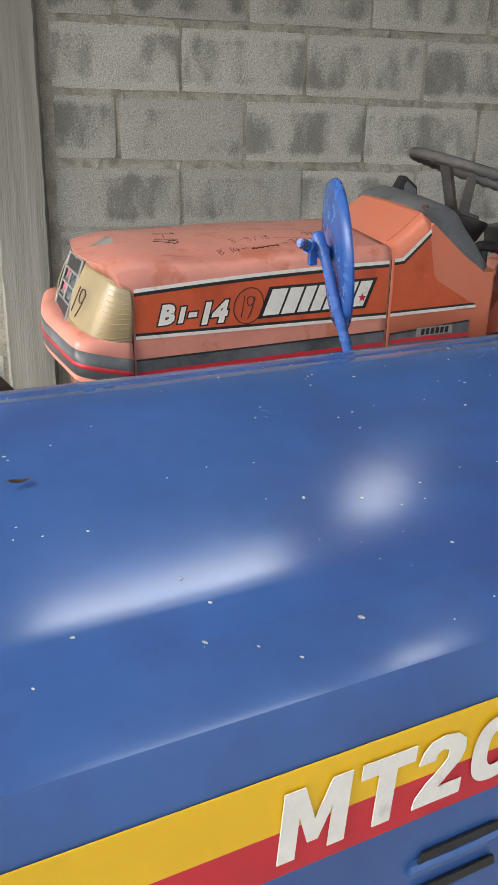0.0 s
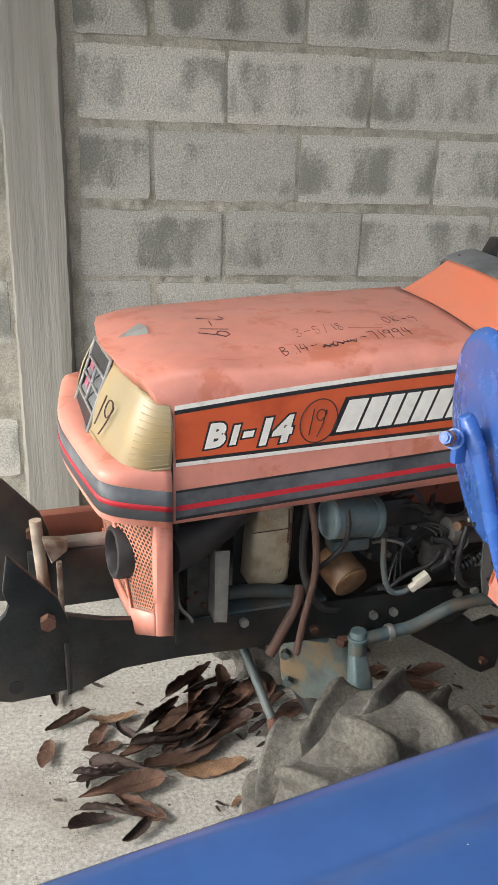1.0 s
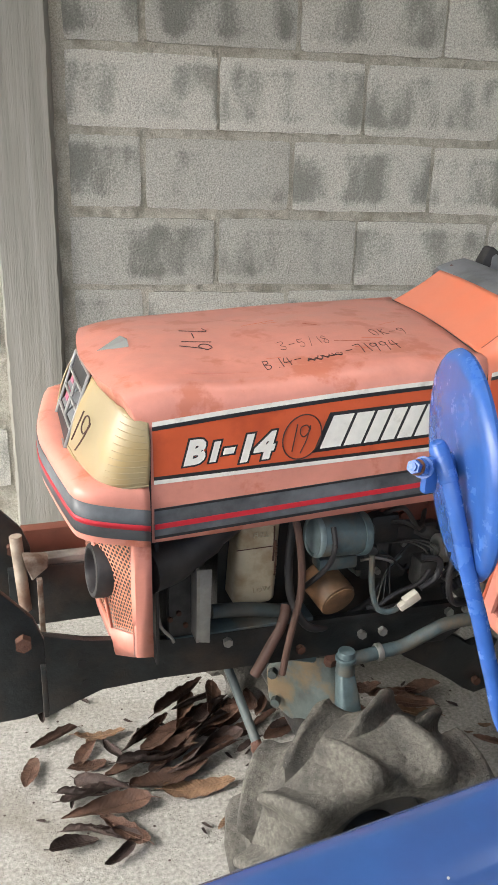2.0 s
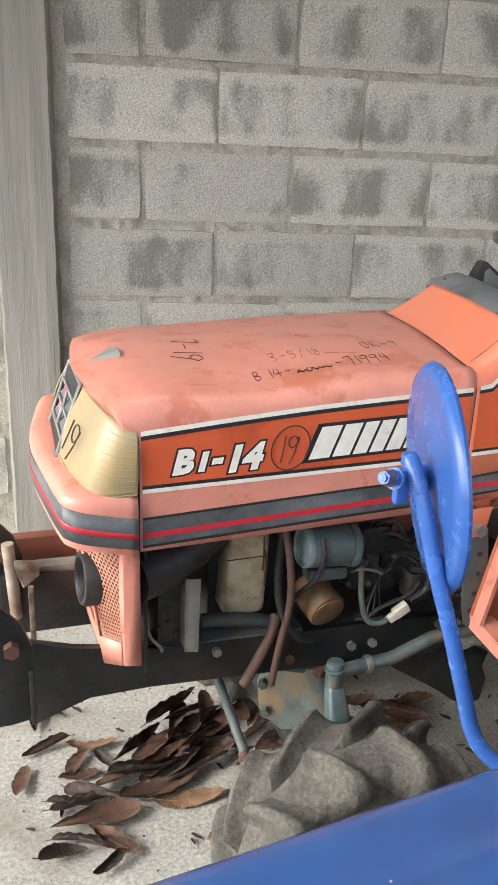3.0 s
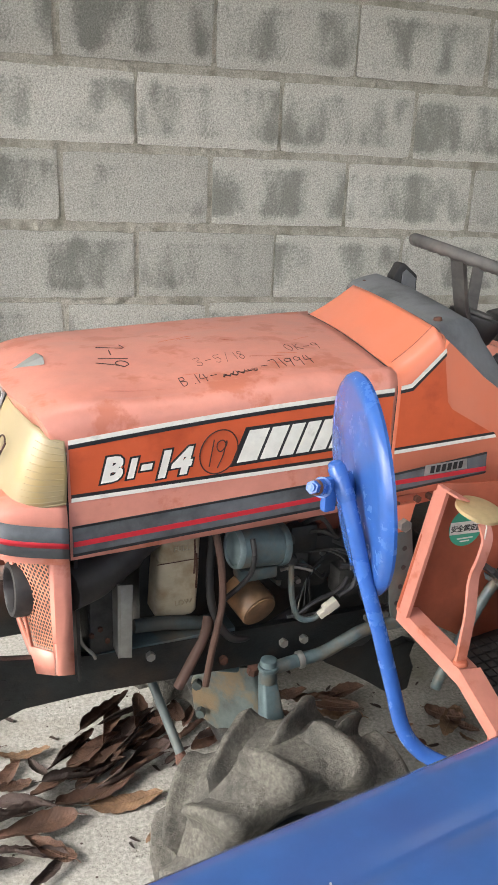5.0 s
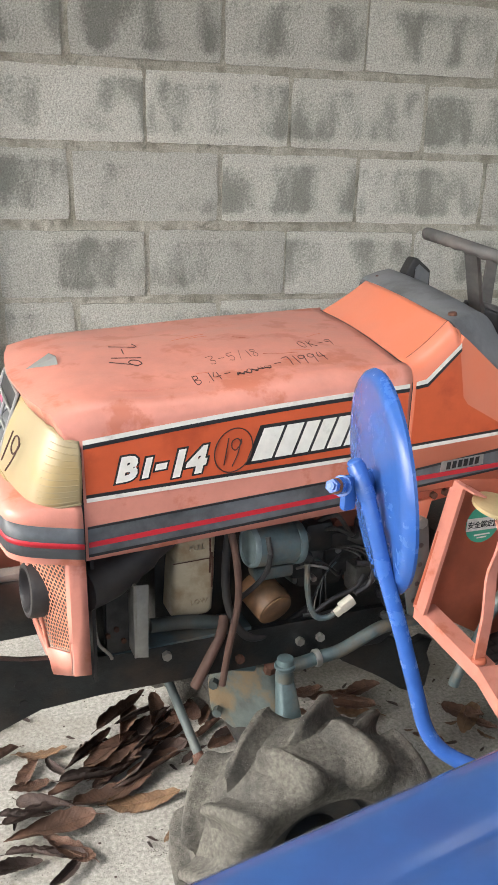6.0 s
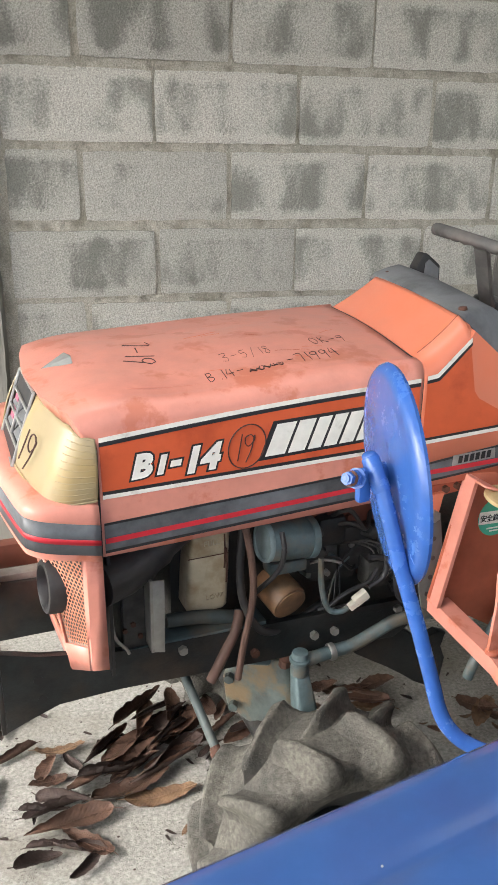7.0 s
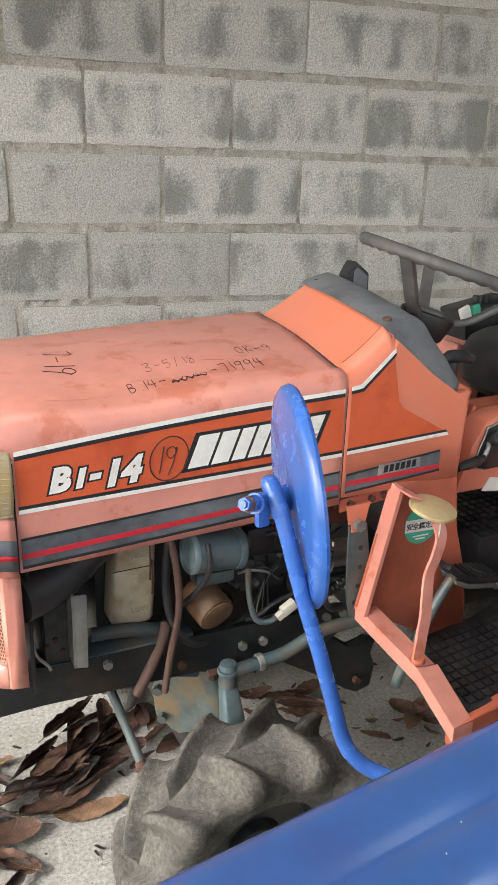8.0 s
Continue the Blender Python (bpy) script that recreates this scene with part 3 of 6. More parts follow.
# model mark, number in a ring, and the block-shaped trade mark on the hood side
SLOPE = 3.4
for text, u, z, size in (("B", 0.048, 0.9040, 0.050), ("1", 0.0835, 0.9065, 0.038), ("-", 0.1085, 0.9095, 0.044), ("14", 0.1275, 0.9010, 0.056)):
    marks("model_mark", text, size, BLACK, tractor, pose(u, -0.0027, z, 90) @ pose(0, 0, 0, 0, 0, SLOPE), 0.30, 0.0058, 0.0003, "black edge of a mark letter", 1.04)
    marks("model_mark", text, size, WHITE, tractor, pose(u, -0.0034, z, 90) @ pose(0, 0, 0, 0, 0, SLOPE), 0.30, 0.0028, 0.0003, "white letter of the mark B1-14", 1.04)
bm = bmesh.new()
RING = [(0.235 + 0.0315 * math.cos(a) + 0.004 * math.sin(a), -0.0032, 0.932 + 0.036 * math.sin(a)) for a in (2 * math.pi * k / 40 for k in range(41))]
tube(bm, RING, 0.0011, 6, 0)
part("marker_ring", bm, INK, tractor, "hand-drawn black ring")


def mark_z(u):
    return 0.908 + 0.045 * (u - 0.262)


def slant(u0, u1, a, b):
    """A leaning plate between two heights (0 to 1) of the trade mark."""
    h = 0.057
    return [(u0 + 0.022 * a, mark_z(u0) + h * a), (u1 + 0.022 * a, mark_z(u1) + h * a), (u1 + 0.022 * b, mark_z(u1) + h * b), (u0 + 0.022 * b, mark_z(u0) + h * b)]


decal("trade_mark_ground", slant(0.256, 0.500, -0.06, 1.06), BLACK, -0.0024)
edges = [0.262, 0.302, 0.337, 0.366, 0.395, 0.426, 0.461, 0.494]
for a, b in zip(edges, edges[1:]):
    decal("trade_mark_shape", slant(a + 0.0028, b - 0.0028, 0.04, 0.96), WHITE, -0.0033)
decal("trade_mark_star", [(0.489 + 0.010 * (1 if k % 2 else 0.42) * math.sin(k * math.pi / 5 + math.pi), 0.938 + 0.010 * (1 if k % 2 else 0.42) * math.cos(k * math.pi / 5 + math.pi)) for k in range(10)],
      RED, -0.0048, depth=-0.0003)

# marker writing on the hood top
TS = 3.9


def skin(u, v):
    """Height just over the hood's top skin."""
    s = hood_section(u)[9:]
    for (p, q), (m, n) in zip(s, s[1:]):
        if p <= v <= m:
            return q + (n - q) * (v - p) / (m - p) + 0.0024
    return top_z(u)


GLYPH = {"1": [[(0.35, 1.0), (0.25, 0.0)]], "9": [[(0.75, 0.80), (0.50, 0.98), (0.18, 0.85), (0.15, 0.60), (0.45, 0.50), (0.72, 0.72), (0.75, 0.85), (0.62, 0.40), (0.40, -0.10)]],
         "7": [[(0.08, 0.95), (0.75, 1.0), (0.42, 0.0)]], "-": [[(0.10, 0.48), (0.70, 0.52)]], "3": [[(0.1, 0.92), (0.55, 1.0), (0.65, 0.78), (0.32, 0.55), (0.68, 0.35), (0.50, 0.02), (0.05, 0.10)]],
         "5": [[(0.72, 1.0), (0.22, 0.95), (0.18, 0.58), (0.55, 0.60), (0.66, 0.30), (0.42, 0.0), (0.08, 0.08)]], "/": [[(0.65, 1.1), (0.1, -0.1)]],
         "8": [[(0.62, 0.88), (0.35, 1.0), (0.20, 0.78), (0.50, 0.52), (0.62, 0.22), (0.35, 0.0), (0.14, 0.22), (0.40, 0.52), (0.62, 0.80)]],
         "4": [[(0.30, 1.0), (0.10, 0.45), (0.72, 0.50)], [(0.58, 0.95), (0.48, 0.0)]], "O": [[(0.45, 1.0), (0.12, 0.75), (0.15, 0.15), (0.45, 0.0), (0.70, 0.35), (0.65, 0.85), (0.40, 1.0)]],
         "K": [[(0.18, 1.0), (0.12, 0.0)], [(0.68, 0.95), (0.18, 0.48), (0.70, 0.0)]], "B": [[(0.16, 1.0), (0.10, 0.0), (0.55, 0.08), (0.60, 0.40), (0.15, 0.52), (0.55, 0.70), (0.50, 0.98), (0.12, 0.98)]], ".": [[(0.2, 0.08), (0.28, 0.0)]]}


def handwritten(text, size, parent, at, label, wide=0.62, slant=0.18, thin=0.0007):
    """Marker strokes; at(a, b) lays the writing plane on a surface."""
    rng = random.Random(len(text) + int(size * 1000))
    bm = bmesh.new()
    x = 0.0
    for ch in text:
        for stroke in GLYPH[ch]:
            pts = [(x + (p + slant * q + rng.uniform(-0.04, 0.04)) * size * wide, (q + rng.uniform(-0.05, 0.05)) * size) for p, q in stroke]
            tube(bm, [at(a, b) for a, b in pts], thin, 5, 4)
        x += size * wide * (0.45 if ch in "1." else 0.95)
    return part("marker_writing", bm, INK, parent, label)


def top_writer(u, v, turn):
    c, sn = math.cos(radians(turn)), math.sin(radians(turn))
    return lambda a, b: (u + a * c - b * sn, v + a * sn + b * c, skin(u + a * c - b * sn, v + a * sn + b * c) - 0.0006)


for txt, u, v, size, turn, wide, thin in (("7-19", 0.100, 0.262, 0.046, -97, 0.80, 0.0010), ("3-5/18", 0.236, 0.108, 0.030, 6, 0.62, 0.0004),
                                    ("OK-9", 0.412, 0.134, 0.030, 6, 0.66, 0.0005), ("B.14-", 0.190, 0.046, 0.030, 6, 0.62, 0.0007), ("-71994", 0.334, 0.058, 0.034, 7, 0.60, 0.0007)):
    handwritten(txt, size, hood, top_writer(u, v, turn), "hand-written %s" % txt, wide, 0.18, thin)
bm = bmesh.new()
rng = random.Random(8)
for row in range(2):
    tube(bm, [(0.262 + 0.0050 * k, 0.056 + 0.006 * row + 0.0008 * k + rng.uniform(-0.008, 0.009), skin(0.262 + 0.0050 * k, 0.062) - 0.0004) for k in range(14)], 0.0011, 5, 3)
part("marker_scribble", bm, INK, hood, "unreadable marker scribble")

handwritten("19", 0.042, tractor, lambda a, b: (0.212 + a, -0.0032, 0.910 + b + 0.06 * a), "hand-written number 19", 0.62, 0.22, 0.0010)

part("crease", T([(u, 0.044, skin(u, 0.044) - 0.0021) for u in (-0.01, 0.06, 0.13, 0.2, 0.28, 0.36, 0.44, 0.52)], 0.0013, 8), ORANGE, hood)

rng = random.Random(31)
for k in range(9):
    u, v, a = rng.uniform(0.20, 0.48), rng.uniform(0.06, 0.30), rng.uniform(-0.5, 0.5)
    n = rng.randint(3, 6)
    pts = [(u + 0.012 * i * math.cos(a), v + 0.012 * i * math.sin(a) + rng.uniform(-0.002, 0.002)) for i in range(n)]
    part("scratch", T([(p, q, skin(p, q) - 0.0008) for p, q in pts], 0.0005, 5, 2), rng.choice([ORANGE2, RED_ORANGE]), hood)

# clearance fin on the nose
bm = bmesh.new()
pts = [(-0.046, 0.213, 0), (0.004, 0.188, 0), (0.010, 0.240, 0), (-0.002, 0.236, 0.009), (0.004, 0.205, 0.008)]
for p in pts:
    bm.verts.new((p[0], p[1], top_z(p[0]) + 0.012 + p[2]))
bmesh.ops.convex_hull(bm, input=bm.verts)
part("nose_fin", bm, FIN, hood, "small grey wedge on the hood nose", smooth=False)

# headlamps and the centre grille
LT = [(-0.062, 0.132, 1.007), (-0.053, 0.095, 1.003), (-0.045, 0.060, 0.998), (-0.036, 0.024, 0.991), (-0.022, 0.006, 0.984), (-0.003, 0.001, 0.977)]
LB = [(-0.104, 0.132, 0.896), (-0.096, 0.085, 0.887), (-0.087, 0.045, 0.880), (-0.076, 0.014, 0.875), (-0.050, -0.002, 0.874), (-0.004, -0.004, 0.876)]


def mirror(p):
    return (p[0], 2 * MID - p[1], p[2])


for flip in (False, True):
    bm = bmesh.new()
    a = spline([mirror(p) if flip else p for p in LT], 5)
    b = spline([mirror(p) if flip else p for p in LB], 5)
    c = Vector((-0.02, 0.10 if not flip else 0.33, 0.93))
    rows = []
    for i in range(13):
        t = i / 12
        rows.append([p.lerp(q, t) + (p.lerp(q, t) - c).normalized() * 0.007 * math.sin(math.pi * t) for p, q in zip(a, b)])
    grid(bm, rows)
    lamp = part("headlamp", bm, LENS, tractor, "yellowed cream headlamp lens")
    shell(lamp, 0.003)
    bm = bmesh.new()
    for i in range(1, 12):
        t = i / 12
        line = [p.lerp(q, t) + (p.lerp(q, t) - c).normalized() * (0.0010 + 0.007 * math.sin(math.pi * t)) for p, q in zip(a[16:-1], b[16:-1])]
        tube(bm, line, 0.0011, 6, 0)
    part("lens_rib", bm, LENS, lamp)
    bm = bmesh.new()
    tube(bm, [p + Vector((-0.001, 0, 0.001)) for p in b], 0.0028, 6, 0)
    tube(bm, [a[0], b[0]], 0.0028, 6, 0)
    part("lens_rim", bm, LENS, lamp)
xa = Vector((0.2, -0.97, -0.1)).normalized()
ya = (Vector((0.33, 0.0, 0.94)) - xa * xa.dot(Vector((0.33, 0.0, 0.94)))).normalized()
za = xa.cross(ya)
fm = Matrix.Translation((-0.1045, 0.110, 0.918)) @ Matrix((xa, ya, za)).transposed().to_4x4()
handwritten("19", 0.056, tractor, lambda a, b: fm @ Vector((a, b, 0.0008)), "hand-written number 19", 0.75, 0.12, 0.0013)


def nose(v, s):
    """A point of the sloping front: s from 0 (top) to 1 (bottom)."""
    return Vector((-0.066 - 0.042 * s, v, 1.010 - 0.116 * s))


bm = bmesh.new()
grid(bm, [[nose(v, s) + Vector((0.022, 0, 0)) for v in (0.134, 0.296)] for s in (0, 1)])
part("grille_back", bm, GRILLE_BLACK, tractor)
for v0, v1, s0, s1 in ((0.134, 0.296, 0.0, 0.26), (0.134, 0.296, 0.76, 1.0)):
    bm = bmesh.new()
    for v, s in ((v0, s0), (v1, s0), (v0, s1), (v1, s1)):
        for dx in (0.0, 0.012):
            bm.verts.new(nose(v, s) + Vector((dx, 0, 0)))
    bmesh.ops.convex_hull(bm, input=bm.verts)
    part("grille_panel", bm, GRILLE_BLACK, tractor, smooth=False)
for v, g0, g1 in ((0.134, 0, 1), (0.215, 0.26, 0.76), (0.296, 0, 1)):
    part("grille_bar", T([nose(v, g0) + Vector((-0.002, 0, 0)), nose(v, g1) + Vector((-0.002, 0, 0))], 0.0028, 6, 0), SILVER, tractor)
for s in (0.26, 0.5, 0.76, 1.0, 0.0):
    part("grille_bar", T([nose(0.134, s) + Vector((-0.002, 0, 0)), nose(0.296, s) + Vector((-0.002, 0, 0))], 0.0028, 6, 0), SILVER, tractor)
for v0, v1 in ((0.137, 0.212), (0.218, 0.293)):
    for s0, s1 in ((0.29, 0.47), (0.53, 0.73)):
        bm = bmesh.new()
        for v, s, d in ((v0, s0, 0.016), (v1, s0, 0.016), (v0, s1, 0.0), (v1, s1, 0.0)):
            for e in (0, 0.002):
                bm.verts.new(nose(v, s) + Vector((d + e, 0, 0)))
        bmesh.ops.convex_hull(bm, input=bm.verts)
        part("grille_slat", bm, DARK_GREY, tractor, smooth=False)
bm = bmesh.new()
grid(bm, [[nose(v, s) + Vector((0.004, 0, 0)) for v in (0.262, 0.292)] for s in (0.30, 0.72)])
shell(part("grille_label", bm, PINK, tractor, "faded magenta label", smooth=False), 0.001)

# front mask: the wrap-round bumper with its band
OUT = [(-0.004, -0.012), (-0.050, -0.013), (-0.085, -0.010), (-0.105, 0.000), (-0.115, 0.018), (-0.128, 0.09), (-0.141, 0.18), (-0.143, MID)]
INN = [(-0.004, 0.000), (-0.046, 0.001), (-0.070, 0.008), (-0.080, 0.024), (-0.085, 0.040), (-0.096, 0.09), (-0.103, 0.16), (-0.104, MID)]
OUT = OUT + [(u, 2 * MID - v) for u, v in reversed(OUT[:-1])]
INN = INN + [(u, 2 * MID - v) for u, v in reversed(INN[:-1])]


def ring_row(a, b, t, z, k, out=0.0):
    row = []
    for (ua, va), (ub, vb) in zip(a, b):
        u, v = ua + (ub - ua) * t, va + (vb - va) * t
        d = Vector((u + 0.01, v - MID)).normalized() if out else Vector((0, 0))
        row.append(Vector((u + d.x * out, v + d.y * out, z - k * u + 0.05 * max(0.0, v))))
    return row


def smooth_row(row):
    return spline(row, 3)


bm = bmesh.new()
grid(bm, [smooth_row(r) for r in (ring_row(INN, OUT, -0.1, 0.868, 0.10), ring_row(INN, OUT, 0, 0.872, 0.13), ring_row(INN, OUT, 0.55, 0.866, 0.18), ring_row(INN, OUT, 0.86, 0.857, 0.2),
                                  ring_row(INN, OUT, 0.97, 0.850, 0.21), ring_row(INN, OUT, 1.0, 0.842, 0.22), ring_row(INN, OUT, 1.0, 0.786, 0.22), ring_row(INN, OUT, 0.97, 0.779, 0.22),
                                  ring_row(INN, OUT, 0.7, 0.779, 0.2))])
bumper = shell(part("front_mask", bm, ORANGE, tractor, "pinkish orange wrap-round nose mask"), 0.003)
for nm, z0, z1, o, mt in (("band", 0.789, 0.8395, 0.0022, BAND), ("red_line", 0.806, 0.8145, 0.0032, RED)):
    bm = bmesh.new()
    grid(bm, [smooth_row(ring_row(INN, OUT, 1.0, z, 0.22, o)) for z in (z0, z1)])
    shell(part(nm, bm, mt, bumper), 0.001)
part("seam", B((-0.0015, 0.004, 0.828), (0.003, 0.012, 0.096)), BLACK, bumper)

# lower mask with the punched mesh and the lamp ring
TOPP = [(-0.001, 0.002), (-0.026, 0.001), (-0.088, 0.118), (-0.098, MID)]
BOTP = [(0.002, 0.006), (-0.024, 0.008), (-0.049, 0.060), (-0.057, MID)]
ZT, ZB = 0.800, (0.572, 0.571, 0.543, 0.540)


def mask_pt(i, s):
    (a, b), (c, d) = TOPP[i], BOTP[i]
    return Vector((a + (c - a) * s, b + (d - b) * s, ZT + (ZB[i] - ZT) * s + 0.12 * -(a + (c - a) * s)))


def facet(i, flip):
    def f(p, s):
        q = mask_pt(i, s).lerp(mask_pt(i + 1, s), p)
        return Vector(mirror(q)) if flip else q
    return f


def facet_normal(i, flip):
    f = facet(i, flip)
    n = (f(1, 0.5) - f(0, 0.5)).cross(f(0.5, 1) - f(0.5, 0)).normalized()
    return n if n.x < 0 or (i == 0 and (n.y < 0) != flip) else -n


for flip in (False, True):
    f0, f1, f2 = facet(0, flip), facet(1, flip), facet(2, flip)
    bm = bmesh.new()
    grid(bm, [[f0(p, s) for p in (0, 0.5, 1)] for s in (0, 0.5, 1)])
    # frame round the mesh
    lo, hi, top, bot = 0.10, 0.94, 0.045, 0.82
    grid(bm, [[f1(p, s) for p in (0, lo)] for s in (0, 0.5, 1)])
    grid(bm, [[f1(p, s) for p in (hi, 1)] for s in (top, 0.5, bot)])
    grid(bm, [[f1(p, s) for p in (lo, 1)] for s in (0, top)])
    grid(bm, [[f1(p, s) for p in (lo, 1)] for s in (bot, 1)])
    grid(bm, [[f2(p, s) for p in (0, 1)] for s in (0, top)])
    grid(bm, [[f2(p, s) for p in (0, 1)] for s in (bot, 1)])
    bmesh.ops.remove_doubles(bm, verts=bm.verts, dist=0.0006)
    mask = shell(part("lower_mask", bm, ORANGE, tractor, "pinkish orange lower nose panel", angle=20), 0.004)
    for i, f, p0, p1 in ((1, f1, lo, hi), (2, f2, 0.0, 1.0)):
        n = facet_normal(i, flip)
        # black sheet gives the holes their dark, instead of the space inside
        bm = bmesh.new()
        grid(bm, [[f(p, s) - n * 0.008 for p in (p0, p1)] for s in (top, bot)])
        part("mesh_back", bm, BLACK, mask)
        # hexagon holes punched in a thin sheet
        bm = bmesh.new()
        width = (f(p1, 0.5) - f(p0, 0.5)).length
        height = (f(0.5, bot) - f(0.5, top)).length
        pitch = 0.0078
        nx, nz = int(width / pitch), int(height / (pitch * 0.866))
        for j in range(nz):
            for k in range(nx):
                cx, cz = (k + 0.5 + 0.5 * (j % 2)) / nx, (j + 0.5) / nz
                if cx > 1.0:
                    continue
                hx, hz = 0.60 / nx, 0.70 / nz
                outer, inner = [], []
                for q in range(6):
                    a = math.pi / 3 * q + math.pi / 6
                    for lst, sc in ((outer, 1.0), (inner, 0.62)):
                        x, z = min(1, max(0, cx + hx * sc * math.cos(a))), min(1, max(0, cz + hz * sc * math.sin(a)))
                        lst.append(bm.verts.new(f(p0 + (p1 - p0) * x, top + (bot - top) * z) - n * 0.0025))
                for q in range(6):
                    bm.faces.new((outer[q], outer[(q + 1) % 6], inner[(q + 1) % 6], inner[q]))
        tagged(part("punched_mesh", bm, MESH, mask, "rusty punched metal mesh", smooth=False), kind="stuff")
RC = Vector((-0.066, 0.100, 0.690))
bm = bmesh.new()
ring_n = Vector((-0.985, -0.13, 0.06)).normalized()
rx = ring_n.cross(Vector((0, 0, 1))).normalized()
rz = rx.cross(ring_n)
for sgn, (r0, r1, d0, d1) in enumerate(((0.030, 0.044, 0.004, 0.004),)):
    rings = []
    for k in range(33):
        a = 2 * math.pi * k / 32
        e = rx * math.cos(a) + rz * math.sin(a) * 1.12
        rings.append([RC + e * 0.044 - ring_n * 0.030, RC + e * 0.0425 + ring_n * 0.010, RC + e * 0.0400 + ring_n * 0.016, RC + e * 0.034 + ring_n * 0.017, RC + e * 0.030 + ring_n * 0.010, RC + e * 0.028 - ring_n * 0.03])
    grid(bm, rings)
part("lamp_ring", bm, RUBBER, tractor, "black rubber ring in the nose mesh")
bm = bmesh.new()
cyl(bm, RC - ring_n * 0.022, RC - ring_n * 0.012, 0.031)
part("lamp_hole", bm, BLACK, tractor)

# cowl and dashboard
def ridge(s):
    """The cowl's near ridge, from the seam (0) to the dashboard (1)."""
    return Vector((0.549 + 0.085 * s, 0.030, 1.0425 + 0.065 * (0.72 * s + 0.28 * s * s)))


def far_ridge(s):
    return Vector((0.600 + 0.080 * s, 0.420 - 0.040 * s, 1.0545 + 0.0675 * (0.8 * s + 0.2 * s * s)))


def waist(s):
    """The line under the shoulder, along the white trim."""
    for (a, u0, z0), (b, u1, z1) in zip(WAIST, WAIST[1:]):
        if s <= b:
            return Vector((u0 + (u1 - u0) * (s - a) / (b - a), 0.0, z0 + (z1 - z0) * (s - a) / (b - a)))
    return Vector((WAIST[-1][1], 0.0, WAIST[-1][2]))


WAIST = ((0.0, 0.556, 1.0145), (0.2, 0.576, 1.0170), (0.32, 0.586, 1.0235), (1.0, 0.642, 1.0760))
# rear outline of the side panel: along the dashboard, over the ledge, down the rear edge
REAR = ((0.642, 1.0760), (0.650, 1.0880), (0.658, 1.0820), (0.688, 1.0580), (0.735, 1.0200), (0.792, 0.9830), (0.827, 0.9830))


def rear_z(u):
    for (a, b), (c, d) in zip(REAR, REAR[1:]):
        if u <= c:
            return b + (d - b) * (u - a) / (c - a)
    return REAR[-1][1]


def cowl_rows():
    rows = []
    for k in range(15):
        s = k / 14
        w, r, f = waist(s), ridge(s), far_ridge(s)
        row = [Vector((w.x, 0, 0.812)), Vector((w.x, 0, (0.812 + w.z) / 2)), w - Vector((0, 0, 0.012)), w - Vector((0, 0, 0.003)), w]
        for q in (0.25, 0.5, 0.75):
            row.append(w.lerp(r, q) + Vector((0, -0.0055, 0.0045)) * math.sin(math.pi * q))
        row.append(r)
        row += [r.lerp(f, q) + Vector((0, 0, 0.004 * math.sin(math.pi * q))) for q in (0.03, 0.25, 0.5, 0.75, 0.97)] + [f]
        row += [f + Vector((0.004, 0.022, -0.012)), f + Vector((0.004, 0.030, -0.040)), Vector((f.x, 0.452, 0.82))]
        rows.append(row)
    return rows


bm = grid(bmesh.new(), cowl_rows())
edge = [0.642, 0.650, 0.658, 0.688, 0.712, 0.735, 0.764, 0.792, 0.812, 0.827]
grid(bm, [[Vector((u - (0.014 * (1 - i / 4) if u > 0.82 else 0), 0.012 if u > 0.645 and i == 4 else 0.0, z)) for i, z in
           enumerate((0.812, (0.812 + rear_z(u)) / 2, rear_z(u) - 0.012, rear_z(u) - 0.003, rear_z(u)))] for u in edge])
grid(bm, [[ridge(1), Vector((0.642, 0.010, 1.094)), Vector((0.642, 0, 1.076))], [Vector((0.640, 0.030, 1.104)), Vector((0.650, 0.016, 1.096)), Vector((0.650, 0.012, 1.088))]])
grid(bm, [[Vector((u, v, 0.983 + (0.004 if v > 0.02 else 0))) for v in (0.012, 0.06, 0.40)] for u in (0.790, 0.827)])
bmesh.ops.remove_doubles(bm, verts=bm.verts, dist=0.0005)
cowl = shell(part("cowl", bm, ORANGE2, tractor, "orange dash cowl behind the hood", angle=24), 0.003)
part("cowl_back", P([(0.806, 0.70), (0.824, 0.978), (0.834, 0.974), (0.826, 0.70)], side(0.014), 0.41, 0.004), ORANGE2, cowl)
part("cowl_crease", T([ridge(k / 10) + Vector((0, -0.0002, 0.0012)) for k in range(1, 11)], 0.0009, 6, 2), RUST, cowl)
part("cowl_seam", T([(0.5555, 0.0, 0.80), (0.5555, 0.0, 0.90), (0.5555, 0.0, 0.99), (0.5555, 0.0005, 1.010), (0.5535, 0.009, 1.030), (0.5505, 0.019, 1.0395)] + [(0.547 + 0.13 * (v - 0.03), v, 1.0432 + 0.0315 * (v - 0.03) + 0.006 * math.sin(math.pi * min(1, (v - 0.03) / 0.40))) for v in (0.032, 0.08, 0.14, 0.2, 0.26, 0.32, 0.38, 0.42)], 0.0014, 6, 3), BLACK, tractor)
decal("cowl_decal", [(0.562, 0.900), (0.774, 0.910), (0.690, 0.956), (0.672, 0.966), (0.661, 0.980), (0.643, 1.064), (0.583, 1.011), (0.562, 1.009)], FIELD, -0.0022, cowl)
decal("black_line", [(0.561, 0.9045), (0.772, 0.9145), (0.777, 0.909), (0.561, 0.899)], BLACK, -0.003, cowl)
decal("white_line", [(0.561, 0.9000), (0.775, 0.9100), (0.779, 0.904), (0.561, 0.8935)], WHITE, -0.0034, cowl)
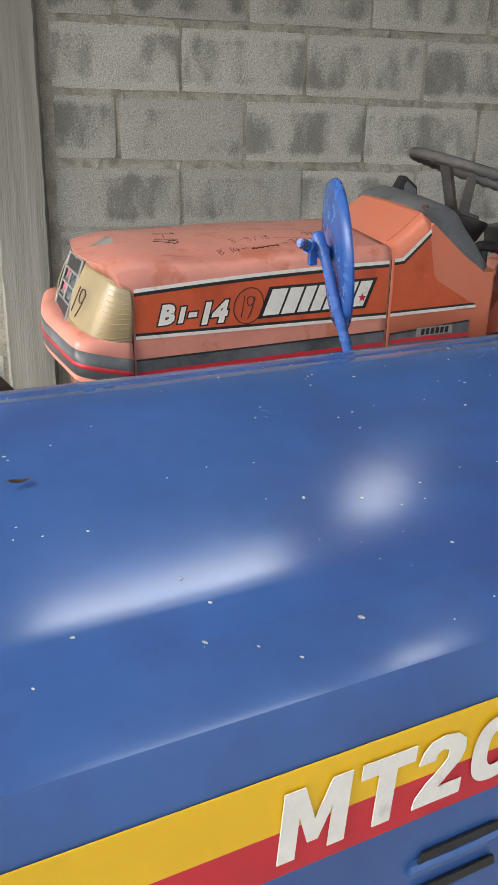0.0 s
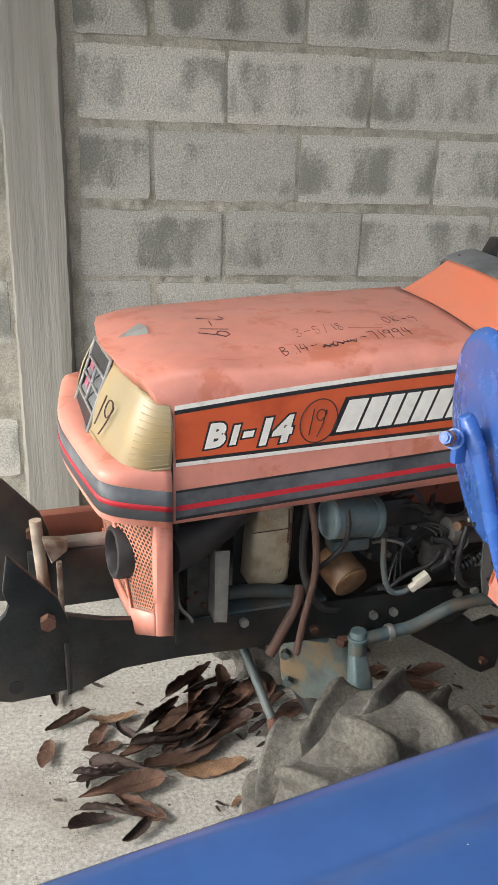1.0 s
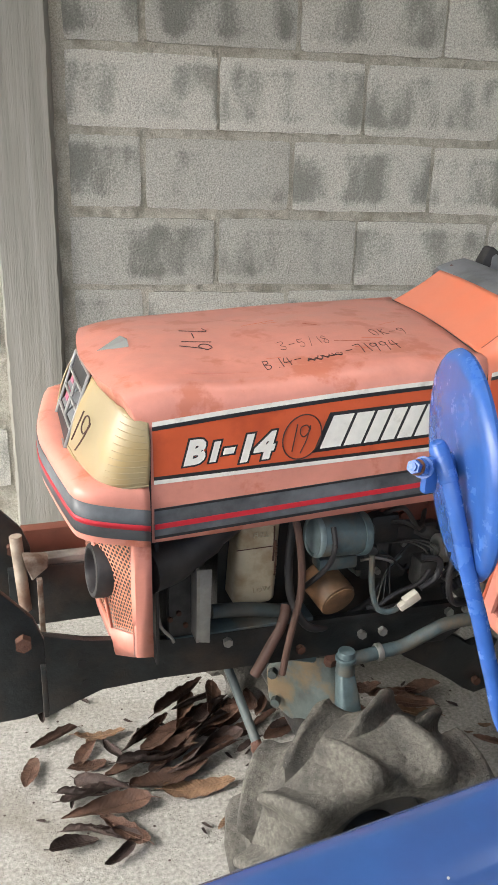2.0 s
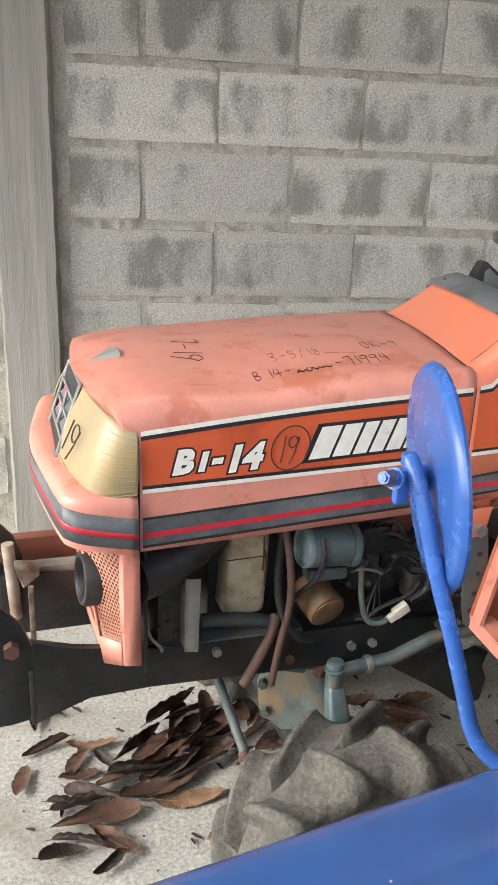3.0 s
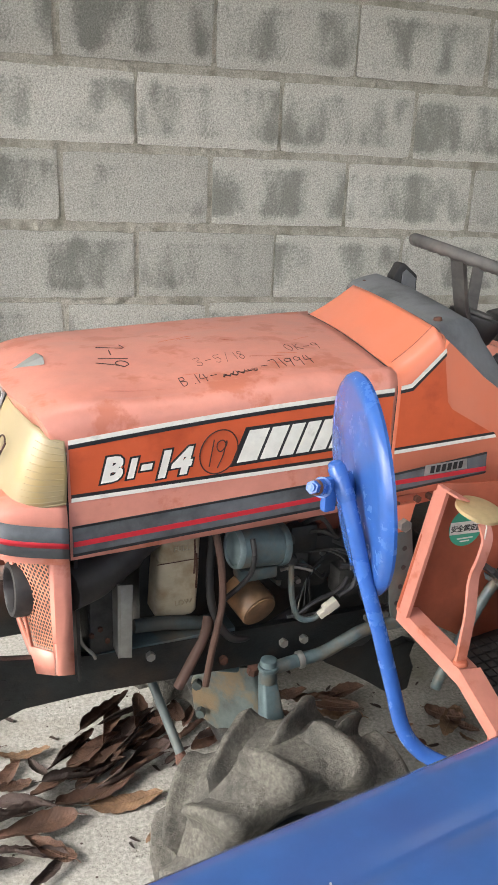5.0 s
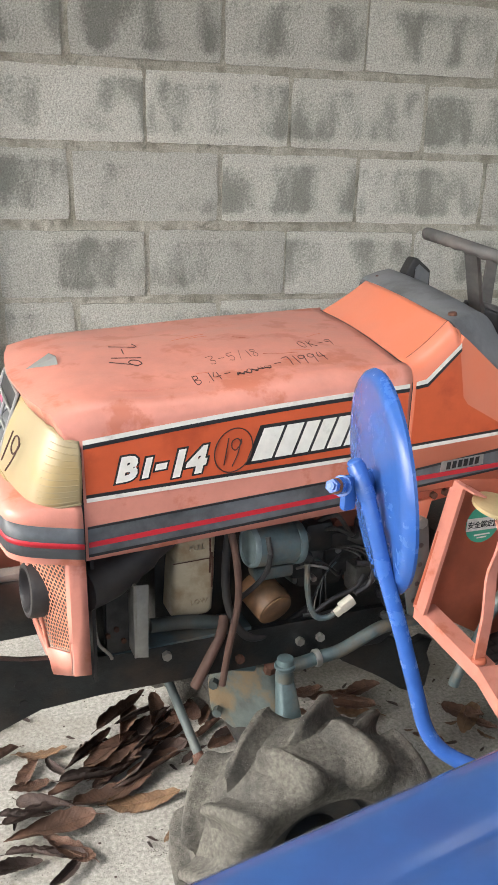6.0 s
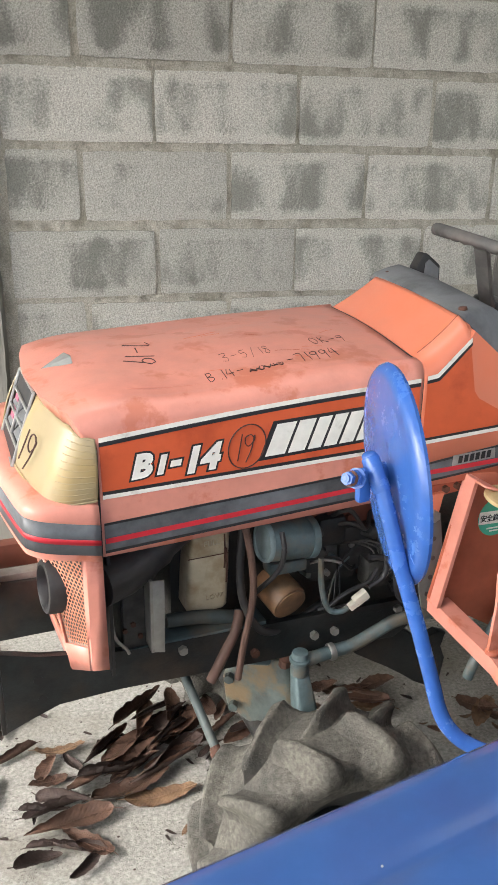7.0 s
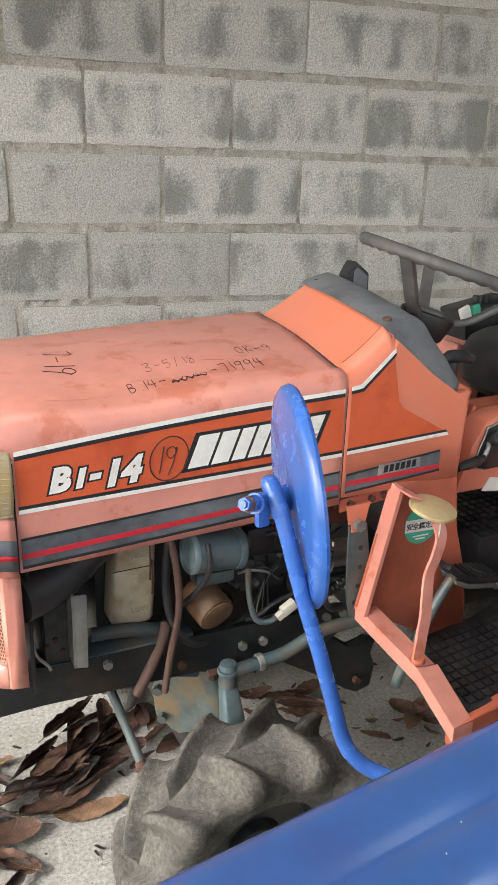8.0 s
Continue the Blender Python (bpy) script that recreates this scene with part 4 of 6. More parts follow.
decal("white_line", [(0.561, 1.0155), (0.580, 1.0185), (0.643, 1.076), (0.645, 1.069), (0.583, 1.0115), (0.561, 1.0085)], WHITE, -0.0034, cowl)
decal("black_line", [(0.561, 1.0095), (0.583, 1.0125), (0.6445, 1.070), (0.646, 1.063), (0.585, 1.0055), (0.561, 1.0025)], BLACK, -0.003, cowl)
decal("side_band", [(0.563, 0.8195), (0.563, 0.8560), (0.764, 0.8765), (0.767, 0.834)], BAND, -0.0022, cowl)
decal("band_edge", [(0.563, 0.8195), (0.563, 0.8235), (0.767, 0.8380), (0.767, 0.834)], BLACK, -0.0028, cowl)
decal("band_edge", [(0.563, 0.8525), (0.563, 0.8560), (0.764, 0.8765), (0.764, 0.8725)], BLACK, -0.0028, cowl)
decal("red_line", [(0.564, 0.834), (0.564, 0.8425), (0.766, 0.848), (0.766, 0.8395)], RED, -0.003, cowl)
badge = decal("badge", [(0.629, 0.8445), (0.630, 0.8645), (0.720, 0.8685), (0.722, 0.8490)], SILVER, -0.0032, cowl)
badge["label"] = "silver badge with a black block mark"
for k in range(6):
    u = 0.641 + 0.0122 * k
    decal("badge_bar", [(u, 0.8485 + 0.05 * (u - 0.641)), (u + 0.0012, 0.8620 + 0.05 * (u - 0.641)), (u + 0.0095, 0.8625 + 0.05 * (u - 0.641)), (u + 0.0085, 0.849 + 0.05 * (u - 0.641))],
          BLACK, -0.0042, cowl, -0.0004)
# dark dashboard hood along the cowl's rear edge, turned down at the side
FRONT_EDGE = [(0.793, 0.008, 0.981), (0.735, 0.008, 1.020), (0.688, 0.008, 1.058), (0.658, 0.009, 1.082), (0.642, 0.014, 1.099), (0.637, 0.030, 1.1065), (0.650, 0.13, 1.1125), (0.666, 0.26, 1.118), (0.680, 0.38, 1.122), (0.684, 0.405, 1.116), (0.69, 0.42, 1.08)]
BACK_EDGE = [(0.824, 0.040, 0.987), (0.786, 0.040, 1.037), (0.755, 0.042, 1.072), (0.738, 0.044, 1.096), (0.726, 0.050, 1.109), (0.716, 0.064, 1.116), (0.724, 0.14, 1.124), (0.734, 0.26, 1.135), (0.742, 0.37, 1.141), (0.748, 0.40, 1.134), (0.755, 0.42, 1.09)]
fe, be = spline(FRONT_EDGE, 4), spline(BACK_EDGE, 4)
out = [Vector((0, -0.6, 0.5)) if p.z < 1.09 and p.y < 0.1 else Vector((0, 0, 1)) for p in fe]
bm = grid(bmesh.new(), [[p - o * 0.006 + Vector((0, 0.010, 0)) for p, o in zip(fe, out)], [p + o * 0.002 for p, o in zip(fe, out)], [p.lerp(q, 0.08) + o * 0.005 for p, q, o in zip(fe, be, out)],
                        [p.lerp(q, 0.5) + o * 0.006 for p, q, o in zip(fe, be, out)], [p.lerp(q, 0.9) + o * 0.004 for p, q, o in zip(fe, be, out)], be,
                        [q + Vector((0.012, 0.012, -0.012)) for q in be], [q + Vector((0.030, 0.03, -0.075)) for q in be]])
dash = shell(part("dashboard", bm, DARK_GREY, tractor, "dark grey plastic dashboard hood"), 0.003)
for c in ((0.652, 0.042, 1.1140), (0.700, 0.365, 1.1290)):
    part("dash_screw", C(c, (c[0] - 0.001, c[1], c[2] + 0.006), 0.0085, 0.007, 14, 0.001), RUST, dash, "rusty screw")
lampb = part("turn_signal", P([(0.768, 1.095), (0.772, 1.140), (0.788, 1.168), (0.797, 1.168), (0.832, 1.142), (0.834, 1.100)], side(0.372), 0.03, 0.005), RUBBER, dash, "black turn signal housing")
part("signal_lens", P([(0.790, 1.112), (0.792, 1.148), (0.800, 1.155), (0.826, 1.136), (0.827, 1.108)], side(0.3715), -0.003, 0.001), DARK_GREY, lampb)
part("key_switch", T([(0.812, 0.08, 1.020), (0.830, 0.08, 1.026), (0.862, 0.08, 1.025), (0.886, 0.08, 1.016)], [0.010, 0.013, 0.013, 0.010], 10, 4), RUBBER, dash)
part("key_boss", C((0.838, 0.08, 1.018), (0.838, 0.08, 0.984), 0.013, seg=14, bevel=0.002), RUBBER, dash)

# steering wheel
SN = Vector((0.275, -0.085, 0.957)).normalized()
sx = Vector((0.961, 0, -0.276)).normalized()
sy = SN.cross(sx)
SC = Vector((0.7037, MID, 1.2365)) + sx * 0.230
bm = bmesh.new()
rings = []
for k in range(145):
    a = 2 * math.pi * k / 144
    e = sx * math.cos(a) + sy * math.sin(a)
    p = SC + e * 0.180
    rr = 0.0118
    ring = []
    for j in range(12):
        b = 2 * math.pi * j / 12
        grip = 1 + (0.15 * math.sin(k * math.pi / 2) if math.sin(b) < -0.2 else 0)
        ring.append(p + e * rr * math.cos(b) + SN * rr * grip * math.sin(b))
    rings.append(ring + [ring[0]])
grid(bm, rings)
bmesh.ops.remove_doubles(bm, verts=bm.verts, dist=0.0002)
steer = part("steering_wheel", bm, WHEEL_PLASTIC, tractor, "worn black steering wheel with a grooved rim")
HUB = SC - SN * 0.112 - sx * 0.004
for a, wide in ((203, 0.0165), (64, 0.0135), (-28, 0.0150)):
    e = sx * math.cos(radians(a)) + sy * math.sin(radians(a))
    f = SN.cross(e)
    line = [SC + e * 0.177, SC + e * 0.146 - SN * 0.030, SC + e * 0.112 - SN * 0.064, SC + e * 0.082 - SN * 0.092, HUB + e * 0.050 + SN * 0.004, HUB + e * 0.015]
    path = spline(line, 4)
    d = (line[3] - line[0]).normalized().cross(f).normalized()
    rows = []
    for i, p in enumerate(path):
        wd = wide * (1 + 0.5 * max(0.0, i / (len(path) - 1) - 0.6))
        rows.append([p + f * wd * q + d * h for q, h in ((-1, 0), (-0.85, 0.005), (-0.35, 0.003), (0.35, 0.003), (0.85, 0.005), (1, 0), (0.85, -0.006), (-0.85, -0.006), (-1, 0))])
    bm = grid(bmesh.new(), rows)
    bmesh.ops.remove_doubles(bm, verts=bm.verts, dist=0.0002)
    part("spoke", bm, WHEEL_PLASTIC, steer)
part("hub", C(HUB - SN * 0.042, HUB + SN * 0.014, 0.044, 0.060, 28, 0.008), RUBBER, steer)
part("hub_cap", C(HUB + SN * 0.013, HUB + SN * 0.022, 0.034, 0.030, 24, 0.003), WHEEL_PLASTIC, steer)
part("column", C(HUB - SN * 0.02, HUB - SN * 0.20, 0.026, 0.034), RUBBER, steer)

# engine bay
part("engine_block", B((0.40, 0.235, 0.60), (0.50, 0.15, 0.30), 0.015), CHASSIS, tractor, "black greasy engine block")
part("valve_cover", B((0.45, 0.19, 0.76), (0.30, 0.10, 0.05), 0.012), BROWN, tractor)
for u in (0.46, 0.50, 0.55):
    part("engine_bolt", C((u, 0.142, 0.755 - 0.02 * (u - 0.46)), (u, 0.132, 0.755 - 0.02 * (u - 0.46)), 0.008, seg=6), RUST, tractor)
# added dark sheet, stops bright background showing through the engine bay
part("far_side_panel", B((0.28, 0.42, 0.66), (0.55, 0.006, 0.26)), CHASSIS, tractor)
rad = part("radiator", B((0.066, 0.20, 0.615), (0.050, 0.22, 0.19), 0.004), GREASE, tractor)
part("radiator_side", B((0.066, 0.083, 0.615), (0.046, 0.010, 0.175), 0.002), GREASE, rad)
part("radiator_bracket", P([(0.087, 0.560), (0.087, 0.698), (0.1075, 0.696), (0.1055, 0.556)], side(0.040), 0.003, 0.001), STEEL, rad, "dull steel angle bracket")
part("radiator_bracket", P([(0.082, 0.560), (0.082, 0.698), (0.087, 0.698), (0.087, 0.560)], side(0.040), 0.05), STEEL, rad)
for u, z in ((0.060, 0.60), (0.072, 0.575), (0.045, 0.59)):
    part("radiator_bolt", C((u, 0.078, z), (u, 0.073, z), 0.0048, seg=6), RUST, rad)
part("drain_wire", T([(0.018, 0.05, 0.65), (0.022, 0.05, 0.60), (0.040, 0.045, 0.575), (0.044, 0.045, 0.565)], 0.003, 6), STEEL, tractor)
part("intake_hose", T([(0.0, 0.055, 0.705), (0.05, 0.075, 0.710), (0.11, 0.09, 0.735), (0.19, 0.11, 0.775)], [0.042, 0.042, 0.040, 0.036, 0.030, 0.026], 16), RUBBER, tractor, "black tapered intake hose")
bm = bmesh.new()
rows = []
for z, w, d in ((0.575, 0.90, 0.9), (0.582, 1.0, 1.0), (0.655, 1.0, 1.0), (0.686, 0.97, 0.96), (0.688, 0.95, 0.93), (0.690, 0.97, 0.96), (0.735, 0.96, 0.95), (0.742, 0.88, 0.88)):
    row = []
    for k in range(25):
        a = 2 * math.pi * k / 24
        c, s = math.cos(a), math.sin(a)
        e = 0.32
        row.append((0.207 + 0.008 * (z - 0.58) / 0.16 + 0.040 * w * math.copysign(abs(c) ** e, c), 0.145 + 0.038 * d * math.copysign(abs(s) ** e, s), z))
    rows.append(row)
grid(bm, rows)
bmesh.ops.contextual_create(bm, geom=[v for v in bm.verts if abs(v.co.z - 0.742) < 1e-5])
bmesh.ops.remove_doubles(bm, verts=bm.verts, dist=0.0004)
bottle = part("coolant_bottle", bm, BOTTLE, tractor, "yellowed plastic coolant bottle with brown stains")
part("bottle_seam", T([(0.170, 0.1065, 0.688), (0.21, 0.1063, 0.6885), (0.246, 0.1065, 0.689)], 0.0009, 6), RUST, bottle)
for k, (u, z0, z1) in enumerate(((0.238, 0.728, 0.66), (0.242, 0.70, 0.63))):
    part("rust_run", T([(u, 0.1060, z0), (u + 0.001, 0.1056, (z0 + z1) / 2), (u, 0.1058, z1)], 0.0016, 6, flat=0.4), RUST, bottle)
letters("bottle_mark", "FULL", 0.014, BOTTLE, bottle, pose(0.200, 0.1075, 0.708, 90), 0, 0, 0.0012, "raised letters FULL")
letters("bottle_mark", "LOW", 0.014, BOTTLE, bottle, pose(0.202, 0.1065, 0.600, 90), 0, 0, 0.0012, "raised letters LOW")

can = part("air_canister", C((0.304, 0.072, 0.717), (0.398, 0.078, 0.708), 0.0370, seg=28, bevel=0.004), TEAL, tractor, "grey-blue metal canister with a pale face")
bm = revolve(bmesh.new(), [(-0.0080, 0.0), (-0.0075, 0.016), (-0.0060, 0.030), (-0.0090, 0.0315), (-0.0095, 0.0345), (-0.0060, 0.0372), (0.0, 0.0375)], (0, 0, 0), seg=32)
face = part("canister_face", bm, CANISTER, can, "pale recessed end cap")
face.matrix_basis = Matrix.Translation((0.3045, 0.072, 0.717)) @ Vector((0.995, 0.063, -0.09)).to_track_quat("Y", "Z").to_matrix().to_4x4()
part("canister_band", C((0.382, 0.077, 0.7096), (0.396, 0.078, 0.7083), 0.0395, seg=28, bevel=0.001), TEAL, can)
part("canister_bracket", B((0.355, 0.10, 0.650), (0.075, 0.04, 0.025), 0.006), TEAL, can)
part("canister_strap", T([(0.322, 0.045, 0.745), (0.322, 0.033, 0.712), (0.316, 0.045, 0.668), (0.285, 0.08, 0.61)], 0.005, 8), RUBBER, can)
filt = part("oil_filter", C((0.332, 0.126, 0.610), (0.350, 0.060, 0.5870), 0.0360, seg=28, bevel=0.004), BRASS, tractor, "tarnished brass coloured oil filter")
part("filter_cap", C((0.350, 0.0605, 0.5872), (0.3505, 0.0580, 0.5862), 0.0325, seg=28, bevel=0.001), BRASS, filt)

part("hose", T([(0.262, 0.09, 0.575), (0.250, 0.075, 0.55), (0.222, 0.068, 0.50), (0.198, 0.066, 0.455)], 0.010, 12), HOSE, tractor, "brown rubber drain hose")
part("hose", T([(0.258, 0.07, 0.775), (0.270, 0.058, 0.70), (0.274, 0.056, 0.62), (0.258, 0.056, 0.53), (0.246, 0.054, 0.455)], 0.0065, 10), HOSE, tractor)
part("hose", T([(0.268, 0.09, 0.76), (0.262, 0.09, 0.66), (0.268, 0.08, 0.59), (0.30, 0.07, 0.535), (0.36, 0.085, 0.525), (0.44, 0.10, 0.55)], 0.0075, 12), RUBBER, tractor)
part("fuel_pipe", T([(0.410, 0.062, 0.67), (0.412, 0.056, 0.61), (0.425, 0.050, 0.565), (0.455, 0.046, 0.558), (0.48, 0.05, 0.575)], 0.0055, 8), TEAL, tractor)
conn = part("connector", B((0.488, 0.043, 0.581), (0.030, 0.016, 0.018), 0.002, Matrix.Rotation(radians(-32), 4, "Y")), WIRE, tractor, "cream plastic wire connector")
part("connector_lock", B((0.471, 0.040, 0.570), (0.018, 0.012, 0.013), 0.002, Matrix.Rotation(radians(-32), 4, "Y")), WIRE, conn)
rng = random.Random(4)
for k in range(4):
    o = 0.004 * k
    part("wire", T([(0.474, 0.046 + o, 0.564), (0.45 - o, 0.058 + o, 0.552), (0.425 + 3 * o, 0.075, 0.556 + o), (0.46 + o, 0.10, 0.60 + 2 * o), (0.49 + 2 * o, 0.11, 0.62 + 3 * o)], 0.0017, 6), (RUBBER, TEAL, RUBBER, RUBBER)[k], tractor)
for k in range(4):
    o = 0.006 * k
    part("wire", T([(0.512, 0.045, 0.597), (0.530 + o, 0.05, 0.615), (0.545, 0.06, 0.60 + o), (0.57 + o, 0.06, 0.63), (0.60, 0.08, 0.66 + o)], 0.0026, 6), rng.choice([RUBBER, TEAL, WIRE]), tractor)
part("battery_cable", T([(0.575, 0.045, 0.68), (0.560, 0.04, 0.62), (0.572, 0.038, 0.565), (0.61, 0.04, 0.555), (0.65, 0.06, 0.57)], 0.006, 8), RUBBER, tractor)
part("battery_cable", T([(0.505, 0.05, 0.66), (0.540, 0.045, 0.650), (0.535, 0.045, 0.615), (0.505, 0.045, 0.598)], 0.006, 8), RUBBER, tractor)
starter = part("starter_motor", C((0.56, 0.09, 0.650), (0.645, 0.09, 0.645), 0.028, seg=20, bevel=0.004), STEEL, tractor, "dull metal starter motor")
part("starter_terminal", C((0.575, 0.062, 0.675), (0.555, 0.050, 0.68), 0.009, seg=10), BRASS, starter)
part("solenoid", C((0.59, 0.085, 0.615), (0.65, 0.085, 0.62), 0.017, seg=16, bevel=0.003), CHASSIS, starter)
for k in range(6):
    part("spring_coil", T([(0.60 + 0.006 * k, 0.06 + 0.012 * math.cos(a), 0.595 + 0.012 * math.sin(a)) for a in (0, 1.57, 3.14, 4.71, 6.28)], 0.0018, 6, 4), STEEL, starter)
for u, v, z, s in ((0.46, 0.14, 0.69, (0.06, 0.06, 0.06)), (0.53, 0.15, 0.64, (0.10, 0.06, 0.10)), (0.43, 0.14, 0.63, (0.05, 0.05, 0.05))):
    part("engine_casting", B((u, v, z), s, 0.012), CHASSIS, tractor)

rng = random.Random(52)
for k in range(16):
    u, z = rng.uniform(0.40, 0.64), rng.uniform(0.56, 0.74)
    s = rng.uniform(0.005, 0.012)
    part("engine_bolt", C((u, 0.165, z), (u + rng.uniform(-0.006, 0.006), 0.128 + rng.uniform(-0.02, 0.02), z), s, s * 0.85, rng.choice([6, 12]), 0.001), rng.choice([CHASSIS, STEEL, CHASSIS, RUST, TEAL]), tractor)
for k in range(5):
    u, z = rng.uniform(0.42, 0.56), rng.uniform(0.60, 0.72)
    part("engine_pipe", T([(u, 0.13, z), (u + 0.03, 0.10, z + rng.uniform(-0.02, 0.03)), (u + 0.07, 0.105, z + rng.uniform(-0.04, 0.02)), (u + 0.10, 0.14, z)], rng.uniform(0.0025, 0.005), 8), rng.choice([CHASSIS, RUBBER, GREASE]), tractor)

part("inner_rail", P([(0.40, 0.700), (0.43, 0.748), (0.69, 0.748), (0.69, 0.690), (0.46, 0.676)], side(0.135), 0.006, 0.001), BROWN, tractor, "dark rust-brown plate under the hood")
for u, z in ((0.462, 0.722), (0.505, 0.706), (0.560, 0.725), (0.640, 0.724)):
    part("rail_bolt", C((u, 0.135, z), (u, 0.126, z), 0.008, seg=6), BROWN, tractor)
head = part("cylinder_head", B((0.478, 0.165, 0.615), (0.10, 0.07, 0.085), 0.012, Matrix.Rotation(radians(4), 4, "Y")), GREASE, tractor, "greasy grey engine casting")
part("head_flange", C((0.520, 0.128, 0.632), (0.520, 0.118, 0.634), 0.030, seg=20, bevel=0.003), GREASE, head)
part("head_port", C((0.436, 0.130, 0.640), (0.436, 0.112, 0.642), 0.018, 0.014, 16, 0.003), GREASE, head)
for u, z in ((0.505, 0.652), (0.538, 0.612), (0.455, 0.600)):
    part("head_bolt", C((u, 0.128, z), (u, 0.114, z), 0.006, seg=6), STEEL, head)
inj = part("injection_pump", B((0.548, 0.10, 0.600), (0.050, 0.045, 0.060), 0.008), GREASE, tractor, "grey injection pump with thin pipes")
for k in range(3):
    part("injector_pipe", T([(0.535 + 0.012 * k, 0.085, 0.628), (0.530 + 0.014 * k, 0.080, 0.655), (0.500 + 0.014 * k, 0.095, 0.668), (0.470 + 0.014 * k, 0.125, 0.655)], 0.0020, 8), GREASE, inj)
part("bellows_hose", T([(0.562, 0.060, 0.580), (0.592, 0.056, 0.590), (0.626, 0.060, 0.604)], [0.0115, 0.0095] * 9, 12, 9), RUBBER, tractor, "black ribbed hose")
part("engine_loop", T([(0.408, 0.10, 0.640), (0.430, 0.085, 0.650), (0.462, 0.082, 0.640), (0.470, 0.10, 0.628)], 0.0028, 8), STEEL, tractor)
part("loom_sleeve", T([(0.405, 0.056, 0.566), (0.425, 0.052, 0.570), (0.445, 0.050, 0.584), (0.470, 0.050, 0.596), (0.508, 0.052, 0.606), (0.530, 0.058, 0.626)], 0.0042, 8), RUBBER, tractor, "black taped wire loom")
part("air_pipe", T([(0.395, 0.10, 0.70), (0.44, 0.13, 0.69), (0.50, 0.14, 0.68), (0.57, 0.13, 0.665)], 0.018, 14), GREASE, tractor)
part("cross_pipe", T([(0.125, 0.10, 0.578), (0.19, 0.10, 0.572), (0.262, 0.10, 0.556)], 0.013, 14), STRUT, tractor, "grey-blue pipe under the coolant bottle")

# frame rails, loader brackets, front axle
part("frame_rail", P([(-0.172, 0.600), (-0.10, 0.575), (0.0, 0.560), (0.05, 0.550), (0.62, 0.538), (0.655, 0.530), (0.660, 0.515), (0.625, 0.475), (0.59, 0.452), (0.36, 0.464), (0.03, 0.478), (-0.074, 0.477), (-0.118, 0.459), (-0.165, 0.438)], side(0.072), 0.014, 0.002), CHASSIS, tractor, "black steel side frame")
part("frame_rail", P([(-0.172, 0.600), (-0.10, 0.575), (0.0, 0.549), (0.62, 0.535), (0.62, 0.440), (0.36, 0.462), (0.03, 0.475), (-0.075, 0.497), (-0.165, 0.462)], side(0.344), 0.014, 0.002), CHASSIS, tractor, "black steel side frame")
part("rail_cap", B((0.16, 0.105, 0.547), (0.30, 0.06, 0.010), 0.002), TEAL, tractor)
# added black panel behind the mask, keeps the radiator dark
part("radiator_shroud", B((0.016, 0.21, 0.655), (0.006, 0.34, 0.25), 0.001), RUBBER, tractor)
for u, z, mt in ((0.407, 0.502, STEEL), (0.450, 0.5015, STEEL), (0.146, 0.532, STEEL), (0.285, 0.492, RUST), (0.590, 0.520, STEEL), (0.628, 0.520, STEEL)):
    part("frame_bolt", C((u, 0.072, z), (u, 0.062, z), 0.0085, seg=6), mt, tractor)
for u, z in ((-0.105, 0.533), (-0.101, 0.493)):
    part("frame_hole", C((u, 0.0715, z), (u, 0.0705, z), 0.008, seg=14), BLACK, tractor)
part("under_guard", P([(0.45, 0.475), (0.60, 0.466), (0.640, 0.440), (0.662, 0.414), (0.705, 0.432), (0.730, 0.421), (0.712, 0.391), (0.732, 0.361), (0.724, 0.306), (0.690, 0.298), (0.657, 0.317), (0.59, 0.376), (0.514, 0.421)], side(0.085), 0.02, 0.004), CHASSIS, tractor)
part("under_bolt", C((0.685, 0.086, 0.335), (0.685, 0.074, 0.335), 0.009, seg=6), RUST, tractor)
part("gearbox", B((1.05, MID, 0.53), (0.62, 0.20, 0.24), 0.02), CHASSIS, tractor)
PLATE = [(-0.252, 0.744), (-0.244, 0.738), (-0.180, 0.662), (-0.166, 0.622), (-0.164, 0.490), (-0.205, 0.484), (-0.262, 0.482), (-0.292, 0.492), (-0.296, 0.56), (-0.275, 0.632), (-0.258, 0.645),
         (-0.252, 0.662), (-0.262, 0.684)]
for v in (0.022, 0.338):
    pl = part("loader_bracket", P(PLATE, side(v), 0.012, 0.0015), CHASSIS, tractor, "black steel front loader bracket")
    part("bracket_bolt", C((-0.197, v + 0.001, 0.626), (-0.197, v - 0.014, 0.626), 0.013, seg=6), RUST, pl)
    part("bracket_hole", C((-0.252, v - 0.0006, 0.510), (-0.252, v + 0.0005, 0.510), 0.012, seg=18), BLACK, pl)
    part("bracket_edge", B((-0.170, v - 0.006, 0.535), (0.008, 0.020, 0.09), 0.002), CHASSIS, pl)
part("bracket_tube", C((-0.192, 0.300, 0.668), (-0.183, 0.296, 0.515), 0.0115), BEIGE, tractor, "pale beige tube")
part("bracket_gusset", P([(-0.183, 0.639), (-0.138, 0.633), (-0.138, 0.612), (-0.169, 0.587), (-0.179, 0.621)], side(0.270), 0.022, 0.003), RUSTY_STEEL, tractor, "rusty steel gusset")
part("bracket_upright", B((-0.156, 0.260, 0.537), (0.010, 0.014, 0.118), 0.002), RUSTY_STEEL, tractor, "rusty steel upright")
part("cross_member", B((-0.09, 0.325, 0.600), (0.12, 0.03, 0.018), 0.003), STEEL, tractor)
part("cross_member", C((-0.15, 0.33, 0.585), (-0.02, 0.33, 0.595), 0.016), TEAL, tractor)
part("rear_channel", B((-0.08, 0.395, 0.612), (0.20, 0.03, 0.05), 0.003), BROWN, tractor, "rust-red steel channel")
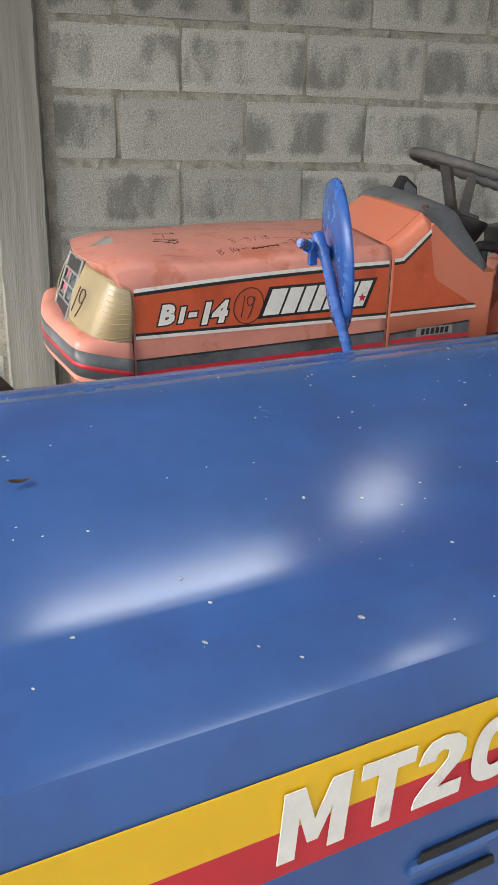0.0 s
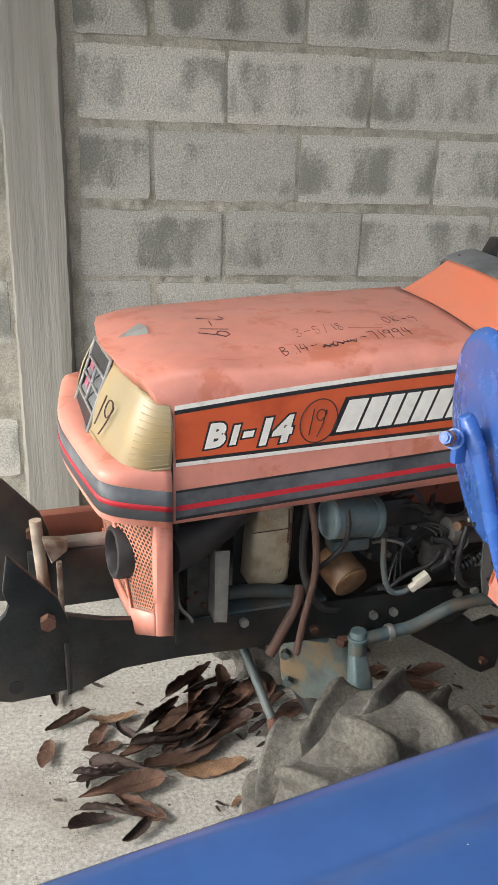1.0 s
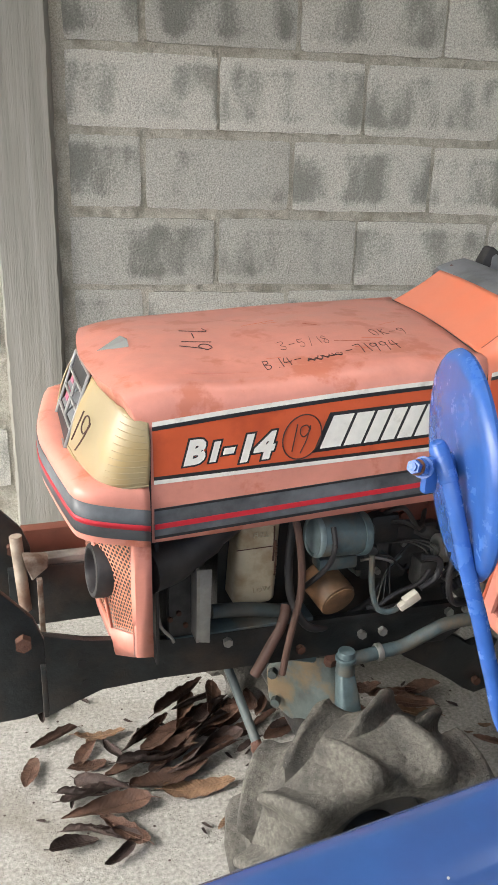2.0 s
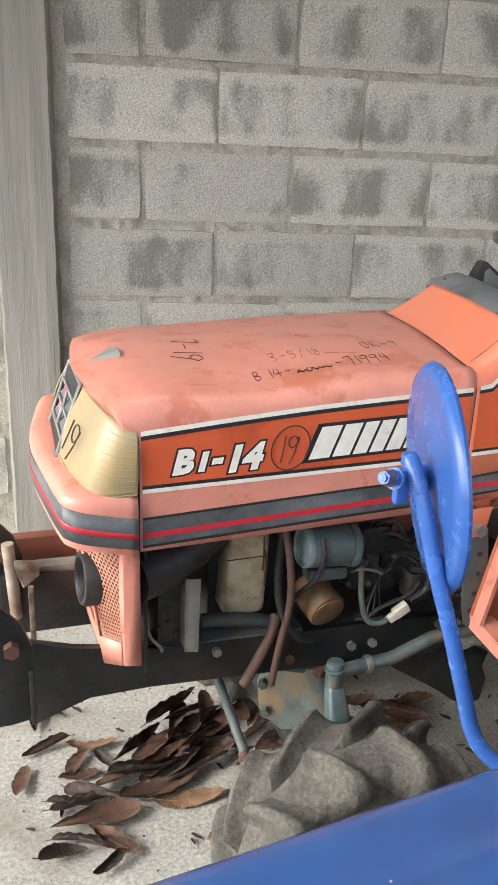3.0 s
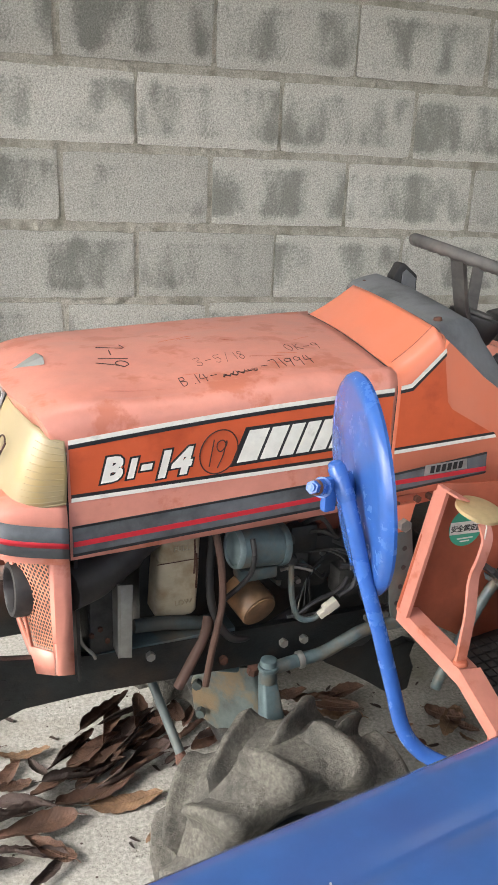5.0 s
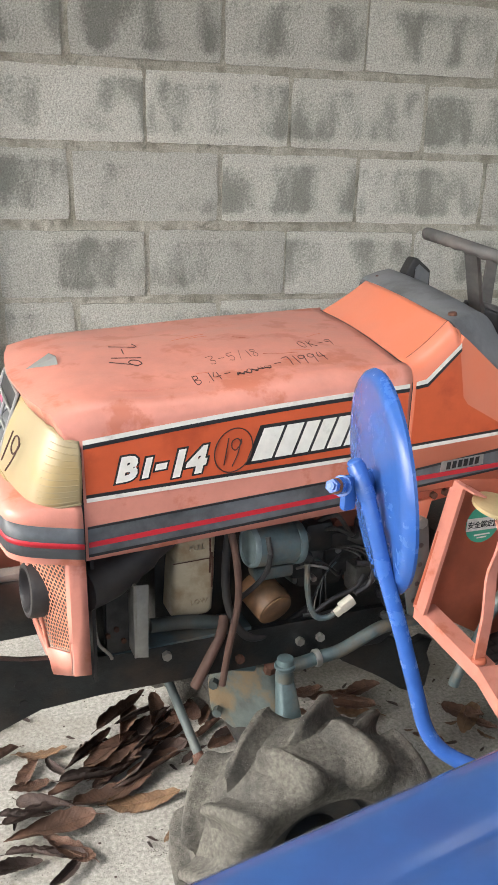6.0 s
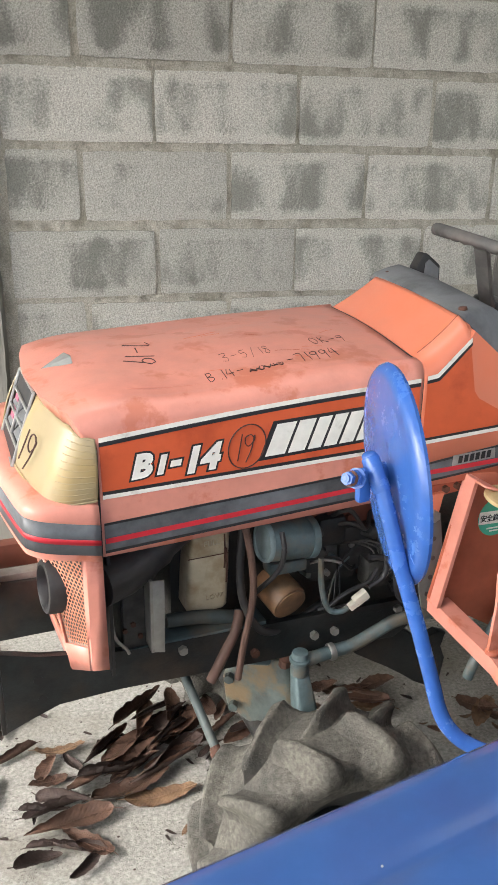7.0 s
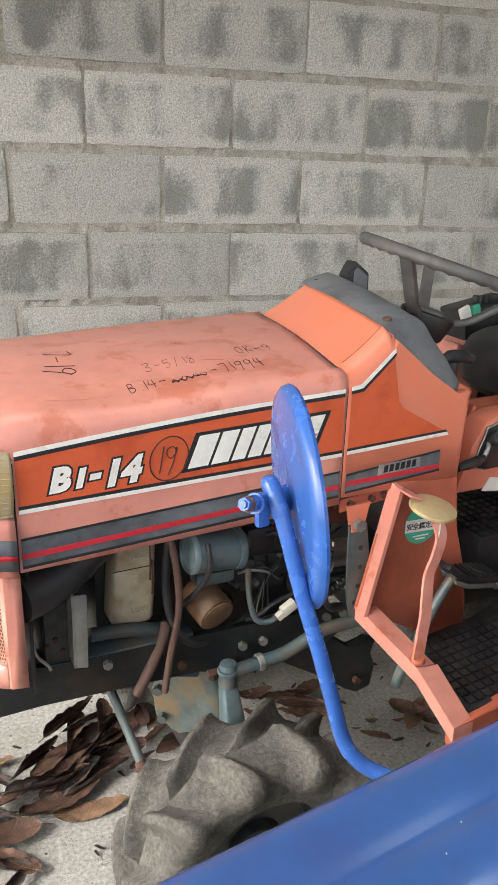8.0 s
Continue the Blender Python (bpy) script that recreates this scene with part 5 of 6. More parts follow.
# black plate added in place of the dark hollow between the brackets
part("far_frame_plate", P([(-0.21, 0.475), (-0.21, 0.600), (-0.02, 0.592), (-0.02, 0.475)], side(0.30), 0.012, 0.002), CHASSIS, tractor)

bm = bmesh.new()
for p in ((0.268, 0.200, 0.365), (0.300, 0.14, 0.425), (0.355, 0.085, 0.448), (0.372, 0.090, 0.430), (0.276, 0.200, 0.285), (0.310, 0.150, 0.262), (0.365, 0.075, 0.250), (0.392, 0.060, 0.262), (0.400, 0.065, 0.32),
          (0.33, 0.24, 0.38), (0.40, 0.20, 0.40), (0.40, 0.20, 0.25), (0.34, 0.25, 0.28)):
    bm.verts.new(p)
bmesh.ops.convex_hull(bm, input=bm.verts)
bmesh.ops.bevel(bm, geom=list(bm.edges), offset=0.007, segments=2, affect="EDGES", profile=0.5)
case = part("axle_case", bm, CASE, tractor, "grey-blue cast front axle case with rust runs")
for p in ((0.278, 0.178, 0.368), (0.284, 0.170, 0.305)):
    part("case_bolt", C(p, (p[0] - 0.008, p[1] - 0.012, p[2]), 0.010, seg=6), STRUT, case)
for k in range(7):
    part("cast_mark", B((0.386 + 0.0035 * k, 0.060 + 0.0005 * k, 0.325 - 0.0095 * k), (0.006, 0.004, 0.005), 0.001), CASE, case)
part("case_plug", C((0.352, 0.08, 0.442), (0.350, 0.072, 0.462), 0.012, seg=8), RUST, case)
part("case_flange", C((0.255, 0.10, 0.470), (0.325, 0.09, 0.455), 0.013, seg=14, bevel=0.003), TEAL, case)
part("axle_beam", C((0.34, 0.0, 0.255), (0.34, 0.43, 0.255), 0.032), CHASSIS, tractor)
link = part("steering_link", T([(0.375, 0.050, 0.463), (0.437, 0.050, 0.4695), (0.485, 0.050, 0.474), (0.536, 0.050, 0.493), (0.58, 0.050, 0.507), (0.66, 0.052, 0.508), (0.80, 0.06, 0.508)], 0.0130, 14), TEAL, tractor, "grey-blue cranked steering rod")
part("link_clamp", C((0.430, 0.050, 0.4690), (0.442, 0.050, 0.4700), 0.017, seg=16, bevel=0.002), STEEL, link)
part("ball_joint", C((0.371, 0.052, 0.435), (0.371, 0.052, 0.484), 0.0185, 0.016, 18, 0.003), TEAL, link)
part("joint_boot", C((0.371, 0.052, 0.462), (0.371, 0.052, 0.472), 0.0205, seg=18, bevel=0.003), TEAL, link)
bm = bmesh.new()
for p in ((0.356, 0.038, 0.440), (0.386, 0.038, 0.440), (0.356, 0.066, 0.440), (0.386, 0.066, 0.440), (0.346, 0.00, 0.345), (0.392, 0.0, 0.345), (0.352, 0.045, 0.335), (0.396, 0.045, 0.335), (0.356, 0.012, 0.39), (0.388, 0.012, 0.39)):
    bm.verts.new(p)
bmesh.ops.convex_hull(bm, input=bm.verts)
bmesh.ops.bevel(bm, geom=list(bm.edges), offset=0.004, segments=2, affect="EDGES", profile=0.5)
part("knuckle_arm", bm, TEAL, link)
rod = part("stay_rod", C((0.160, 0.115, 0.450), (0.1795, -0.015, 0.368), 0.0085), STRUT, tractor, "thin grey-blue stay rod with a rusty end")
part("rod_knob", T([(0.1770, -0.008, 0.373), (0.1800, -0.018, 0.364), (0.1835, -0.028, 0.354), (0.185, -0.034, 0.346)], [0.010, 0.013, 0.011, 0.015, 0.016, 0.012], 10, 4), RUST, rod)
for k in range(3):
    part("rod_clip", T([(0.176 + 0.004 * k, -0.022, 0.366 - 0.004 * k), (0.182 + 0.004 * k, -0.034, 0.372), (0.192, -0.030 + 0.004 * k, 0.362), (0.196, -0.022, 0.352)], 0.0022, 6), RUST, rod)


def tyre(parent, centre, R, W, lug, n, seg=72):
    """An agricultural tyre with two rows of leaning lugs, on a pressed steel rim."""
    cx, cy, cz = centre
    w = W / 2
    prof = [(-w * 0.62, R * 0.56), (-w * 0.92, R * 0.64), (-w, R * 0.76), (-w * 0.96, R * 0.87), (-w * 0.80, R * 0.945), (-w * 0.45, R * 0.985), (0, R), (w * 0.45, R * 0.985), (w * 0.80, R * 0.945),
            (w * 0.96, R * 0.87), (w, R * 0.76), (w * 0.92, R * 0.64), (w * 0.62, R * 0.56)]
    bm = revolve(bmesh.new(), prof, centre, seg=seg)
    ty = part("tyre", bm, TYRE, parent, "dusty lugged tyre caked with dried mud")
    rng = random.Random(2)
    for s in (-1, 1):
        for k in range(n):
            a0 = radians(131.5 if s > 0 else 114) + 2 * math.pi * k / n + rng.uniform(-0.02, 0.02)
            bm = bmesh.new()
            rows = []
            # across the tread, over the shoulder and down the sidewall: (share across, radius, height, half width, lean outward)
            way = [(-0.05, 0.985, 0.0, 0.26, 0), (-0.01, 1.0, 0.55, 0.30, 0), (0.05, 1.0, 0.92, 0.33, 0), (0.15, 1.0, 1.0, 0.33, 0), (0.35, 0.994, 1.0, 0.34, 0), (0.55, 0.984, 1.0, 0.36, 0.1), (0.72, 0.968, 1.0, 0.40, 0.2),
                   (0.86, 0.95, 1.0, 0.46, 0.35), (0.95, 0.915, 0.98, 0.52, 0.6), (1.00, 0.87, 0.80, 0.56, 0.85), (1.01, 0.81, 0.42, 0.56, 1.0), (1.00, 0.75, 0.03, 0.50, 1.0)]
            for i, (t, rad, top, hw, lean) in enumerate(way):
                a = a0 - (0.85 if s > 0 else 0.42) * min(t, 0.95) * (2 * math.pi / n)
                c = math.sqrt(1 - lean * lean * 0.8)
                ring = []
                for da, dr in ((-3.4, -0.16), (-2.2, 0.08), (-1.45, 0.34), (-1.05, 0.70), (-0.78, 0.93), (-0.35, 1.0), (0.35, 1.0), (0.78, 0.93), (1.05, 0.70), (1.45, 0.34), (2.2, 0.08), (3.4, -0.16)):
                    h = lug * (top * dr if dr > 0 else dr) - (0.006 if i == 0 else 0) + rng.uniform(-0.0013, 0.0013)
                    aa = a + (da * hw * lug + rng.uniform(-0.0012, 0.0012)) / R
                    rr = R * rad + h * c
                    ring.append((cx + rr * math.cos(aa), cy + s * (w * t + h * lean * 0.9), cz + rr * math.sin(aa)))
                rows.append(ring)
            grid(bm, rows)
            part("lug", bm, TYRE, ty, angle=60)
    bm = revolve(bmesh.new(), [(-w * 0.60, R * 0.57), (-w * 0.66, R * 0.60), (-w * 0.45, R * 0.52), (-w * 0.2, R * 0.48), (-w * 0.15, R * 0.25), (-w * 0.35, R * 0.2), (-w * 0.35, 0.001)], centre, seg=40)
    part("rim", bm, CHASSIS, parent, "dark pressed steel rim")
    bm = revolve(bmesh.new(), [(w * 0.60, R * 0.57), (w * 0.66, R * 0.60), (w * 0.45, R * 0.52), (-w * 0.2, R * 0.48)], centre, seg=40)
    part("rim", bm, STEEL, parent)


def axle_wheel(centre, R, W, lug, n):
    bm = C((centre[0], centre[1] - 0.04, centre[2]), (centre[0], centre[1] + 0.04, centre[2]), 0.03, seg=16, bevel=0.004)
    w = part("wheel", bm, CHASSIS, tractor, "lugged tractor wheel")
    tyre(w, centre, R, W, lug, n)
    return w


axle_wheel((0.345, -0.122, 0.238), 0.212, 0.160, 0.032, 11)
axle_wheel((0.430, 0.600, 0.238), 0.212, 0.160, 0.032, 11)
axle_wheel((1.48, -0.17, 0.425), 0.40, 0.22, 0.034, 15)
axle_wheel((1.48, 0.60, 0.425), 0.40, 0.22, 0.034, 15)
part("rear_axle", C((1.48, -0.17, 0.425), (1.48, 0.60, 0.425), 0.06), CHASSIS, tractor)

# footboard, leg shield, reflector post, pedal
shield = part("leg_shield", P([(0.667, 0.826), (0.607, 0.580), (0.793, 0.466), (0.877, 0.474), (0.874, 0.53), (0.859, 0.609), (0.826, 0.708), (0.812, 0.815), (0.76, 0.815)], side(-0.004), 0.006, 0.001), RED_ORANGE, tractor, "red-orange leg shield plate")
bm = bmesh.new()
for p in ((0.664, -0.030, 0.824), (0.672, -0.030, 0.824), (0.609, -0.030, 0.572), (0.617, -0.030, 0.572), (0.664, 0.004, 0.824), (0.672, 0.004, 0.824), (0.609, 0.004, 0.572), (0.617, 0.004, 0.572)):
    bm.verts.new(p)
bmesh.ops.convex_hull(bm, input=bm.verts)
part("shield_flange", bm, ORANGE, shield, smooth=False)
bm = bmesh.new()
RAIL = [Vector((0.612, 0.006, 0.578)), Vector((0.628, -0.172, 0.548)), Vector((0.652, -0.255, 0.475)), Vector((0.80, -0.236, 0.482)), Vector((1.20, -0.20, 0.49))]
for a, b, w0 in ((RAIL[0], RAIL[1], 0.040), (RAIL[1], RAIL[2], 0.045)):
    bm2 = [a, b, a + Vector((w0, 0.0, -0.004)), b + Vector((w0, 0.004, -0.004))]
    vs = [bm.verts.new(p) for p in bm2] + [bm.verts.new(p - Vector((0, 0, 0.03))) for p in bm2]
    bmesh.ops.convex_hull(bm, input=vs)
foot = part("footboard", bm, ORANGE, tractor, "worn orange footboard edge", smooth=False)
bm = bmesh.new()
vs = [bm.verts.new(p) for q in (RAIL[2], RAIL[3], RAIL[4]) for p in (q, q + Vector((0.004, 0.022, 0)), q - Vector((0, 0, 0.045)), q + Vector((0.004, 0.022, -0.045)))]
bmesh.ops.convex_hull(bm, input=vs)
part("footboard_side", bm, RED_ORANGE, foot, smooth=False)
MAT = P([(0.690, -0.120), (0.700, -0.235), (1.20, -0.185), (1.20, 0.10), (0.90, 0.00), (0.770, -0.012)], lambda x, y, d: Vector((x, y, 0.470 + d)), 0.010, 0.002)
matp = part("rubber_mat", MAT, RUBBER, foot, "black ribbed rubber mat")
bm = bmesh.new()
for i in range(24):
    for j in range(15):
        u, v = 0.70 + 0.021 * i, -0.215 + 0.021 * j + 0.0021 * i
        if u < 0.712 or v < -0.222 + 0.1 * (u - 0.69) or v > 0.06 + 0.2 * (u - 0.95) or (u < 0.9 and v > -0.105 + 0.95 * (u - 0.69)) or (u > 0.78 and v > -0.022 + 0.12 * (u - 0.78)):
            continue
        box(bm, (u, v, 0.4825), (0.0165, 0.0165, 0.005))
tagged(part("mat_pad", bm, RUBBER, matp, smooth=False), kind="stuff")
bm = bmesh.new()
bar = spline([(0.6361, -0.163, 0.556), (0.6445, -0.157, 0.600), (0.6528, -0.150, 0.6406), (0.6628, -0.135, 0.7000), (0.6870, -0.120, 0.7270), (0.7050, -0.106, 0.7550), (0.7030, -0.094, 0.7800)], 5)
rows = []
for p, q in zip(bar, bar[1:] + bar[-1:]):
    d = (q - p).normalized() if (q - p).length > 0 else d
    across = Vector((d.z, 0, -d.x)).normalized()
    rows.append([p - across * 0.011, p - across * 0.011 + Vector((0, 0.006, 0)), p + across * 0.011 + Vector((0, 0.006, 0)), p + across * 0.011, p - across * 0.011])
grid(bm, rows)
bmesh.ops.remove_doubles(bm, verts=bm.verts, dist=0.0002)
post = part("reflector_post", bm, ORANGE, tractor, "bent orange flat bar with a round reflector")
part("post_weld", C((0.637, -0.160, 0.552), (0.637, -0.160, 0.560), 0.015, 0.012, 12, 0.002), RED_ORANGE, post)
rn = Vector((0.10, -0.18, 0.97)).normalized()
rc = Vector((0.700, -0.078, 0.800))
part("reflector", C(rc - rn * 0.003, rc + rn * 0.004, 0.043, seg=28, bevel=0.001), REFLECT, post, "dull gold round reflector")
part("reflector_link", B((0.674, -0.04, 0.818), (0.03, 0.05, 0.004), 0.001, Matrix.Rotation(radians(20), 4, "Y")), ORANGE, post)
part("cable_tie", T([(0.700, -0.088, 0.800), (0.702, -0.100, 0.78), (0.698, -0.105, 0.755), (0.702, -0.108, 0.735)], 0.0014, 5), WHITE, post)
st = part("safety_sticker", C((0.739, -0.0046, 0.728), (0.739, -0.0058, 0.728), 0.0385, seg=32), GREEN, shield, "round green safety sticker")
part("sticker_band", P([(0.7015, 0.717), (0.7015, 0.7425), (0.7765, 0.7395), (0.7765, 0.714)], side(-0.0062), -0.0006), WHITE, st, smooth=False)
for k, sign in enumerate("\u5b89\u5168\u9451\u5b9a\u8a3c"):
    letters("sticker_sign", sign, 0.0150, BLACK, st, pose(0.7035 + 0.0144 * k, -0.0070, 0.7235 - 0.0006 * k, 90) @ pose(0, 0, 0, 0, 0, -2), 0, 0.0002, 0.0003)
for z, w in ((0.7545, 0.020), (0.7390, 0.034), (0.7065, 0.036), (0.7005, 0.022)):
    part("sticker_bar", P([(0.739 - w / 2, z - 0.0014), (0.739 - w / 2, z + 0.0014), (0.739 + w / 2, z + 0.0010), (0.739 + w / 2, z - 0.0018)], side(-0.0062), -0.0005), WHITE, st, smooth=False)
pedal = part("pedal", T([(0.814, -0.03, 0.616), (0.794, -0.03, 0.592), (0.764, -0.03, 0.537), (0.740, -0.03, 0.485), (0.712, -0.03, 0.430), (0.700, -0.03, 0.395)], 0.0105, 12), TEAL, tractor, "grey-blue brake pedal with a black rubber pad")
pad = part("pedal_pad", P([(0.776, 0.648), (0.784, 0.655), (0.806, 0.637), (0.834, 0.619), (0.870, 0.612), (0.906, 0.607), (0.906, 0.597), (0.868, 0.600), (0.830, 0.606), (0.802, 0.624)], side(-0.055), 0.055, 0.002), RUBBER, pedal)
for k in range(7):
    part("pad_rib", B((0.822 + 0.013 * k, -0.028, 0.6245 - 0.0022 * k), (0.006, 0.05, 0.006), 0.001), RUBBER, pad)
part("pedal_plate", P([(0.800, 0.622), (0.830, 0.604), (0.904, 0.594), (0.914, 0.575), (0.908, 0.573), (0.896, 0.584), (0.838, 0.590), (0.806, 0.606)], side(-0.050), 0.05, 0.002), TEAL, pedal)
part("pedal_hook", T([(0.905, -0.05, 0.592), (0.918, -0.05, 0.578), (0.926, -0.05, 0.604), (0.935, -0.05, 0.612)], 0.003, 6), STEEL, pedal)
strut = part("hood_support", P([(0.583, 0.750), (0.622, 0.750), (0.634, 0.674), (0.630, 0.573), (0.619, 0.544), (0.600, 0.556), (0.590, 0.600), (0.586, 0.674)], side(0.004), 0.005, 0.001), STRUT, tractor, "grey-blue perforated support strut")
for u, z in ((0.612, 0.700), (0.614, 0.660), (0.612, 0.620), (0.608, 0.585)):
    part("strut_hole", C((u, 0.0045, z), (u, 0.0032, z), 0.0050, seg=12), BLACK, strut)
part("support_top", P([(0.575, 0.79), (0.625, 0.792), (0.615, 0.76), (0.612, 0.735), (0.588, 0.735), (0.585, 0.76)], side(0.002), 0.01, 0.002), ORANGE2, tractor)
part("support_bolt", C((0.600, 0.004, 0.752), (0.600, -0.010, 0.752), 0.012, seg=6), STEEL, tractor)
part("under_hood_rail", P([(0.565, 0.775), (0.565, 0.800), (0.80, 0.825), (0.80, 0.80)], side(0.012), 0.006, 0.001), RED_ORANGE, tractor)
for u in (0.585, 0.63, 0.655):
    part("rail_bolt", C((u, 0.012, 0.789 + 0.1 * (u - 0.565)), (u, 0.004, 0.789 + 0.1 * (u - 0.565)), 0.007, seg=6), RUST, tractor)

# rear: console, far fender, seat, upper mat
con = part("lever_console", P([(0.853, 0.752), (0.881, 0.849), (0.914, 0.899), (0.940, 0.908), (1.25, 0.93), (1.25, 0.752)], side(0.042), 0.06, 0.008), ORANGE2, tractor, "orange lever console beside the seat")
part("console_side", P([(0.878, 0.756), (0.902, 0.825), (0.930, 0.912), (0.990, 0.902), (1.20, 0.92), (1.20, 0.756)], side(0.104), 0.05, 0.006), RED_ORANGE, con)
gate = part("lever_gate", P([(0.884, 0.808), (0.910, 0.888), (0.938, 0.896), (0.995, 0.900), (0.990, 0.800), (0.914, 0.798)], side(0.0405), -0.003, 0.001), RUBBER, con)
part("gate_frame", T([(0.914, 0.0368, 0.799), (0.885, 0.0368, 0.809), (0.910, 0.0368, 0.887), (0.938, 0.0368, 0.895), (0.992, 0.0368, 0.899)], 0.0018, 6, 0), SILVER, gate)
part("lever", T([(0.824, 0.012, 0.824), (0.860, 0.016, 0.828), (0.897, 0.022, 0.832)], [0.008, 0.010, 0.010, 0.007], 12), RUBBER, con, "black lever grip")
part("lever_rod", T([(0.895, 0.022, 0.832), (0.912, 0.030, 0.850), (0.925, 0.05, 0.870)], 0.0045, 8), STEEL, con)
part("lever_knob", C((0.925, 0.046, 0.858), (0.931, 0.020, 0.872), 0.014, 0.017, 16, 0.006), RUBBER, con)
part("console_label", P([(0.919, 0.750), (0.936, 0.778), (0.980, 0.770), (0.980, 0.742)], side(0.0415), -0.001), WHITE, con, smooth=False)
fen = part("far_fender", P([(1.16, 0.55), (1.184, 0.905), (1.192, 0.932), (1.206, 0.936), (1.225, 0.915), (1.27, 0.900), (1.32, 0.955), (1.62, 1.00), (1.80, 0.85), (1.85, 0.60), (1.80, 0.60), (1.74, 0.80), (1.60, 0.93), (1.40, 0.90), (1.275, 0.82), (1.22, 0.55)],
                         side(0.48), 0.16, 0.008), ORANGE, tractor, "faded pinkish fender")
cbox = part("control_box", B((1.265, 0.50, 1.000), (0.17, 0.10, 0.075), 0.008, Matrix.Rotation(radians(-10), 4, "Y")), RUBBER, fen, "black control box with knobs")
part("box_face", B((1.178, 0.452, 1.020), (0.030, 0.010, 0.034), 0.002, Matrix.Rotation(radians(-24), 4, "Y")), WHITE, cbox)
part("box_screen", B((1.206, 0.448, 1.030), (0.024, 0.010, 0.022), 0.002, Matrix.Rotation(radians(-14), 4, "Y")), GREEN, cbox)
for u in (1.230, 1.262, 1.294):
    part("box_knob", C((u, 0.48, 1.035), (u, 0.478, 1.058), 0.009, seg=12, bevel=0.002), RUBBER, cbox)
part("near_fender", P([(1.10, 0.60), (1.14, 0.82), (1.25, 0.88), (1.62, 0.90), (1.82, 0.80), (1.88, 0.60), (1.80, 0.60), (1.74, 0.76), (1.60, 0.84), (1.30, 0.83), (1.20, 0.77), (1.16, 0.60)], side(-0.20), 0.26, 0.008), ORANGE, tractor, "faded orange fender")
bm = bmesh.new()
rows = []
for z, k in ((0.872, 0.70), (0.880, 0.86), (0.900, 0.97), (0.930, 1.0), (0.965, 0.99), (0.990, 0.93), (1.005, 0.82), (1.010, 0.60), (1.004, 0.30), (1.002, 0.02)):
    rows.append([(1.255 + 0.200 * k * math.copysign(abs(math.cos(a)) ** 0.8, math.cos(a)), 0.232 + 0.172 * k * math.copysign(abs(math.sin(a)) ** 0.8, math.sin(a)), z) for a in (2 * math.pi * q / 40 for q in range(41))])
grid(bm, rows)
bmesh.ops.remove_doubles(bm, verts=bm.verts, dist=0.0005)
seat = part("seat_cushion", bm, RUBBER, tractor, "rounded black vinyl seat")
part("seat_back", B((1.49, MID, 1.04), (0.09, 0.34, 0.24), 0.042), RUBBER, seat)
part("seat_base", B((1.28, MID, 0.76), (0.22, 0.20, 0.24), 0.01), CHASSIS, seat)
plat = part("upper_platform", B((1.08, 0.155, 0.610), (0.36, 0.30, 0.10), 0.004), RUBBER, tractor, "black mat on the raised platform")
bm = bmesh.new()
for i in range(13):
    for j in range(12):
        box(bm, (0.92 + 0.022 * i, 0.022 + 0.022 * j, 0.6615), (0.017, 0.017, 0.006))
tagged(part("mat_pad", bm, RUBBER, plat, smooth=False), kind="stuff")

# ---------------------------------------------------------------- the blue tractor
BLUE_M = pose(0, 0, 0, 0, 0, 15)
blue = thing("blue_tractor", BLUE_M, "glossy blue tractor with yellow and red side stripes", "tractor")
HOODP = [(0.112, 0.56), (0.108, 0.80), (0.1065, 0.90), (0.1060, 0.955), (0.1066, 0.967), (0.1082, 0.975), (0.1168, 0.9950), (0.1215, 0.9954), (0.1400, 0.9964), (0.1550, 0.9972), (0.1680, 0.9979), (0.1765, 0.9984), (0.1865, 1.0072), (0.1895, 1.0091), (0.1935, 1.0105),
         (0.205, 1.0138), (0.235, 1.0213), (0.28, 1.0322), (0.33, 1.0436), (0.37, 1.0514), (0.40, 1.0556), (0.425, 1.0570), (0.445, 1.0558), (0.4560, 1.0524), (0.4610, 1.0496), (0.4650, 1.0479), (0.4690, 1.0476), (0.4740, 1.0482), (0.49, 1.0472), (0.505, 1.0445),
         (0.514, 1.041), (0.520, 1.035), (0.524, 1.025), (0.527, 1.00), (0.529, 0.93), (0.530, 0.80), (0.528, 0.56)]
bm = bmesh.new()
rows = []
for i in range(61):
    x = -1.05 + 1.85 * i / 60
    f = max(0.0, (-0.85 - x) / 0.20)
    row = []
    for n, z in HOODP:
        row.append((x, n + (0.318 - n) * 0.25 * f * f, z - 0.10 * f * f * (z - 0.5) + 0.004 * math.sin(x * 2.1)))
    rows.append(row)
grid(bm, rows)
hoodb = shell(part("hood", bm, BLUE, blue, "glossy dark blue tractor hood with dust and small chips", angle=30), 0.003)
bm = bmesh.new()
pts = rows[0]
grid(bm, [pts, [(x - 0.02, n + (0.318 - n) * 0.12, z - (z - 0.6) * 0.1) for x, n, z in pts], [(x - 0.022, 0.318, 0.75) for x, n, z in pts]])
part("nose", bm, BLUE, blue)


def near_side(x, y, d):
    return Vector((x, 0.1040 - d, y))


def blue_strip(name, z0, z1, mat, d=0.0006):
    return part(name, P([(-1.0, z0), (0.78, z0), (0.78, z1), (-1.0, z1)], lambda x, y, k: Vector((x, 0.1030 - k + (0.0015 if y > 0.95 else 0), y + 0.004 * math.sin(x * 2.1))), d), mat, hoodb, smooth=False)


blue_strip("yellow_stripe", 0.934, 0.967, YELLOW)
blue_strip("red_stripe", 0.906, 0.934, RED)
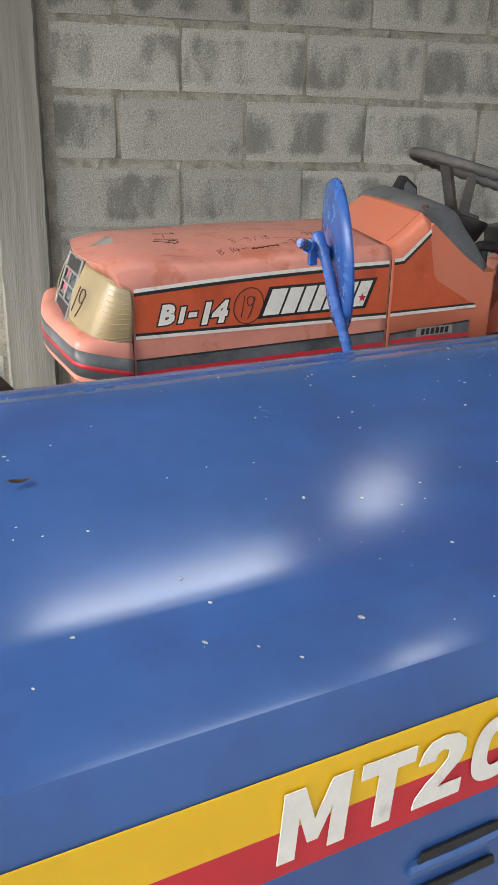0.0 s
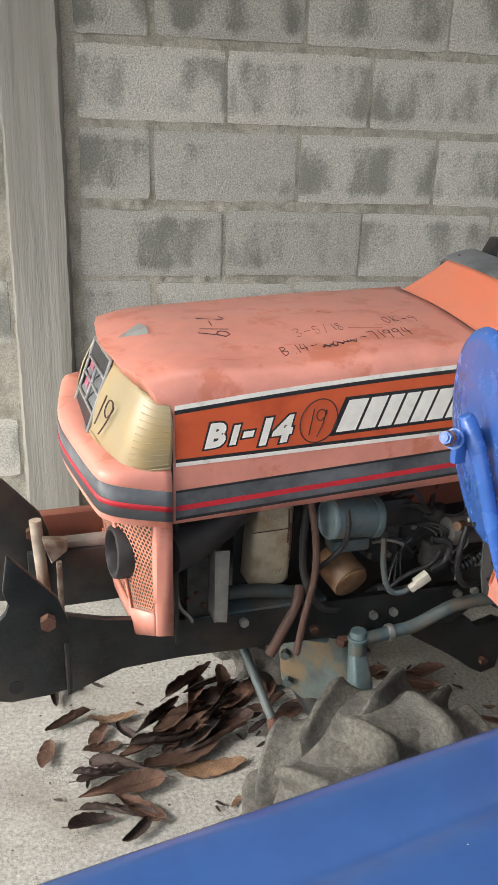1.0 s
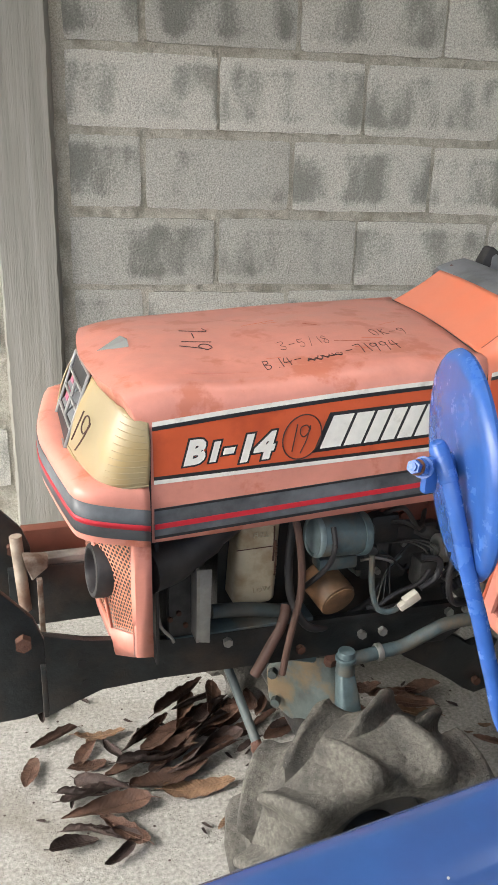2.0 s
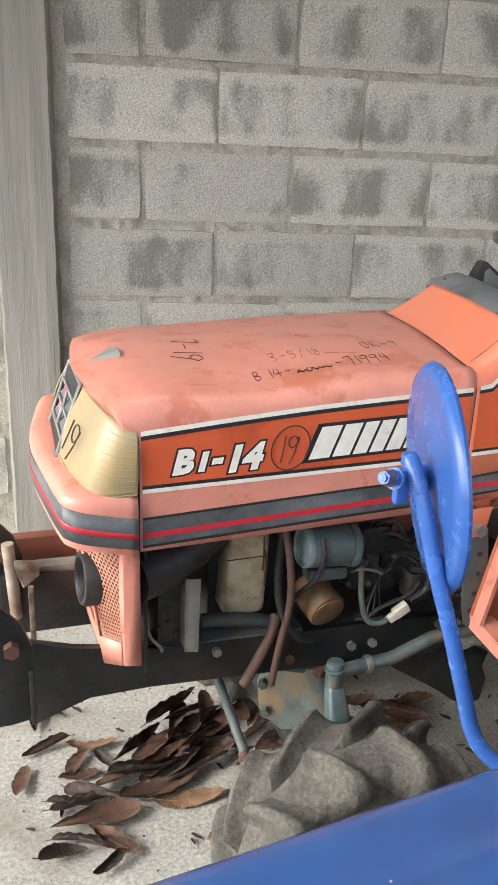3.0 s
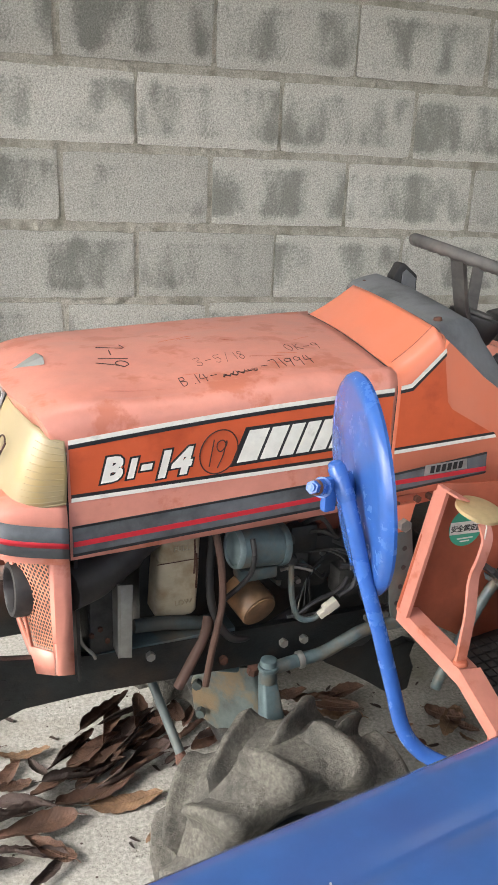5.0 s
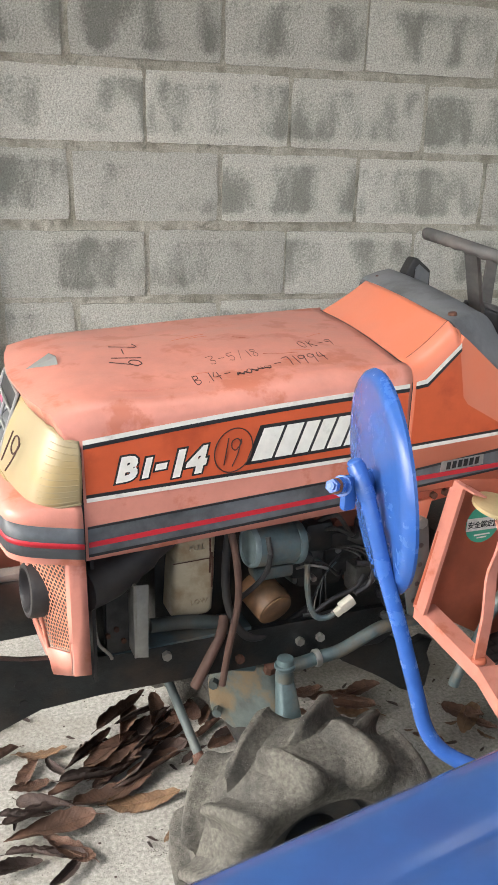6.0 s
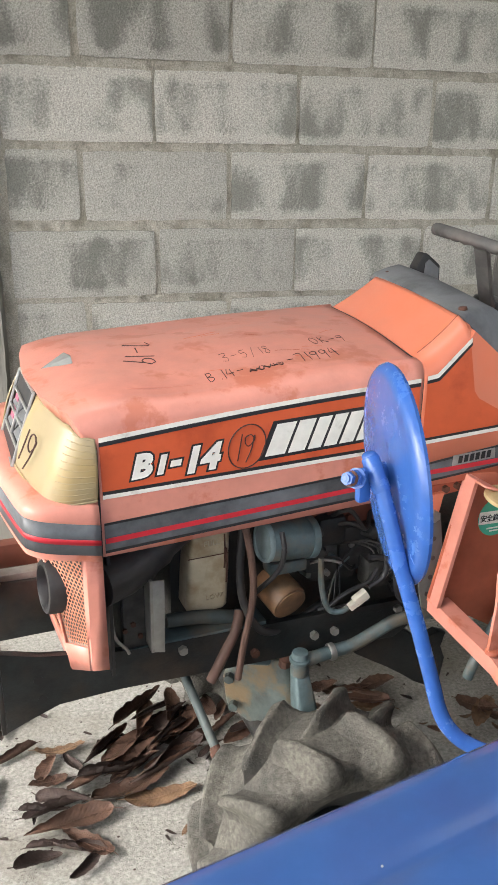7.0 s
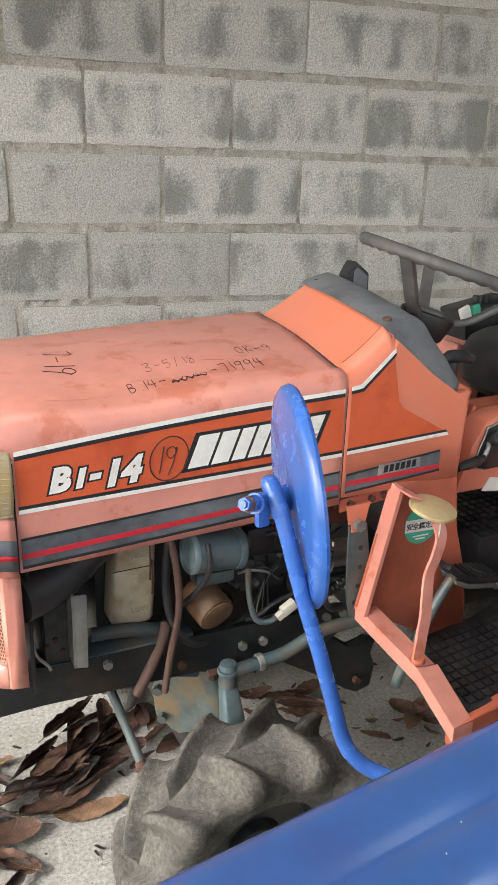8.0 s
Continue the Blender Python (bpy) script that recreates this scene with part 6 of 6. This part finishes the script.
# white block letters M T 2 0 on the stripes
LETTER_M = [(0, 0), (0, 1), (0.27, 1), (0.45, 0.50), (0.63, 1), (0.90, 1), (0.90, 0), (0.67, 0), (0.67, 0.60), (0.52, 0.18), (0.38, 0.18), (0.23, 0.60), (0.23, 0)]
LETTER_T = [(0.0, 0.78), (0, 1), (0.78, 1), (0.78, 0.78), (0.52, 0.78), (0.52, 0), (0.26, 0), (0.26, 0.78)]
LETTER_2 = [(0, 0.66), (0.04, 0.84), (0.15, 0.96), (0.35, 1.0), (0.56, 0.96), (0.70, 0.84), (0.72, 0.68), (0.66, 0.52), (0.50, 0.36), (0.36, 0.22), (0.74, 0.22), (0.74, 0), (0, 0), (0.02, 0.16),
            (0.16, 0.34), (0.34, 0.50), (0.45, 0.62), (0.45, 0.74), (0.35, 0.80), (0.27, 0.76), (0.25, 0.66)]


def stamp(x0):
    return lambda x, y, d: Vector((x0 + 0.042 * x + 0.003 * y, 0.1018 - d, 0.9165 + 0.042 * y + 0.004 * math.sin((x0 + 0.042 * x) * 2.1)))


for x0, shape in ((-0.2350, LETTER_M), (-0.1915, LETTER_T), (-0.1555, LETTER_2)):
    part("model_mark", P(shape, stamp(x0), 0.0006), WHITE, hoodb, "white model mark letter of MT20", smooth=False)
bm = bmesh.new()
place = stamp(-0.1195)
grid(bm, [[place(0.40 + h * math.copysign(abs(math.cos(a)) ** 0.8, math.cos(a)), 0.5 + v * math.copysign(abs(math.sin(a)) ** 0.8, math.sin(a)), 0.0006) for a in (2 * math.pi * k / 32 for k in range(33))]
          for h, v in ((0.40, 0.50), (0.14, 0.27))])
part("model_mark", bm, WHITE, hoodb, "white model mark numeral of MT20", smooth=False)
part("vent_slot", P([(-0.145, 0.871), (-0.142, 0.878), (-0.088, 0.878), (-0.086, 0.871)], near_side, 0.0015), BLACK, hoodb, smooth=False)
part("vent_lip", T([(-0.150, 0.105, 0.868), (-0.115, 0.104, 0.868), (-0.083, 0.105, 0.868)], 0.004, 8), BLUE, hoodb)
part("vent_slot", P([(-0.145, 0.845), (-0.142, 0.852), (-0.088, 0.852), (-0.086, 0.845)], near_side, 0.0015), BLACK, hoodb, smooth=False)


def hood_z(n):
    for (a, b), (c, d) in zip(HOODP[6:28], HOODP[7:28]):
        if a <= n <= c:
            return b + (d - b) * (n - a) / (c - a)
    return 1.0


# chips, dents and grit on the paint
rng = random.Random(21)
bm = bmesh.new()
for k in range(160):
    x, n = rng.uniform(-0.55, 0.45), rng.uniform(0.13, 0.51)
    s = rng.choice([0.0003, 0.0004, 0.0005, 0.0006, 0.0008, 0.0012])
    m = Matrix.Translation((x, n, hood_z(n) + 0.0022 + 0.004 * math.sin(x * 2.1))) @ Matrix.Rotation(rng.uniform(0, 3), 4, "Z") @ Matrix.Diagonal((s * rng.uniform(1, 2), s, 0.0003, 1))
    bmesh.ops.create_icosphere(bm, subdivisions=1, radius=1, matrix=m)
for x, n, s in ((-0.1547, 0.1591, 0.0016), (-0.2309, 0.1900, 0.0010), (-0.1002, 0.2431, 0.0008), (-0.276, 0.2621, 0.0009), (-0.2013, 0.1426, 0.0009), (-0.068, 0.1900, 0.0009), (-0.2176, 0.1589, 0.0007)):
    m = Matrix.Translation((x, n, hood_z(n) + 0.0020 + 0.004 * math.sin(x * 2.1))) @ Matrix.Rotation(0.6, 4, "Z") @ Matrix.Diagonal((s, s * 1.5, 0.0005, 1))
    bmesh.ops.create_icosphere(bm, subdivisions=1, radius=1, matrix=m)
tagged(part("paint_chips", bm, DUST, hoodb, "pale chips and grit on the paint"), kind="stuff")
for x, n, s in ((-0.205, 0.448, 0.010), (-0.190, 0.455, 0.008), (-0.172, 0.458, 0.007), (-0.222, 0.445, 0.006), (-0.110, 0.362, 0.008), (-0.100, 0.355, 0.006), (-0.114, 0.352, 0.005)):
    bm = bmesh.new()
    bmesh.ops.create_icosphere(bm, subdivisions=2, radius=1, matrix=Matrix.Translation((x, n, hood_z(n) - 0.0005)) @ Matrix.Diagonal((s * 0.8, s * 0.5, 0.0016, 1)))
    part("dent", bm, BLUE, hoodb)

# support under the hood
part("chassis", B((0.25, 0.318, 0.46), (2.1, 0.26, 0.26), 0.02), CHASSIS, blue)
part("front_axle", C((-0.60, -0.02, 0.27), (-0.60, 0.66, 0.27), 0.04), CHASSIS, blue)
part("rear_axle", C((1.25, -0.12, 0.42), (1.25, 0.76, 0.42), 0.06), CHASSIS, blue)
for c, R, W, n in (((-0.60, -0.02, 0.27), 0.25, 0.15, 12), ((-0.60, 0.66, 0.27), 0.25, 0.15, 12), ((1.25, -0.12, 0.42), 0.395, 0.22, 15), ((1.25, 0.76, 0.42), 0.395, 0.22, 15)):
    w = part("wheel", C((c[0], c[1] - 0.04, c[2]), (c[0], c[1] + 0.04, c[2]), 0.03, seg=16), CHASSIS, blue, "lugged tractor wheel")
    tyre(w, c, R, W, 0.024, n, 48)

# round mirror back on its bent arm
TO_BLUE = BLUE_M.inverted() @ TRACTOR


def tb(u, v, z):
    return TO_BLUE @ Vector((u, v, z))


arm = part("mirror_arm", T([tb(u, v, z) for u, v, z in ((0.1176, -0.56, 1.1314), (0.1199, -0.5683, 1.1205), (0.1221, -0.5767, 1.1052), (0.1265, -0.585, 1.0806), (0.1321, -0.5933, 1.0504), (0.1381, -0.6017, 1.0222), (0.144, -0.61, 0.9963), (0.1489, -0.6183, 0.9704), (0.1539, -0.6267, 0.9441), (0.1574, -0.635, 0.9219), (0.1609, -0.6433, 0.9101), (0.1684, -0.6517, 0.9007), (0.1764, -0.66, 0.8965), (0.206, -0.690, 0.884))] + [Vector((0.306, 0.515, 0.822))],
                    0.0068, 16, 6), BLUE2, blue, "bent bright blue mirror arm")
part("arm_bracket", B((0.306, 0.533, 0.822), (0.05, 0.008, 0.04), 0.002), BLUE2, arm)
part("arm_cap", C(tb(0.1176, -0.5600, 1.1314), tb(0.1166, -0.5595, 1.1354), 0.0076, 0.005, 16, 0.002), BLUE2, arm)
part("arm_sleeve", C(tb(0.1176, -0.5600, 1.1314), tb(0.1221, -0.5767, 1.1052), 0.0078, seg=18, bevel=0.002), BLUE2, arm)
R3 = BLUE_M.inverted().to_3x3()
dn = (R3 @ TRACTOR.to_3x3() @ Vector((-0.952, 0.285, -0.095))).normalized()
dc = tb(0.1530, -0.5325, 1.1000)
da = dn.cross(R3 @ Vector((0, 1, 0))).normalized()
db = da.cross(dn)
bm = bmesh.new()
rows = []
for r, h in ((0.0, 0.004), (0.030, 0.004), (0.058, 0.0035), (0.065, 0.0005), (0.087, 0.0), (0.0935, -0.001), (0.0975, -0.0045), (0.0990, -0.009), (0.0975, -0.012), (0.094, -0.012), (0.05, -0.010), (0.0, -0.010)):
    rows.append([dc + dn * h + (da * math.cos(a) * 1.0 + db * math.sin(a)) * max(r, 0.0001) for a in (2 * math.pi * k / 64 for k in range(65))])
grid(bm, rows)
bmesh.ops.remove_doubles(bm, verts=bm.verts, dist=0.00015)
disc = part("mirror_back", bm, BLUE2, arm, "round bright blue mirror back")
b0, b1 = tb(0.118, -0.560, 1.112), tb(0.083, -0.5825, 1.1255)
bolt = (b1 - b0).normalized()
part("mirror_boss", C(dc - dn * 0.004, b0 + (dc - b0) * 0.15, 0.014, 0.008, 18, 0.003), BLUE2, disc)
part("clamp_lug", B(b0 + bolt * 0.010 - Vector((0, 0, 0.006)), (0.012, 0.008, 0.030), 0.003), BLUE2, disc)
part("mirror_bolt", C(b0, b1, 0.0034, seg=12), BLUE2, disc)
part("mirror_nut", C(b1 - bolt * 0.0075, b1 - bolt * 0.002, 0.0056, seg=6), BLUE2, disc)
part("mirror_nut", C(b1 - bolt * 0.019, b1 - bolt * 0.011, 0.0072, seg=6), BLUE2, disc)
part("mirror_washer", C(b1 - bolt * 0.0215, b1 - bolt * 0.0195, 0.0088, seg=18), BLUE2, disc)
part("mirror_washer", C(b1 - bolt * 0.010, b1 - bolt * 0.0085, 0.0066, seg=18), RUST, disc)
part("mirror_rivet", C(dc + dn * 0.0 + da * 0.085, dc + dn * 0.003 + da * 0.085, 0.0022, seg=8), BLACK, disc)


# ---------------------------------------------------------------- dry leaves and litter
def leaf_mesh(seed, L, W, curl, bend, mat):
    """A dry oblong leaf: each half curled by its own amount, twisted, with a ruffled edge and a raised midrib."""
    r = random.Random(seed)
    bm = bmesh.new()
    rows = []
    n, m = 26, 10
    left, right = curl * r.uniform(0.6, 1.5), curl * r.uniform(0.4, 1.2)
    twist, wag, lag = r.uniform(-0.7, 0.7), r.uniform(-0.10, 0.10), r.uniform(0, 6)
    for i in range(n + 1):
        t = i / n
        w = W * (math.sin(math.pi * min(1, t ** 0.80)) ** 0.55) * (1 - 0.12 * t) * (1 + r.uniform(-0.05, 0.05)) + 0.0012
        turn = twist * (t - 0.5)
        row = []
        for j in range(m + 1):
            q = j / m * 2 - 1
            c = left if q < 0 else right
            a = abs(q) * c * (0.75 + 0.5 * math.sin(2.2 * t + lag))
            a = max(a, 0.02)
            y = math.copysign((w / 2) * abs(q) * math.sin(a) / a, q)
            z = (w / 2) * abs(q) * (1 - math.cos(a)) / a
            z += 0.0022 * math.sin(i * 1.15 + q * 3 + lag) * q * q + r.uniform(-0.0007, 0.0007) * abs(q)
            y, z = y * math.cos(turn) - z * math.sin(turn), y * math.sin(turn) + z * math.cos(turn)
            row.append((L * (t - 0.5), y + wag * L * math.sin(t * 2.6 + seed), z + bend * L * (4 * (t - 0.5) ** 2) + 0.006 + 0.004 * math.sin(t * 5 + lag)))
        rows.append(row)
    grid(bm, rows)
    k = m // 2
    tube(bm, [(rows[0][k][0] - L * 0.10, rows[0][k][1] + 0.004, rows[0][k][2] - 0.002), rows[0][k]] + [(q[k][0], q[k][1], q[k][2] + 0.0004) for q in rows[2::4]], 0.0012, 5, 2)
    for f in bm.faces:
        f.smooth = True
    me = bpy.data.meshes.new("leaf")
    bm.to_mesh(me)
    bm.free()
    me.materials.append(mat)
    return me


KIND = [(0.165, 0.056, 0.35, 0.03, 2), (0.18, 0.066, 2.1, 0.05, 0), (0.17, 0.062, 2.4, 0.07, 1), (0.15, 0.060, 1.5, 0.08, 0), (0.12, 0.052, 1.8, 0.10, 1), (0.19, 0.062, 2.6, 0.04, 0), (0.10, 0.044, 1.1, 0.12, 1),
        (0.14, 0.054, 1.1, 0.06, 2), (0.175, 0.070, 1.7, 0.05, 0), (0.16, 0.060, 2.7, 0.04, 1), (0.155, 0.066, 1.3, 0.07, 0)]
WORDS = ["flat tan dry leaf lying on the concrete", "rolled brown dry leaf in a heap", "tightly rolled dark dry leaf", "bent brown dry leaf on the ground", "small curled dark dry leaf", "long rolled brown dry leaf in a heap",
         "small crumpled dark leaf on the ground", "half-curled tan dry leaf on the ground", "broad brown dry leaf in a heap", "dark rolled dry leaf in a heap", "folded brown dry leaf in a heap"]
LEAVES = []
for i, (L, W, c, b, k) in enumerate(KIND):
    me = leaf_mesh(i, L, W, c, b, LEAF[k])
    ob = tagged(new("dry_leaf", me), WORDS[i], "leaf", "fallen dry leaves")
    ob.matrix_world = pose(0, 0, -1)
    LEAVES.append(ob)
used = set()


def drop(i, x, y, z=0.004, rz=0.0, rx=0.0, ry=0.0, s=1.0):
    m = pose(x, y, z, rx, ry, rz)
    if i in used:
        ob = copy_thing(LEAVES[i], m)
    else:
        used.add(i)
        ob = LEAVES[i]
        ob.matrix_world = m
    ob.scale = (s, s, s)


drop(0, -0.130, 1.612, 0.002, 4)
rng = random.Random(14)
ROLLED = [1, 2, 5, 8, 9, 10]


def scatter(rows, kinds, low, step, tip):
    """Leaves (x, y, turn, length), the later ones lying on the earlier."""
    for n, (x, y, turn, length) in enumerate(rows):
        i = kinds[n % len(kinds)]
        drop(i, x, y, low + step * n + rng.uniform(0, 0.004), turn + rng.choice([0, 180]), rng.uniform(-tip, tip), rng.uniform(-5, 5), max(0.45, min(1.25, length / KIND[i][0])))


# the heap under the frame, its leaves side by side
scatter([(-0.192, 1.641, 13, 0.19), (-0.104, 1.702, 21, 0.22), (-0.263, 1.690, 23, 0.17), (-0.094, 1.707, 22, 0.14), (-0.233, 1.700, 14, 0.16), (-0.168, 1.697, 31, 0.12), (-0.178, 1.733, 32, 0.15),
         (-0.254, 1.761, 46, 0.14), (-0.190, 1.767, 27, 0.16), (-0.233, 1.791, 52, 0.14), (-0.087, 1.785, 43, 0.13), (-0.024, 1.761, 25, 0.09), (-0.051, 1.812, 35, 0.11), (-0.075, 1.836, 40, 0.14),
         (-0.146, 1.842, 62, 0.15), (-0.150, 1.889, 49, 0.18), (-0.123, 1.866, 32, 0.12), (-0.080, 1.878, 81, 0.13)], ROLLED, 0.004, 0.0012, 28)
for k in range(18):
    t = rng.random()
    drop(rng.choice(ROLLED), -0.21 + 0.17 * t + rng.uniform(-0.03, 0.03), 1.72 + 0.14 * t + rng.uniform(-0.03, 0.03), 0.003, 34 + rng.uniform(-22, 22), rng.uniform(-30, 30), 0, rng.uniform(0.65, 0.95))
# under the axle
scatter([(0.050, 1.803, 36, 0.10), (0.080, 1.762, 35, 0.11), (0.055, 1.849, 58, 0.08), (0.019, 1.958, -21, 0.09), (0.032, 1.877, -83, 0.09), (0.092, 1.764, 18, 0.07), (0.004, 1.708, 23, 0.08)], [8, 3, 1, 7, 10, 4, 2], 0.004, 0.002, 25)
# at the near side of the frame
scatter([(-0.350, 1.800, -1, 0.12), (-0.320, 1.744, -57, 0.08), (-0.378, 1.741, 66, 0.09), (-0.376, 1.697, 14, 0.09), (-0.455, 1.800, 30, 0.12), (-0.490, 1.900, 100, 0.09), (-0.470, 1.930, 160, 0.10), (-0.500, 1.685, 85, 0.10)],
        [7, 4, 10, 3, 8, 6, 4, 3], 0.003, 0.0005, 15)
scatter([(-0.319, 1.496, -33, 0.13), (-0.372, 1.514, 9, 0.10), (-0.397, 1.475, 18, 0.10), (-0.296, 1.500, -37, 0.13), (-0.308, 1.441, 47, 0.08), (-0.330, 1.557, 1, 0.19), (-0.355, 1.595, 6, 0.15), (-0.384, 1.603, 0, 0.11),
         (-0.336, 1.625, -34, 0.14)], [2, 9, 4, 10, 4, 5, 2, 9, 2], 0.003, 0.0015, 24)
# behind the wheel and towards the wall
scatter([(0.310, 1.816, -43, 0.07), (0.372, 1.882, -28, 0.10), (0.413, 1.862, 10, 0.12), (0.436, 1.818, -15, 0.13), (0.427, 1.777, -16, 0.14), (0.491, 1.869, 17, 0.11), (0.443, 1.837, -17, 0.10), (0.335, 1.893, 11, 0.10),
         (0.711, 1.731, -36, 0.11), (0.712, 1.691, 42, 0.13), (0.579, 1.656, -31, 0.08), (0.738, 1.682, -59, 0.09)], [3, 7, 8, 1, 7, 10, 8, 3], 0.003, 0.001, 18)
for k in range(40):
    x, y = rng.uniform(-0.55, 0.75), rng.uniform(1.46, 2.05)
    drop(rng.choice([4, 6, 7, 6]), x, y, 0.003, rng.uniform(0, 360), rng.uniform(-12, 12), rng.uniform(-6, 6), rng.uniform(0.16, 0.36))
rust_leaf = new("leaf_fragment", leaf_mesh(31, 0.17, 0.075, 1.3, 0.12, LEAF[2]))
tagged(rust_leaf, "small brown leaf scrap lying on the blue hood", "leaf")
rust_leaf.matrix_world = BLUE_M @ pose(-0.303, 0.314, hood_z(0.314) + 0.0018, 0, 0, 8)
rust_leaf.scale = (0.085, 0.085, 0.085)

# grit on the ground
rng = random.Random(77)
bm = bmesh.new()
for k in range(420):
    x, y = rng.uniform(-0.7, 1.0), rng.uniform(1.40, 2.3)
    s = rng.choice([0.0006, 0.0008, 0.0008, 0.0011, 0.0015, 0.0026]) * rng.uniform(0.7, 1.2)
    bmesh.ops.create_icosphere(bm, subdivisions=1, radius=s, matrix=Matrix.Translation((x, y, s * 0.3)) @ Matrix.Diagonal((1.3, 1, 0.5, 1)))
solo("ground_litter", bm, LEAF[1], "dark crumbs and grit scattered on the concrete", "litter", "stuff")
